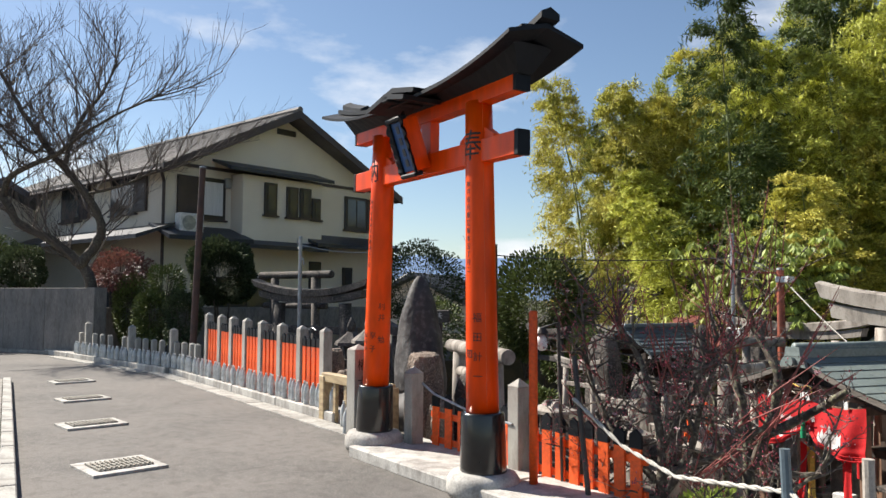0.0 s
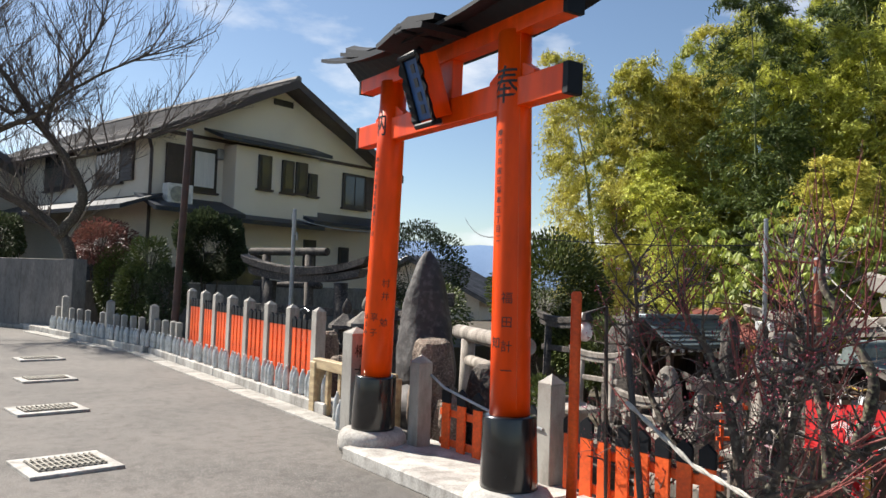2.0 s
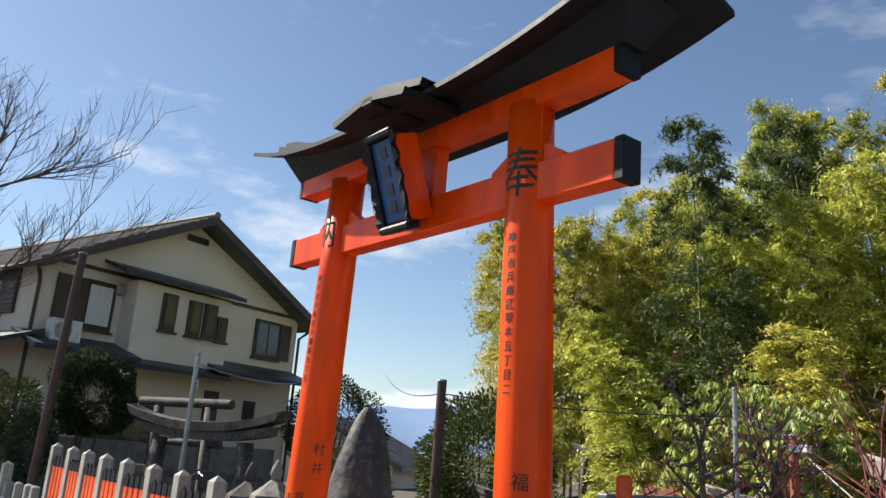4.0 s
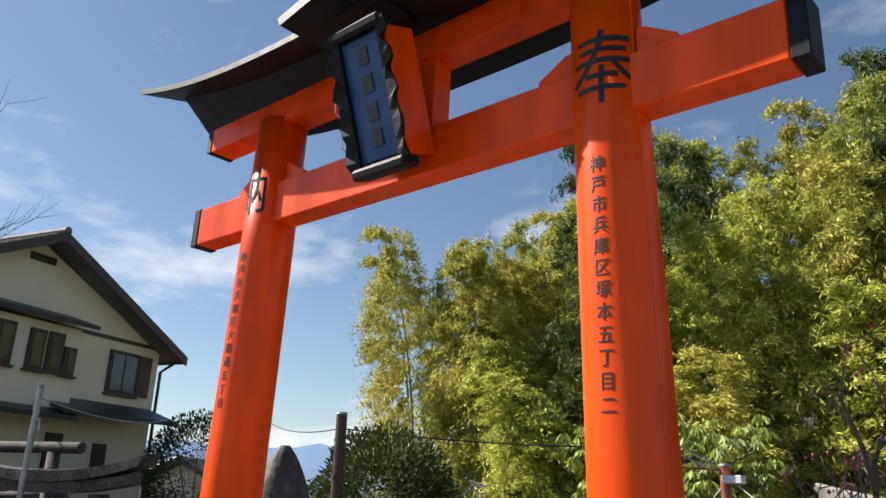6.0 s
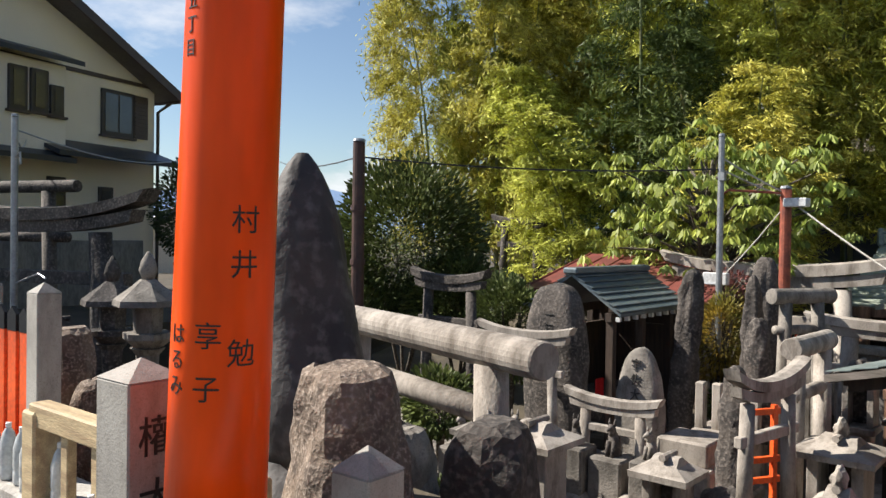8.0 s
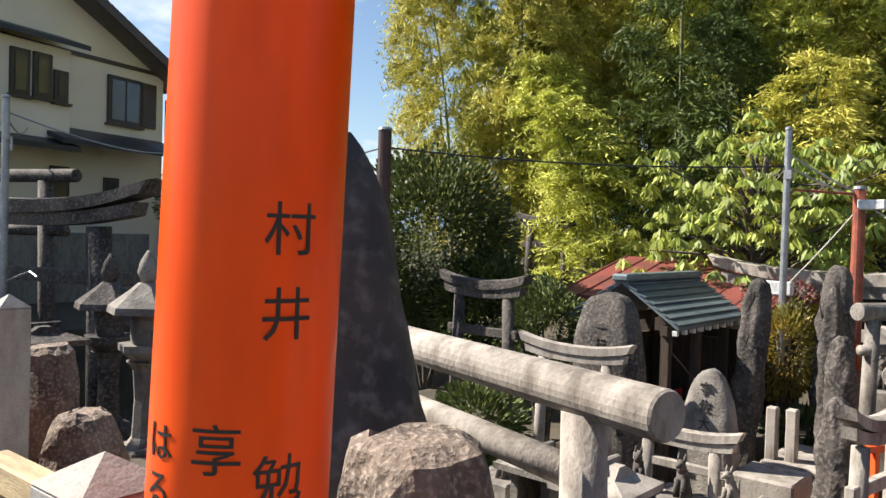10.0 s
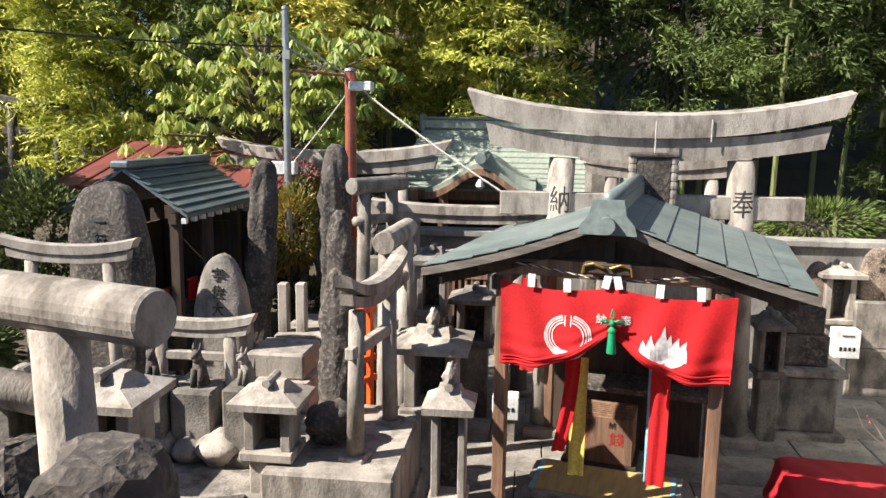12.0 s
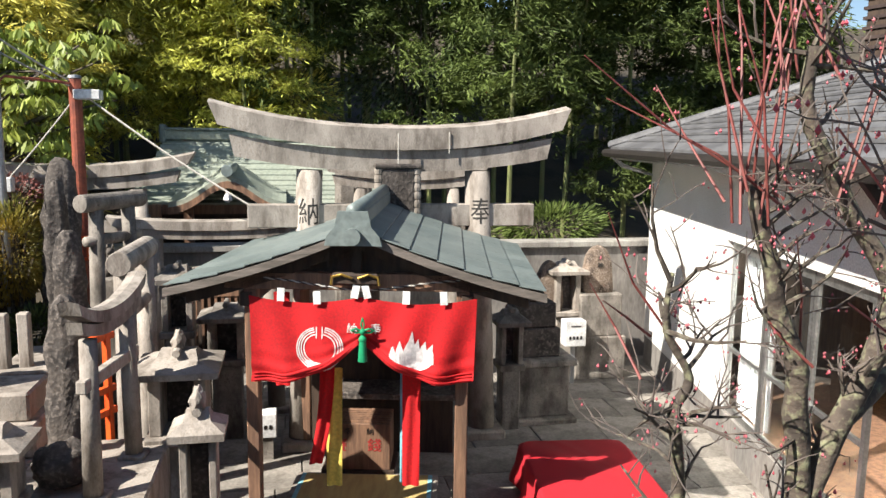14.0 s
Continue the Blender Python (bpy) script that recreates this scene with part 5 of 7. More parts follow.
CX, CZ = -0.32, 1.68
for r_ in (0.115, 0.135, 0.152, 0.166):
    print_band([(CX + r_ * 1.05 * math.sin(a), CZ + 0.02 * 0 + r_ * math.cos(a) * 0.98) for a in (radians(14 + 332 * k / 44) for k in range(45))], 0.009, "crest_ring", "white printed ring crest")
print_band([(CX + (0.138) * math.sin(a), CZ + 0.138 * math.cos(a)) for a in (radians(130 + 100 * k / 24) for k in range(25))], [0.012 + 0.06 * math.sin(math.pi * k / 24) for k in range(25)], "crest_ring")
for dx in (-0.022, 0.022):
    print_band([(CX + dx, CZ + 0.08), (CX + dx, CZ + 0.12), (CX + dx, CZ + 0.165)], 0.008, "crest_bar")
FX, FZ = 0.37, 1.62
for x0, h_, w_ in ((-0.135, 0.09, 0.06), (-0.085, 0.13, 0.07), (-0.03, 0.12, 0.07), (0.0, 0.20, 0.075), (0.04, 0.14, 0.07), (0.09, 0.12, 0.07), (0.14, 0.10, 0.06)):
    print_band([(FX + x0, FZ - 0.05), (FX + x0, FZ + h_ * 0.3), (FX + x0 * 1.02, FZ + h_ * 0.6), (FX + x0 * 1.1 + 0.008, FZ + h_)], [w_, w_ * 0.95, w_ * 0.6, 0.004], "crest_flame", "white printed flame crest")
print_band([(FX + 0.16 * math.sin(a), FZ - 0.01 - 0.06 * math.cos(a)) for a in (radians(-80 + 160 * k / 16) for k in range(17))], [0.02 + 0.05 * math.sin(math.pi * k / 16) for k in range(17)], "crest_flame")
for ch, x in (("納", -0.075), ("奉", 0.10)):
    b = letters(ch, 0.085, 0.002)
    for v in b.verts:
        q = on_cloth(x + v.co.x, 1.83 + v.co.z)
        v.co = Vector((q.x, q.y - 0.002 + v.co.y, q.z))
    part("character", b, WHITE_CLOTH, curt)
# green cord with a tassel
cord = thing("tassel_cord", HALL @ pose(0.06, -0.46, 0.08), "bright green knotted cord with a tassel holding up the curtain", "tassel")
part("cord", tube([(0, 0, 1.93), (0.012, 0, 1.88), (0, 0, 1.84), (-0.012, 0, 1.88), (0, 0, 1.93)], 0.007, 6), GREEN_CORD, cord)
for s in (-1, 1):
    part("loop", tube([(0, 0, 1.83), (s * 0.05, -0.01, 1.85), (s * 0.085, 0, 1.835), (s * 0.05, 0.01, 1.815), (0, 0, 1.825)], 0.009, 6), GREEN_CORD, cord)
part("knot", lathe([(0.01, 1.80), (0.024, 1.815), (0.024, 1.835), (0.01, 1.85)], 10), GREEN_CORD, cord, smooth=True)
part("tassel", lathe([(0.012, 1.80), (0.03, 1.775), (0.031, 1.76), (0.026, 1.755), (0.036, 1.60), (0.034, 1.598)], 14), GREEN_CORD, cord)
# rope with paper streamers
shim = thing("sacred_rope", HALL @ pose(0.04, -0.34, 0.11), "thin twisted rope hung with white folded paper streamers", "rope")
rpts = []
for k in range(61):
    u = -1 + 2 * k / 60
    rpts.append(Vector((u * 0.74, -0.02, 2.145 - 0.055 * math.cos(u * math.pi) * 0.5 - 0.03 * (1 - abs(u)))))
part("strand", tube([p + Vector((0, 0.005 * math.cos(i * 1.6), 0.005 * math.sin(i * 1.6))) for i, p in enumerate(rpts)], 0.0055, 6), ROPE, shim)
part("strand", tube([p - Vector((0, 0.005 * math.cos(i * 1.6), 0.005 * math.sin(i * 1.6))) for i, p in enumerate(rpts)], 0.0055, 6), DARK_FRAME, shim)
for x, z, a in ((-0.60, 2.06, 3), (-0.33, 2.04, -2), (-0.04, 2.09, 12), (0.04, 2.09, -12), (0.34, 2.05, 2), (0.62, 2.05, -4)):
    part("paper_streamer", box(0.055, 0.004, 0.10, (0, 0, -0.055), m=pose(x, -0.06, z, 0, a, 0)), PAPER, shim)


# hanging sashes, offering box, mat and step
def sash(x, y, z0, z1, w, material, label, twist=0.0, drift=0.0):
    t = thing("hanging_sash", HALL @ pose(x - 0.62, y - 5.85, 0), label, "sash", "hanging cloth sashes")
    bb = bmesh.new()
    rows2 = []
    for k in range(13):
        f = k / 12
        a = twist * f
        row2 = []
        for j in range(7):
            u = (j / 6 - 0.5) * w * (1 - 0.1 * f)
            row2.append(bb.verts.new((u * math.cos(a) + drift * f * f, u * math.sin(a) + 0.012 * math.sin(j * 1.6 + f * 3), z1 + (z0 - z1) * f)))
        rows2.append(row2)
    for r0, r1 in zip(rows2, rows2[1:]):
        for j in range(6):
            bb.faces.new((r0[j], r1[j], r1[j + 1], r0[j + 1]))
    part("cloth", bb, material, t, smooth=True)


sash(0.36, 5.72, 0.72, 1.56, 0.12, RED_CLOTH, "red cloth sash hanging inside the hall", 0.3, -0.10)
sash(0.40, 5.80, 0.50, 1.50, 0.14, YELLOW_CLOTH, "yellow cloth sash hanging behind a red one", 0.1, 0.0)
sash(1.03, 5.72, 0.55, 1.56, 0.15, RED_CLOTH, "red cloth sash with dark writing", 0.0, 0.0)
sash(0.965, 5.78, 0.55, 1.50, 0.06, CYAN_CLOTH, "narrow pale blue cloth sash behind a red one", 0.0, 0.0)
sash(-0.42, 7.6, 0.75, 1.75, 0.17, RED_CLOTH, "red cloth sash hanging from a small shrine behind", 0.0, 0.0)
obx = thing("offering_box", HALL @ pose(-0.16, 1.22, 0.15), "worn wooden offering box with red painted characters", "offering box")
part("front", box(0.62, 0.04, 0.46, (0, -0.2, 0.02), 0.006), WOOD_BROWN, obx)
part("back", box(0.62, 0.04, 0.46, (0, 0.2, 0.02), 0.006), WOOD_BROWN, obx)
for s in (-1, 1):
    part("side", box(0.04, 0.36, 0.46, (s * 0.29, 0, 0.02), 0.006), WOOD_BROWN, obx)
for k in range(7):
    part("slat", box(0.58, 0.025, 0.02, (0, -0.15 + k * 0.05, 0.465)), WOOD_BROWN, obx)
part("plinth", box(0.7, 0.5, 0.05, (0, 0, -0.03)), WOOD_DARK, obx)
INK_RED = mat("red_ink", (0.35, 0.02, 0.02), None, 0.7)
write("奉", 0.075, (-0.10, -0.2215, 0.40), obx)
write("納", 0.075, (0.12, -0.2215, 0.40), obx)
write("賽", 0.14, (-0.17, -0.2215, 0.26), obx, INK_RED)
write("錢", 0.14, (0.16, -0.2215, 0.26), obx, INK_RED)
part("altar_screen", box(1.5, 0.06, 1.35, (0.0, 1.85, 0.0)), WOOD_DARK, hall, "dark altar screen at the back of the hall")
part("altar_shelf", box(1.3, 0.5, 0.06, (0.15, 1.6, 0.75), 0.006), STONE_DARK, hall)
part("altar_shelf", box(1.5, 0.3, 0.12, (0.0, 1.62, 1.18), 0.006), WOOD_DARK, hall)
stepm = thing("timber_step", HALL @ pose(-0.06, 0.62, 0), "low grey timber step in front of the offering box", "step")
part("top", box(1.35, 0.75, 0.05, (0, 0, 0.09), 0.006), STONE_LIT, stepm)
for s in (-1, 0, 1):
    part("bearer", box(0.08, 0.7, 0.09, (s * 0.55, 0, 0)), WOOD_DARK, stepm)
mt = thing("straw_mat", HALL @ pose(-0.06, 0.63, 0.141), "yellow woven mat with a pale blue edge on the step", "mat")
part("weave", box(1.20, 0.62, 0.012, (0, 0, 0), 0.003), TATAMI, mt)
part("border", box(0.04, 0.63, 0.014, (-0.60, 0, -0.001)), CYAN_CLOTH, mt)
part("border", box(0.04, 0.63, 0.014, (0.60, 0, -0.001)), CYAN_CLOTH, mt)

# bench under red felt
bn = thing("felt_bench", pose(2.63, 5.70, FLOOR, 0, 0, -6), "low bench draped in plain red felt", "bench")
fb = bmesh.new()
secs = []
for z, ex in ((0.06, 0.055), (0.2, 0.03), (0.395, 0.012), (0.42, 0.0), (0.425, -0.02)):
    ring = []
    for j in range(64):
        a = 2 * math.pi * j / 64
        c, s = math.cos(a), math.sin(a)
        k = 1 / max(abs(c) ** 12 + abs(s) ** 12, 1e-9) ** (1 / 12)
        w = ex * (1 + 0.9 * math.sin(j * 1.35))
        ring.append((c * k * (0.52 + w), s * k * (0.86 + w), z))
    secs.append(ring)
sweep(secs, fb)
part("felt_cover", fb, RED_FELT, bn, smooth=True)
for sx in (-1, 1):
    for sy in (-1, 1):
        part("leg", box(0.06, 0.06, 0.36, (sx * 0.42, sy * 0.74, 0)), WOOD_DARK, bn)

# ---- shrine buildings at the back ----
bs = thing("wayside_shrine", pose(-4.05, 7.5, FLOOR + 0.75), "small open shrine with a blue-grey sheet-metal roof", "shrine")
for s in (-1, 1):
    bb = bmesh.new()
    sweep([[(s * 0.66, y, 1.63), (0, y, 2.08), (0, y, 2.12), (s * 0.66, y, 1.67)] for y in (-0.62, 1.25)], bb)
    sl = part("roof_slope", bb, BLUE_METAL, bs, "blue-grey metal roof slope")
    for k in range(7):
        f0, f1 = k / 7, (k + 1) / 7
        bb = bmesh.new()
        sweep([[(s * 0.68 * (1 - f0), y, 1.665 + 0.45 * f0 + 0.02), (s * 0.68 * (1 - f1), y, 1.665 + 0.45 * f1), (s * 0.68 * (1 - f1), y, 1.665 + 0.45 * f1 + 0.01), (s * 0.68 * (1 - f0), y, 1.665 + 0.45 * f0 + 0.032)] for y in (-0.64, 1.27)], bb)
        part("roof_course", bb, BLUE_METAL, sl)
    for y in (-0.5, 0.25, 1.05):
        part("post", box(0.09, 0.09, 1.66, (s * 0.48, y, 0)), WOOD_DARK, bs)
    part("eave_beam", box(0.08, 1.78, 0.1, (s * 0.48, 0.31, 1.56)), WOOD_DARK, bs)
    for k in range(9):
        part("rafter_end", box(0.05, 0.05, 0.05, (s * 0.60, -0.55 + k * 0.21, 1.57)), WHITE_PLASTIC, bs)
part("ridge", box(0.2, 1.95, 0.08, (0, 0.31, 2.10), 0.02), BLUE_METAL, bs)
part("back_wall", box(0.05, 1.6, 1.4, (-0.46, 0.3, 0)), WOOD_DARK, bs)
part("gable_wall", box(0.9, 0.05, 1.4, (0, 1.08, 0)), WOOD_DARK, bs)
part("altar", box(0.5, 1.3, 0.6, (-0.1, 0.3, 0), 0.02), STONE_DARK, bs)
for y, w_ in ((-0.2, 0.18), (0.5, 0.22)):
    part("red_bib", box(0.03, w_, 0.26, (0.17, y, 0.55), 0.01), RED_CLOTH, bs, "red cloth bib")

rr = thing("shed_roof", pose(-5.0, 10.3, FLOOR), "low shed with a rust-red sheet-metal roof", "shed")
bb = bmesh.new()
sweep([[(-1.4, y, z), (1.7, y, z - 0.02), (1.7, y, z + 0.03), (-1.4, y, z + 0.05)] for y, z in ((-1.1, 2.42), (1.0, 2.96))], bb)
slr = part("roof_sheet", bb, RUST_ROOF, rr)
for k in range(9):
    x = -1.35 + k * 0.37
    part("roof_rib", tube([(x, -1.12, 2.47 - 0.004 * k), (x, 1.0, 3.01 - 0.004 * k)], 0.022, 6), RUST_ROOF, slr)
for x in (-1.2, 1.5):
    for y in (-0.9, 0.8):
        part("post", box(0.1, 0.1, 2.4, (x, y, 0)), WOOD_DARK, rr)
part("wall", box(2.8, 0.06, 2.4, (0.1, 0.85, 0)), WOOD_DARK, rr)

gh = thing("main_hall", pose(-0.15, 12.6, FLOOR), "shrine hall with a pale green copper roof and curved porch gable", "shrine hall")
for y0, z0, y1, z1 in ((-1.15, 2.32, 0.35, 3.28), (1.85, 2.32, 0.35, 3.28)):
    n = 12
    for k in range(n):
        f0, f1 = k / n, (k + 1) / n
        dip = lambda f: -0.09 * math.sin(math.pi * f)
        bb = bmesh.new()
        sweep([[(x, y0 + (y1 - y0) * f0, z0 + (z1 - z0) * f0 + dip(f0)), (x, y0 + (y1 - y0) * f1, z0 + (z1 - z0) * f1 + dip(f1)), (x, y0 + (y1 - y0) * f1, z0 + (z1 - z0) * f1 + dip(f1) + 0.02), (x, y0 + (y1 - y0) * f0, z0 + (z1 - z0) * f0 + dip(f0) + 0.045)] for x in (-2.15 + 0.38 * f0, 2.15 - 0.38 * f0)], bb)
        part("roof_course", bb, COPPER_PALE, gh)
part("ridge", box(3.55, 0.22, 0.16, (0, 0.35, 3.27), 0.02), COPPER_PALE, gh)
part("ridge_cap", box(3.65, 0.28, 0.04, (0, 0.35, 3.43), 0.01), COPPER, gh)
for s in (-1, 1):
    part("ridge_end", box(0.1, 0.3, 0.30, (s * 1.8, 0.35, 3.22), 0.03), COPPER, gh)
# curved porch gable
secs = []
for k in range(17):
    u = -1 + k / 8
    z = 2.30 + 0.42 * math.exp(-(u * 1.7) ** 2) + 0.03 * u * u
    x = -0.65 + u * 0.80
    secs.append([(x, -1.75, z), (x, -0.6, z + 0.12), (x, -0.6, z + 0.20), (x, -1.75, z + 0.07)])
part("porch_roof", sweep(secs), COPPER_PALE, gh)
secs = [[(p[0][0], -1.78, p[0][2] - 0.10), (p[0][0], -1.74, p[0][2] - 0.10), (p[0][0], -1.74, p[0][2]), (p[0][0], -1.78, p[0][2])] for p in secs]
part("porch_verge", sweep(secs), WOOD_BROWN, gh)
part("porch_ridge", box(0.16, 1.2, 0.14, (-0.65, -1.2, 2.80), 0.03), COPPER, gh)
part("porch_ornament", lathe([(0.02, -0.02), (0.075, -0.02), (0.08, 0.02), (0.02, 0.02)], 12), COPPER, gh, at=pose(-0.65, -1.82, 2.86, 90, 0, 0))
part("gable_pendant", lathe([(0.02, 0), (0.07, 0.04), (0.05, 0.1), (0.02, 0.14)], 6, (-0.65, -1.80, 2.42)), WHITE_PLASTIC, gh)
part("wall", box(3.6, 2.4, 2.3, (0, 0.35, 0)), WOOD_DARK, gh)
for x in (-1.7, -1.25, -0.05, 0.6, 1.6):
    part("post", box(0.14, 0.14, 2.35, (x, -1.2, 0), 0.01), WOOD_BROWN, gh)
part("eave_beam", box(4.0, 0.1, 0.14, (0, -1.1, 2.2)), WOOD_BROWN, gh)

# red votive rack, lattice, notice box
rk = thing("red_rack", pose(-2.15, 8.75, FLOOR + 1.95), "small bright orange wooden votive rack", "rack")
part("rail", box(0.32, 0.03, 0.03, (0, 0, 0.24)), VERM_DULL, rk)
part("rail", box(0.32, 0.03, 0.03, (0, 0, 0.0)), VERM_DULL, rk)
for k in range(5):
    part("bar", box(0.025, 0.02, 0.24, (-0.13 + 0.065 * k, 0, 0.0)), VERM_DULL, rk)
for x in (-0.14, 0.14):
    part("post", box(0.04, 0.04, 1.9, (x, 0.02, -1.9)), VERM_DULL, rk)
mr = thing("red_banister", pose(-1.42, 5.75, FLOOR + 0.95, 0, 0, 60), "small bright orange wooden torii leaning among the stones", "votive torii")
for s in (-1, 1):
    part("post", box(0.045, 0.045, 0.9, (s * 0.14, 0, 0)), VERM_DULL, mr)
for z in (0.22, 0.4, 0.82):
    part("rail", box(0.42, 0.04, 0.05, (0, 0, z)), VERM_DULL, mr)
lt = thing("lattice_shrine", pose(-0.78, 8.55, FLOOR), "brown wooden lattice shrine beside the passage", "lattice box")
part("frame", box(0.5, 0.06, 0.1, (0, 0, 0.8)), WOOD_BROWN, lt)
part("frame", box(0.5, 0.06, 0.1, (0, 0, 1.55)), WOOD_BROWN, lt)
for k in range(7):
    part("bar", box(0.03, 0.04, 0.75, (-0.22 + 0.073 * k, 0, 0.82)), WOOD_BROWN, lt)
part("body", box(0.5, 0.4, 1.6, (0, 0.25, 0)), WOOD_DARK, lt)
nb_ = thing("notice_box", pose(3.86, 9.5, FLOOR + 0.55), "white metal donation box with dark writing on a post", "box")
part("case", box(0.30, 0.2, 0.36, (0, 0, 0), 0.01), WHITE_PLASTIC, nb_)
part("slot", box(0.14, 0.01, 0.015, (0, -0.103, 0.28)), DARK_FRAME, nb_)
for k in range(4):
    part("character_bar", box(0.03, 0.008, 0.045, (-0.08 + 0.052 * k, -0.102, 0.10)), INK, nb_)
part("post", box(0.05, 0.05, 0.55, (0, 0, -0.55)), GALV, nb_)
nb2 = thing("notice_box", pose(-0.25, 7.6, FLOOR + 0.25), "small white box with dark writing beneath a red sash", "box")
part("case", box(0.28, 0.2, 0.26, (0, 0, 0), 0.01), WHITE_PLASTIC, nb2)
for k in range(4):
    part("character_bar", box(0.03, 0.008, 0.04, (-0.08 + 0.052 * k, -0.102, 0.10)), INK, nb2)
part("stand", box(0.2, 0.15, 0.25, (0, 0, -0.25)), STONE, nb2)

# ---- poles and wires ----
def pole(x, y, z0, z1, r, material, label, lean=(0, 0), name="utility_pole"):
    t = thing(name, pose(x, y, z0), label, "pole")
    part("shaft", tube([(0, 0, 0), (lean[0], lean[1], z1 - z0)], [r * 1.08, r * 0.92], 14), material, t, smooth=False)
    part("cap", lathe([(r * 0.5, z1 - z0), (r, z1 - z0 + 0.01), (r * 0.9, z1 - z0 + 0.04), (r * 0.3, z1 - z0 + 0.05)], 12, (lean[0], lean[1], 0)), GALV, t)
    return t


pd = pole(-6.55, 5.7, FLOOR, 2.74, 0.085, POLE_BROWN, "dark brown steel pole with a clamp and wires")
for z in (1.7, 2.9, 3.6):
    part("clamp", lathe([(0.1, z), (0.1, z + 0.07)], 12), POLE_BROWN, pd)
rp_ = pole(-2.31, 9.2, FLOOR, 2.2, 0.075, RUST_POLE, "rust-red steel pole carrying a lamp box")
part("lamp_box", box(0.28, 0.18, 0.11, (0.16, -0.1, 3.72), 0.01), WHITE_PLASTIC, rp_, "white lamp box")
part("meter_box", box(0.32, 0.12, 0.16, (-0.75, -0.35, 2.70), 0.01), WHITE_PLASTIC, rp_, "white meter box")
gp = pole(-2.95, 8.67, FLOOR, 2.86, 0.042, GALV, "slim galvanised steel pole")
part("side_arm", tube([(0, 0, 3.85), (0.08, 0.03, 3.93), (0.62, 0.5, 3.90)], 0.016, 8), RUST_POLE, gp)
part("insulator", box(0.08, 0.08, 0.1, (0.03, -0.04, 4.05)), GALV, gp)
lp = pole(-10.35, 0.95, 0.0, 4.3, 0.07, POLE_BROWN, "dark brown slightly leaning pole by the fence", (0.42, 0.0))
gp2 = pole(-9.6, 2.65, FLOOR, 2.95, 0.045, GALV, "slim grey steel pole with side brackets")
part("side_arm", tube([(0, 0, 4.2), (0.18, 0.0, 4.25), (0.2, 0, 4.1)], 0.014, 6), GALV, gp2)
part("side_arm", tube([(0, 0, 2.6), (0.5, 0.1, 2.75), (0.7, 0.1, 2.7)], 0.014, 6), GALV, gp2)


def wire(points, r, label, material=DARK_FRAME):
    t = thing("wire", pose(0, 0, 0), label, "wire", "overhead wires")
    pts2 = []
    for a, c in zip(points, points[1:]):
        a, c = Vector(a), Vector(c)
        sag = (c - a).length * 0.018
        for k in range(10):
            f = k / 10
            pts2.append(a.lerp(c, f) - Vector((0, 0, sag * 4 * f * (1 - f))))
    pts2.append(Vector(points[-1]))
    part("strand", tube(pts2, r, 5, cap=False), material, t)


wire(((-20, 14, 4.2), (-6.55, 5.7, 2.55), (-2.95, 8.67, 2.45)), 0.011, "thin dark wire running between the poles")
wire(((-2.95, 8.67, 2.45), (-2.31, 9.2, 2.1), (-0.2, 8.2, 0.75)), 0.011, "pale wire slung from the lamp pole", ROPE)
wire(((-2.95, 8.67, 2.6), (-2.31, 9.2, 2.15)), 0.012, "pale cable between two poles", ROPE)
wire(((-2.31, 9.2, 2.0), (-3.0, 8.9, 1.05)), 0.009, "pale loop of cable on the lamp pole", ROPE)
wire(((-9.6, 2.65, 2.75), (-19.5, 6.5, 3.8)), 0.012, "thin grey wire from the slim pole to the house", GALV)
wire(((-9.6, 2.65, 2.8), (-21.5, 12.0, 3.9)), 0.012, "thin grey wire from the slim pole to the house", GALV)

# bulb lantern beside the orange pole
bl = thing("bulb_lamp", pose(1.30, 0.37, 0.20), "white globe bulb under a dark cap on a thin arm", "lamp")
part("globe", lathe([(0.015, 0.95), (0.045, 0.97), (0.055, 1.01), (0.045, 1.05), (0.025, 1.09)], 16), WHITE_PLASTIC, bl, smooth=True)
part("cap", lathe([(0.05, 1.09), (0.06, 1.1), (0.03, 1.15)], 12), DARK_FRAME, bl)
part("arm", tube([(0, 0, 1.14), (0.1, 0.1, 1.2), (0.12, 0.12, -0.15)], 0.015, 6), DARK_FRAME, bl)
sign = thing("name_plaque", pose(-6.9, 4.6, FLOOR + 2.9, 0, 0, 40), "small dark plaque with a pale carved character", "plaque")
part("panel", box(0.42, 0.06, 0.26, (0, 0, 0), 0.02), STONE_DARK, sign)
write("天", 0.14, (0, -0.034, 0.13), sign, WHITE_CLOTH)
part("post", box(0.08, 0.06, 2.9, (0, 0.02, -2.9)), STONE_DARK, sign)


# ---- the house beyond the bend ----
HA = Vector((-18.19, 2.37))
HD = Vector((-0.2388, 0.9711)).normalized()
house = thing("house", pose(HA.x, HA.y, -0.35, 0, 0, math.degrees(math.atan2(HD.y, HD.x))), "two-storey cream rendered house with a brown-grey gabled roof", "house")
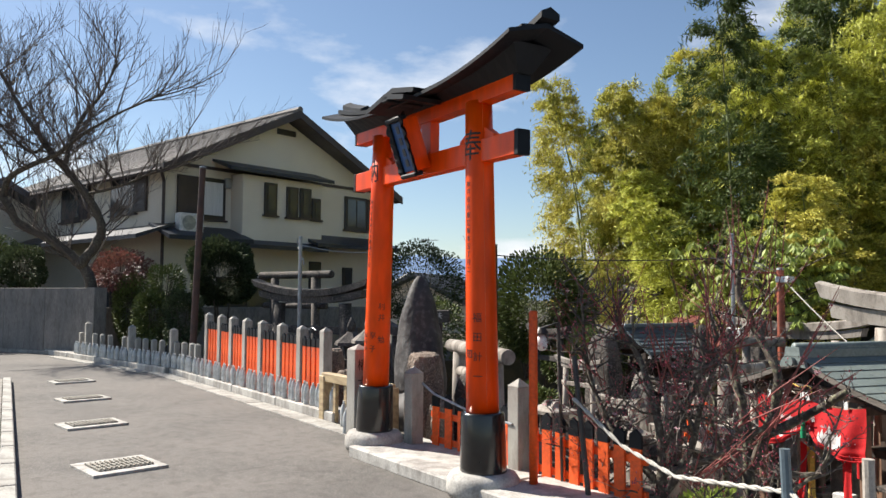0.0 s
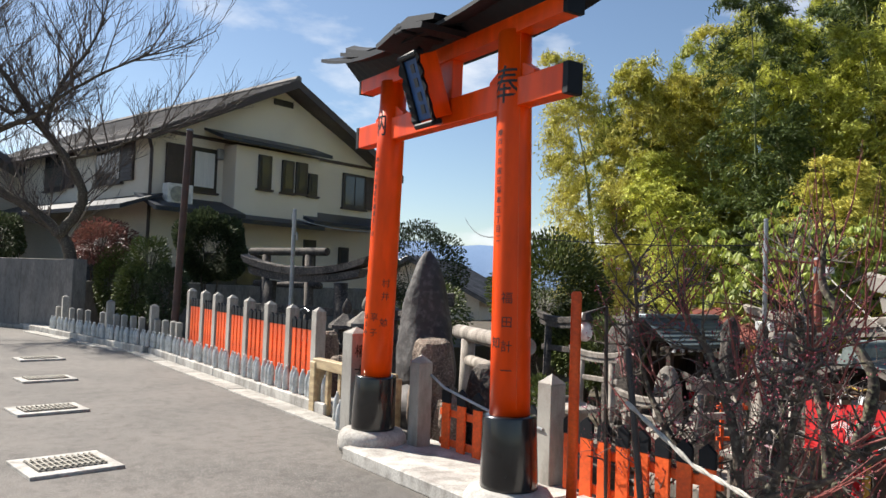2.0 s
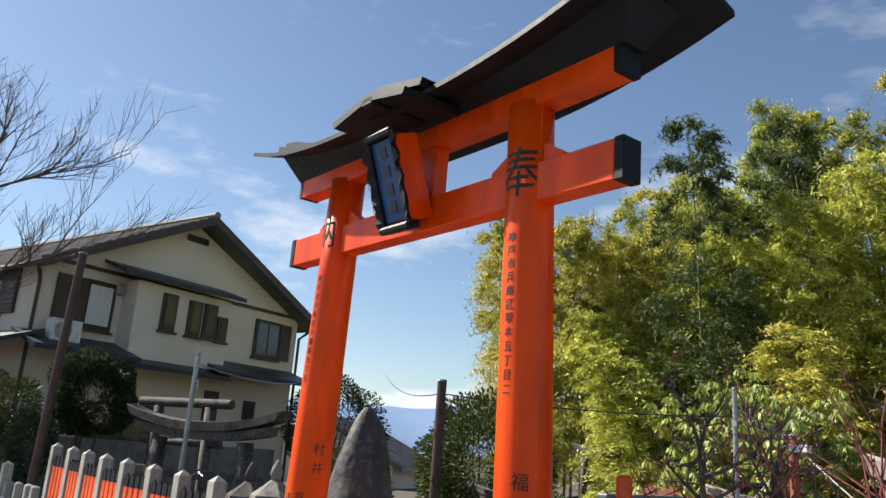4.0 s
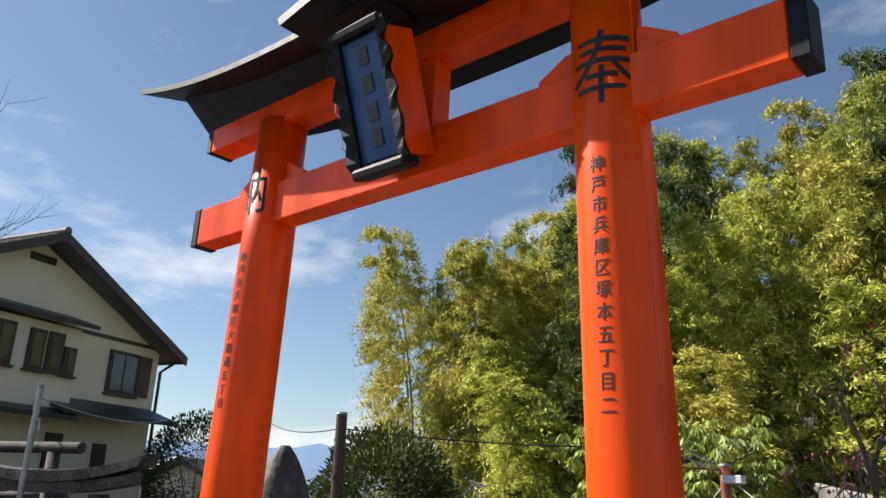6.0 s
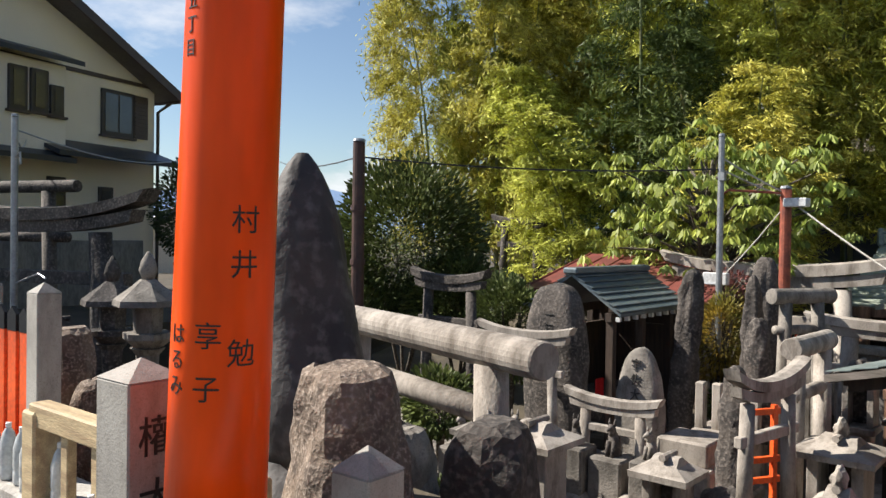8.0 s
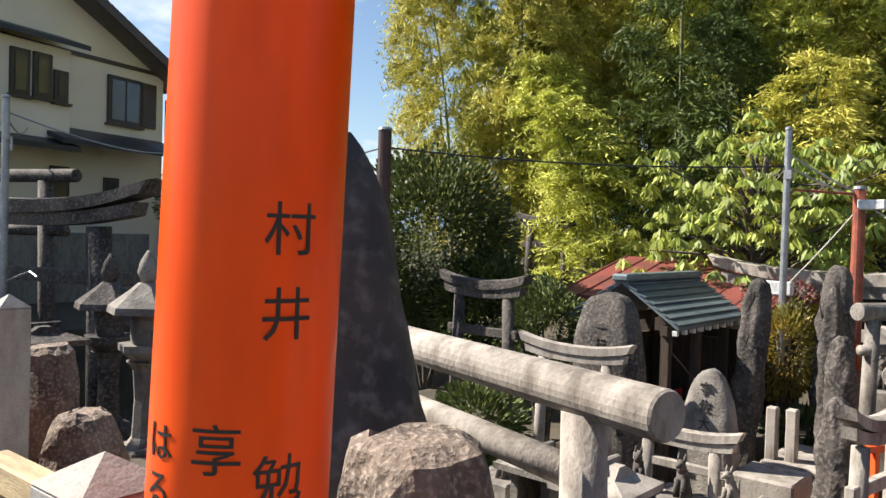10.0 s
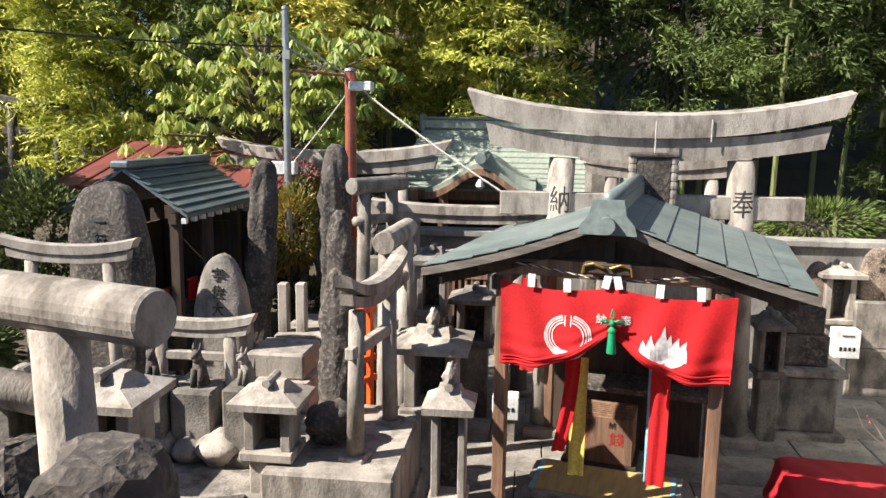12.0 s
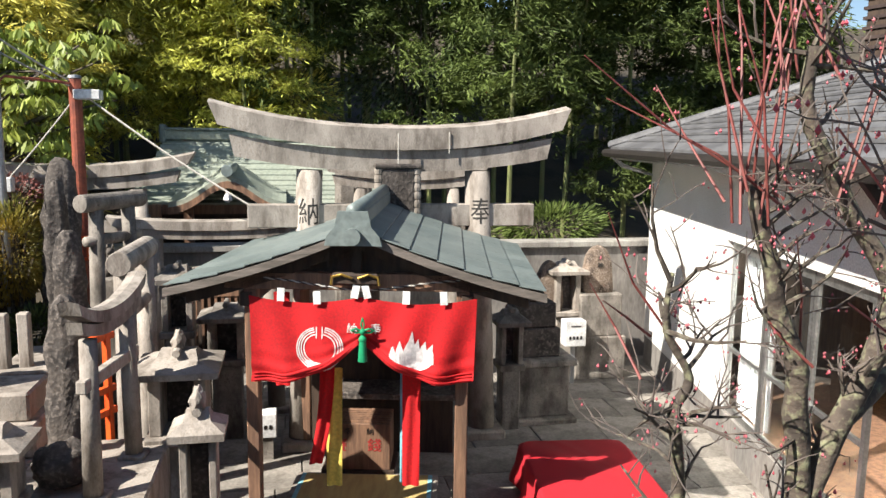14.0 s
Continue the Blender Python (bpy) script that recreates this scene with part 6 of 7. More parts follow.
# local frame: x along the gable wall, y away to the house's depth (positive y is the far left side), z up
HW, HE, HR, HDEP = 9.35, 6.02, 8.30, 13.0
AX = 4.6
b = bmesh.new()
sweep([[(0, y, 0), (HW, y, 0), (HW, y, HE), (AX, y, HR - 0.1), (0, y, HE)] for y in (0.0, HDEP)], b)
part("wall", b, PLASTER, house)
for x0, z0, x1, z1 in ((-0.50, HE - 0.28, AX, HR), (HW + 0.42, HE - 0.28, AX, HR)):
    b = bmesh.new()
    sweep([[(x0, y, z0), (x1, y, z1), (x1, y, z1 + 0.16), (x0, y, z0 + 0.16)] for y in (-0.75, HDEP + 0.6)], b)
    slope = part("roof_slope", b, HOUSE_ROOF, house, "brown-grey roof slope")
    # courses of roofing
    n = 16
    for k in range(n):
        a, c = k / n, (k + 1) / n
        p0 = Vector((x0 + (x1 - x0) * a, 0, z0 + (z1 - z0) * a + 0.165))
        p1 = Vector((x0 + (x1 - x0) * c, 0, z0 + (z1 - z0) * c + 0.165))
        b2 = bmesh.new()
        sweep([[(p0.x, y, p0.z), (p1.x, y, p1.z - 0.0), (p1.x, y, p1.z + 0.012), (p0.x, y, p0.z + 0.045)] for y in (-0.76, HDEP + 0.6)], b2)
        part("roof_course", b2, HOUSE_ROOF, slope)
    b = bmesh.new()
    sweep([[(x0, y, z0 - 0.10), (x1, y, z1 - 0.10), (x1, y, z1 + 0.17), (x0, y, z0 + 0.17)] for y in (-0.81, -0.755)], b)
    part("verge_board", b, SHUTTER, house, "dark brown verge board")
    part("gutter", tube([(x0, -0.7, z0 + 0.02), (x0, HDEP + 0.5, z0 + 0.02)], 0.07, 8), SHUTTER, house)
part("ridge", tube([(AX, -0.8, HR + 0.2), (AX, HDEP + 0.6, HR + 0.2)], 0.12, 8), HOUSE_ROOF, house)
part("attic_vent", box(0.8, 0.05, 0.2, (AX, -0.03, HR - 0.62)), DARK_FRAME, house)
part("belt_course", box(HW * 0.96, 0.06, 0.10, (HW * 0.5, -0.03, 6.06)), SHUTTER, house)
# projecting bay with its own roof
part("bay", box(3.35, 0.7, 2.25, (4.05, -0.35, 3.72), 0.02), PLASTER, house)
b = bmesh.new()
sweep([[(x, -1.10, 5.98), (x, 0.0, 6.36), (x, 0.0, 6.44), (x, -1.10, 6.10)] for x in (1.65, 5.95)], b)
part("bay_roof", b, NAVY_ROOF, house, "navy metal bay roof")
# skirt roof between the storeys
for x0, x1, z in ((-0.5, 2.45, 3.68), (2.3, 5.6, 3.54), (5.1, HW - 0.1, 3.72)):
    b = bmesh.new()
    sweep([[(x, -1.25, z - 0.05), (x, 0.0, z + 0.42), (x, 0.0, z + 0.5), (x, -1.25, z + 0.08)] for x in (x0, x1)], b)
    part("skirt_roof", b, NAVY_ROOF, house, "navy metal skirt roof")
b = bmesh.new()
sweep([[(-1.25, y, 3.62), (0.0, y, 4.10), (0.0, y, 4.18), (-1.25, y, 3.75)] for y in (-0.7, HDEP)], b)
part("skirt_roof", b, NAVY_ROOF, house, "navy metal skirt roof")


def house_window(x, z, w, h, y=0.0, shutter=0, mull=1, side=False, pale=False):
    m = pose(0, x, 0, 0, 0, -90) if side else pose(x, y, 0)
    win = part("window", box(w + 0.14, 0.1, h + 0.14, (0, -0.02, z - 0.07), 0.01), DARK_FRAME, house, "dark framed window", at=m)
    for k in range(mull + 1):
        cw = w / (mull + 1)
        part("pane", box(cw - 0.06, 0.02, h - 0.08, (-w / 2 + (k + 0.5) * cw, -0.075, z + 0.04)), DARK_GLASS, win)
        if pale and k == mull:
            part("blind", box(cw - 0.1, 0.01, h - 0.14, (-w / 2 + (k + 0.5) * cw, -0.089, z + 0.07)), CURTAIN, win, "pale blind behind the pane")
    part("sill", box(w + 0.26, 0.16, 0.06, (0, -0.05, z - 0.13)), SHUTTER, win)
    if shutter:
        sh = part("shutter", box(shutter, 0.08, h + 0.1, (w / 2 + 0.07 + shutter / 2, -0.05, z - 0.05), 0.01), SHUTTER, win, "brown shutter box")
        for k in range(9):
            part("louvre", box(shutter - 0.06, 0.03, 0.05, (w / 2 + 0.07 + shutter / 2, -0.1, z + 0.06 + k * (h - 0.1) / 9)), SHUTTER, sh)
    if pale:
        part("shutter", box(w * 1.1, 0.09, h + 0.1, (-w * 1.09, -0.06, z - 0.05), 0.01), SHUTTER, win, "brown shutter box")


house_window(1.68, 4.50, 0.78, 1.22, mull=0, pale=True)
for x, z, w, h in ((3.45, 4.75, 0.36, 0.95), (4.36, 4.74, 0.34, 0.92), (4.93, 4.77, 0.34, 0.90), (5.42, 4.74, 0.24, 0.62)):
    house_window(x, z, w, h, y=-0.71, mull=0)
house_window(7.95, 4.58, 0.98, 1.14, mull=1, shutter=0.52)
house_window(7.56, 2.36, 0.34, 0.62, mull=0)
house_window(5.98, 1.3, 0.40, 1.85, mull=0)
house_window(3.0, 0.6, 2.1, 1.9, mull=1)
for y, w, h, z in ((2.6, 1.6, 1.25, 4.7), (6.6, 1.5, 1.25, 4.7), (3.2, 1.8, 1.6, 1.0)):
    house_window(y, z, w, h, mull=1, side=True, shutter=0.7)
part("wall_lamp", box(0.22, 0.16, 0.34, (2.2, -0.09, 5.50), 0.03), GALV, house)
part("down_pipe", tube([(-0.06, -0.06, 0.2), (-0.06, -0.06, 5.5), (-0.4, -0.5, 5.75)], 0.05, 8), SHUTTER, house)
part("down_pipe", tube([(HW + 0.05, -0.1, 0.2), (HW + 0.05, -0.1, 5.4), (HW + 0.35, -0.3, 5.7)], 0.05, 8), SHUTTER, house)
ac = thing("air_conditioner", house.matrix_basis @ pose(0.55, -0.55, 3.86), "white outdoor air conditioner unit on the skirt roof", "air conditioner")
part("casing", box(0.82, 0.32, 0.58, (0, 0, 0.06), 0.02), WHITE_PLASTIC, ac)
part("fan_grille", lathe([(0.02, 0), (0.23, 0.0), (0.23, 0.012), (0.02, 0.012)], 20, (0, 0, 0)), GALV, ac, at=pose(-0.1, -0.165, 0.34, 90, 0, 0))
for x in (-0.3, 0.3):
    part("foot", box(0.06, 0.36, 0.06, (x, 0, 0)), GALV, ac)

# neighbour behind the bare tree and tiled roof in the gap
nb = thing("house", pose(-27, -1.5, -0.3, 0, 0, 120), "low cream house with a grey tiled roof behind the bare tree", "house")
b = bmesh.new()
sweep([[(-5, y, 0), (5, y, 0), (5, y, 3.9), (0, y, 5.9), (-5, y, 3.9)] for y in (0, 8)], b)
part("wall", b, PLASTER, nb)
for s in (-1, 1):
    b = bmesh.new()
    sweep([[(s * 5.7, y, 3.55), (0, y, 6.0), (0, y, 6.2), (s * 5.7, y, 3.75)] for y in (-0.6, 8.6)], b)
    sl = part("roof_slope", b, TILE, nb, "grey tiled roof slope")
    for k in range(22):
        y = -0.5 + k * 9.0 / 21
        part("tile_row", tube([(s * 5.7, y, 3.78), (0, y, 6.23)], 0.07, 6), TILE, sl)
gap = thing("house", pose(-30.5, 19.5, -3.6, 0, 0, 35), "small house with a grey ribbed tile roof seen beyond the yard", "house")
b = bmesh.new()
sweep([[(-4, y, 0), (4, y, 0), (4, y, 4.3), (0, y, 6.2), (-4, y, 4.3)] for y in (0, 7)], b)
part("wall", b, PLASTER, gap)
for s in (-1, 1):
    b = bmesh.new()
    sweep([[(s * 4.6, y, 4.05), (0, y, 6.3), (0, y, 6.5), (s * 4.6, y, 4.25)] for y in (-0.5, 7.5)], b)
    sl = part("roof_slope", b, TILE, gap, "grey tiled roof slope")
    for k in range(22):
        y = -0.4 + k * 7.8 / 21
        part("tile_row", tube([(s * 4.6, y, 4.28), (0, y, 6.53)], 0.08, 6), TILE, sl)
ant = thing("tv_aerial", pose(-30.5, 20.5, 2.7, 0, 0, 35), "thin television aerial on the tiled roof", "aerial")
part("mast", tube([(0, 0, 0), (0, 0, 2.3)], 0.025, 6), GALV, ant)
part("boom", tube([(-0.6, 0, 2.15), (0.6, 0, 2.15)], 0.018, 6), GALV, ant)
for k in range(6):
    part("element", tube([(-0.5 + 0.2 * k, -0.35, 2.16), (-0.5 + 0.2 * k, 0.35, 2.16)], 0.012, 5), GALV, ant)

# ---- the white building on the yard's right ----
wbm = pose(5.35, 10.39, FLOOR, 0, 0, 168.5)
wb = thing("annex_building", wbm, "white rendered hall with glazed sliding doors", "building")
# local: x to the hall's inside when negative..., y runs from the far corner towards the lane
def wbox(name, x0, x1, y0, y1, z0, z1, material, parent=None, label="", bevel=0.0):
    return part(name, box(x1 - x0, y1 - y0, z1 - z0, ((x0 + x1) / 2, (y0 + y1) / 2, z0), bevel), material, parent or wb, label)


wbox("plinth_wall", -0.16, -0.005, 0.0, 6.8, 0.0, 0.42, CONC_WALL)
wbox("wall", -0.14, 0.0, 0.0, 3.22, 0.42, 3.27, PLASTER_WHITE)
wbox("wall", -0.14, 0.0, 3.22, 6.8, 2.30, 3.27, PLASTER_WHITE)
wbox("end_wall", -6.0, -0.14, 0.0, 0.14, 0.0, 3.27, PLASTER_WHITE)
wbox("near_wall", -6.0, -0.14, 6.66, 6.8, 0.0, 3.27, PLASTER_WHITE)
wbox("back_wall", -6.1, -6.0, 0.0, 6.8, 0.0, 3.27, PLASTER_WHITE)
wbox("inner_floor", -6.0, -0.16, 0.14, 6.66, 0.0, 0.40, WOOD_BROWN)
wbox("inner_wall", -2.3, -2.2, 0.14, 6.66, 0.40, 3.2, WOOD_BROWN)
for k in range(3):
    y0 = 3.28 + k * 0.94
    dr = wbox("sliding_door", -0.09, -0.05, y0, y0 + 0.05, 0.42, 2.28, ALU, label="aluminium framed glass sliding door")
    for a in ((-0.09, -0.05, y0 + 0.87, y0 + 0.92, 0.42, 2.28), (-0.09, -0.05, y0 + 0.05, y0 + 0.87, 0.42, 0.50), (-0.09, -0.05, y0 + 0.05, y0 + 0.87, 2.2, 2.28), (-0.09, -0.05, y0 + 0.05, y0 + 0.87, 1.1, 1.14)):
        part("door_rail", box(a[1] - a[0], a[3] - a[2], a[5] - a[4], ((a[0] + a[1]) / 2, (a[2] + a[3]) / 2, a[4])), ALU, dr)
    g = part("pane", box(0.006, 0.82, 1.7, (-0.07, y0 + 0.46, 0.5)), GLASS, dr)
    g.visible_shadow = False
    if k == 0:
        secs = [[(-0.2 + 0.03 * math.sin(j * 1.9), y0 + 0.05 + j * 0.0185, z) for j in range(44)] for z in (0.45, 2.25)]
        cb = bmesh.new()
        r0, r1 = [[cb.verts.new(p) for p in s] for s in secs]
        for j in range(43):
            cb.faces.new((r0[j], r0[j + 1], r1[j + 1], r1[j]))
        part("net_curtain", cb, CURTAIN, wb, "white pleated net curtain", smooth=True)
# hipped roof with ribs
rf_ = thing("annex_roof", wbm @ pose(-0.15, 0.0, 0.24), "grey ribbed metal roof with a dark gutter on the white hall", "roof", kind="structure")
b = bmesh.new()
vs = [b.verts.new(p) for p in ((0.72, -0.35, 3.02), (0.72, 7.3, 3.02), (-2.8, 7.3, 4.35), (-2.8, 2.8, 4.35), (-6.6, -0.35, 3.02), (-6.6, 7.3, 3.02))]
for q in ((0, 1, 2, 3), (0, 3, 4), (3, 2, 5, 4)):
    b.faces.new([vs[i] for i in q])
low = {v: b.verts.new(v.co - Vector((0, 0, 0.12))) for v in vs}
b.faces.new([low[vs[i]] for i in (1, 0, 4, 5)])
for i, j in ((0, 1), (1, 2), (2, 5), (5, 4), (4, 0)):
    b.faces.new((vs[j], vs[i], low[vs[i]], low[vs[j]]))
part("roof_sheet", b, TILE, rf_)
n = 16
for k in range(1, n):
    f = k / n
    x, z = 0.72 + (-2.8 - 0.72) * f, 3.02 + 1.33 * f
    part("roof_course", tube([(x, -0.35 + 3.15 * f, z + 0.012), (x, 7.3, z + 0.012)], 0.022, 5), TILE, rf_)
    y = -0.35 + 3.15 * f
    part("roof_course", tube([(x, y, z + 0.012), (-6.6 + 3.8 * f, y, z + 0.012)], 0.022, 5), TILE, rf_)
part("hip_ridge", tube([(0.72, -0.35, 3.04), (-2.8, 2.8, 4.39), (-2.8, 7.3, 4.39)], 0.07, 8), TILE, rf_)
part("gutter", tube([(0.78, -0.40, 2.93), (0.78, 7.35, 2.93)], 0.06, 8), DARK_FRAME, rf_)
part("gutter", tube([(0.78, -0.40, 2.93), (-6.6, -0.40, 2.93)], 0.06, 8), DARK_FRAME, rf_)
part("soffit", box(0.70, 7.6, 0.03, (0.36, 3.45, 2.84)), PLASTER_WHITE, rf_)
part("down_pipe", tube([(0.76, 0.0, 2.9), (0.6, 0.0, 2.75), (0.1, 0.02, 2.6), (0.06, 0.02, 0.1)], 0.035, 8), GALV, rf_)
part("down_pipe", tube([(0.76, 7.0, 2.9), (0.6, 7.0, 2.7), (0.3, 7.0, 2.55)], 0.05, 8), DARK_FRAME, rf_)
dk = thing("louvred_tower", pose(10.1, 9.6, 2.3, 0, 0, 11), "dark louvred upper wall rising above the grey roof", "tower")
part("body", box(2.2, 2.2, 2.6, (0, 0, 0), 0.02), WOOD_DARK, dk)
for k in range(14):
    part("louvre", box(2.26, 2.26, 0.05, (0, 0, 0.45 + k * 0.15)), SHUTTER, dk)
part("sill", box(2.5, 2.5, 0.12, (0, 0, 0.25), 0.02), GALV, dk)


# ---- plants ----
def leaf_cloud(name, centres, normals, length, width, material, parent, droop=0.4, seed=0, label="", spread=0.6):
    """Small pointed leaves, each a folded blade, at the given centres."""
    rng = np.random.default_rng(seed)
    c = np.asarray(centres, float)
    nrm = np.asarray(normals, float)
    n = len(c)
    d = nrm + spread * rng.normal(size=(n, 3))
    d[:, 2] -= droop
    d /= np.linalg.norm(d, axis=1)[:, None] + 1e-9
    side = np.cross(d, rng.normal(size=(n, 3)))
    side /= np.linalg.norm(side, axis=1)[:, None] + 1e-9
    ln = length * rng.uniform(0.65, 1.25, n)[:, None]
    wd = width * rng.uniform(0.7, 1.2, n)[:, None]
    up = np.cross(side, d) * wd * 0.25
    a, b_, e, f = c - d * ln * 0.5, c + side * wd * 0.5 + up, c + d * ln * 0.5, c - side * wd * 0.5 + up
    v = np.stack([a, b_, e, f], 1).reshape(-1, 3)
    me = bpy.data.meshes.new(name)
    me.vertices.add(4 * n)
    me.vertices.foreach_set("co", v.ravel())
    me.loops.add(4 * n)
    me.loops.foreach_set("vertex_index", np.arange(4 * n))
    me.polygons.add(n)
    me.polygons.foreach_set("loop_start", np.arange(n) * 4)
    me.materials.append(material)
    me.update(calc_edges=True)
    ob = new(name, me)
    if parent is not None:
        ob.parent = parent
    if label:
        ob["label"] = label
    return ob


def bamboo(h, seed, material, leaves, low=0.2):
    """An arching bamboo: jointed culm and drooping plumes of narrow leaves."""
    rng = np.random.default_rng(seed)
    t = thing("bamboo", pose(0, 60, 0), "tall arching bamboo with dense yellow-green plumes of leaves", "bamboo", "bamboo grove")
    lean = rng.uniform(0.7, 1.5)
    ang = rng.uniform(-0.4, 0.4) - math.pi / 2

    def culm(f):
        k = lean * f ** 2.6
        return np.array([math.cos(ang) * k, math.sin(ang) * k, h * (f - 0.06 * f ** 4)])

    pts = [culm(k / 14) for k in range(15)]
    part("culm", tube(pts, [0.055 * (1 - 0.85 * k / 14) for k in range(15)], 7), CULM, t)
    cs, ns = [], []
    nb = 120
    per = leaves // nb
    for i in range(nb):
        # one drooping plume on each branch, thick above and hollow below
        f = low + (1 - low) * (i + rng.uniform(0, 1)) / nb
        base = culm(f)
        a = rng.uniform(0, 2 * math.pi)
        ln = (0.25 + 1.05 * math.sin(math.pi * min(1, 0.10 + 0.86 * f)) ** 0.8) * rng.uniform(0.55, 1.15)
        out = np.array([math.cos(a), math.sin(a), 0.0])
        mid = base + out * ln * 0.85 + np.array([0, 0, 0.10 * ln])
        size = rng.uniform(0.18, 0.40) * (1.05 - 0.4 * f ** 3)
        u = rng.normal(size=(per, 3))
        u /= np.linalg.norm(u, axis=1)[:, None]
        u[:, 2] = np.where(u[:, 2] < -0.25, -u[:, 2], u[:, 2])
        r = size * np.abs(0.72 + 0.38 * rng.normal(size=per))
        side = np.array([-out[1], out[0], 0.0])
        loc = u * r[:, None]
        p = mid + loc[:, :1] * out * 1.25 + loc[:, 1:2] * side * 0.85 + loc[:, 2:] * np.array([0, 0, 1.15])
        p[:, 2] -= 0.75 * (np.maximum(0, loc[:, 0]) / size) ** 2 * size
        cs.append(p)
        ns.append(u * 0.9 + out * 0.4)
    leaf_cloud("foliage", np.concatenate(cs), np.concatenate(ns), 0.19, 0.034, material, t, 1.1, seed, spread=0.7)
    return t


kinds_b = [bamboo(10.0, 1, LEAF_BAMBOO, 13500), bamboo(9.0, 2, LEAF_BAMBOO_Y, 13500), bamboo(10.5, 3, LEAF_BAMBOO_SHADE, 13500), bamboo(8.6, 4, LEAF_BAMBOO, 13500), bamboo(9.4, 5, LEAF_BAMBOO_Y, 13500), bamboo(10.0, 6, LEAF_BAMBOO_SHADE, 13500, 0.42)]
random.seed(21)
spots = []
for x in np.arange(-12.5, -8.0, 1.0):
    spots.append((x, 14.2 + random.uniform(-0.5, 0.6), random.uniform(0.62, 0.8)))
for x in np.arange(-7.6, 10.0, 1.15):
    near = 14.9 if -3.4 < x < 3.0 else 13.2
    spots.append((x, near + random.uniform(-0.3, 0.6), random.uniform(0.58, 0.78)))
for x in np.arange(-13.6, 11.5, 1.05):
    spots.append((x, 15.6 + random.uniform(-0.6, 0.6), random.uniform(0.80, 1.0)))
for x in np.arange(-13.0, 12.5, 1.05):
    spots.append((x, 17.8 + random.uniform(-0.7, 0.7), random.uniform(0.95, 1.15)))
for x in np.arange(-11.0, 13.0, 1.4):
    spots.append((x, 20.4 + random.uniform(-0.7, 0.7), random.uniform(1.05, 1.25)))
used = [0] * 6
for x, y, s in spots:
    # kinds 2 and 5 paint the shaded stretches, yellow kinds the sunlit ones
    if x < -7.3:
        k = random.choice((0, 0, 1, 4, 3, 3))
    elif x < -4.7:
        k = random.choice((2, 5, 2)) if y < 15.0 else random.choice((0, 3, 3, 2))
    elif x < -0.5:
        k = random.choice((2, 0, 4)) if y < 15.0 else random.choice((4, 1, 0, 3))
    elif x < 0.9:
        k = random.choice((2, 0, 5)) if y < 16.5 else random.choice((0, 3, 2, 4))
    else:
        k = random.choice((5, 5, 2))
    m = pose(float(x), float(y), ground_height(float(x), float(y)) - 0.1, 0, 0, random.uniform(-50, 50))
    sc = Matrix.Diagonal((1.05, 1.05, s, 1))
    if not used[k]:
        ob = kinds_b[k]
        ob.scale = (1.05, 1.05, s)
        ob.matrix_basis = m @ sc
        used[k] = 1
    else:
        kinds_b[k].scale = (1.05, 1.05, s)
        keep = kinds_b[k].matrix_basis.copy()
        copy_thing(kinds_b[k], m)
        kinds_b[k].matrix_basis = keep


def lumps(centre, radii, n, seed, k=9, shell=0.55):
    """Leaf centres and outward directions over an uneven crown."""
    rng = np.random.default_rng(seed)
    u = rng.normal(size=(n, 3))
    u /= np.linalg.norm(u, axis=1)[:, None]
    dirs = rng.normal(size=(k, 3))
    dirs /= np.linalg.norm(dirs, axis=1)[:, None]
    bulge = 0.78 + 0.32 * np.max(np.clip(u @ dirs.T, 0, 1) ** 6, axis=1)
    r = bulge * (shell + (1 - shell) * rng.uniform(0, 1, n) ** 0.5)
    return np.asarray(centre) + u * r[:, None] * np.asarray(radii), u


def shrub(x, y, z0, rx, ry, rz, n, material, label, leaf=(0.09, 0.035), seed=0, droop=0.2, category="shrub", name="shrub", shell=0.5, spread=1.4, k=9, stem=0.5):
    t = thing(name, pose(x, y, z0), label, category)
    b = bmesh.new()
    rng = random.Random(seed)
    for i in range(6):
        a = rng.uniform(0, 6.28)
        tube([(0.05 * math.cos(a), 0.05 * math.sin(a), 0), (0.3 * rx * math.cos(a), 0.3 * ry * math.sin(a), stem + rz * 0.5), (0.7 * rx * math.cos(a), 0.7 * ry * math.sin(a), stem + rz * 1.3)], [0.03, 0.022, 0.008], 6, b)
    part("stem", b, BARK, t)
    c, nn = lumps((0, 0, stem + rz * 0.9), (rx, ry, rz), n, seed, k, shell)
    leaf_cloud("foliage", c, nn, leaf[0], leaf[1], material, t, droop, seed, spread=spread)
    return t


G = FLOOR
shrub(-8.1, 8.2, G + 0.9, 1.5, 1.3, 1.55, 16000, LEAF_DARK, "glossy dark evergreen shrub behind the brown pole", (0.105, 0.052), 31, stem=0.7)
shrub(-6.9, 8.2, G + 0.9, 1.0, 0.9, 0.85, 9000, LEAF_DARK, "dark evergreen shrub under the bamboo", (0.10, 0.05), 32, stem=0.5)
shrub(-5.05, 7.0, G + 0.7, 0.75, 0.7, 0.75, 6500, LEAF_DARK, "glossy leafy camellia shrub beside a small shrine", (0.07, 0.035), 33, stem=0.75)
shrub(-4.75, 5.3, G + 0.7, 0.6, 0.5, 0.45, 2200, LEAF_DARK, "low leafy plants between the grave stones", (0.09, 0.045), 34, stem=0.3)
shrub(-2.85, 8.55, G + 0.9, 0.46, 0.42, 0.66, 4200, LEAF_GOLD, "gold and green fine-leaved bush between two stelae", (0.07, 0.022), 35, stem=0.55)
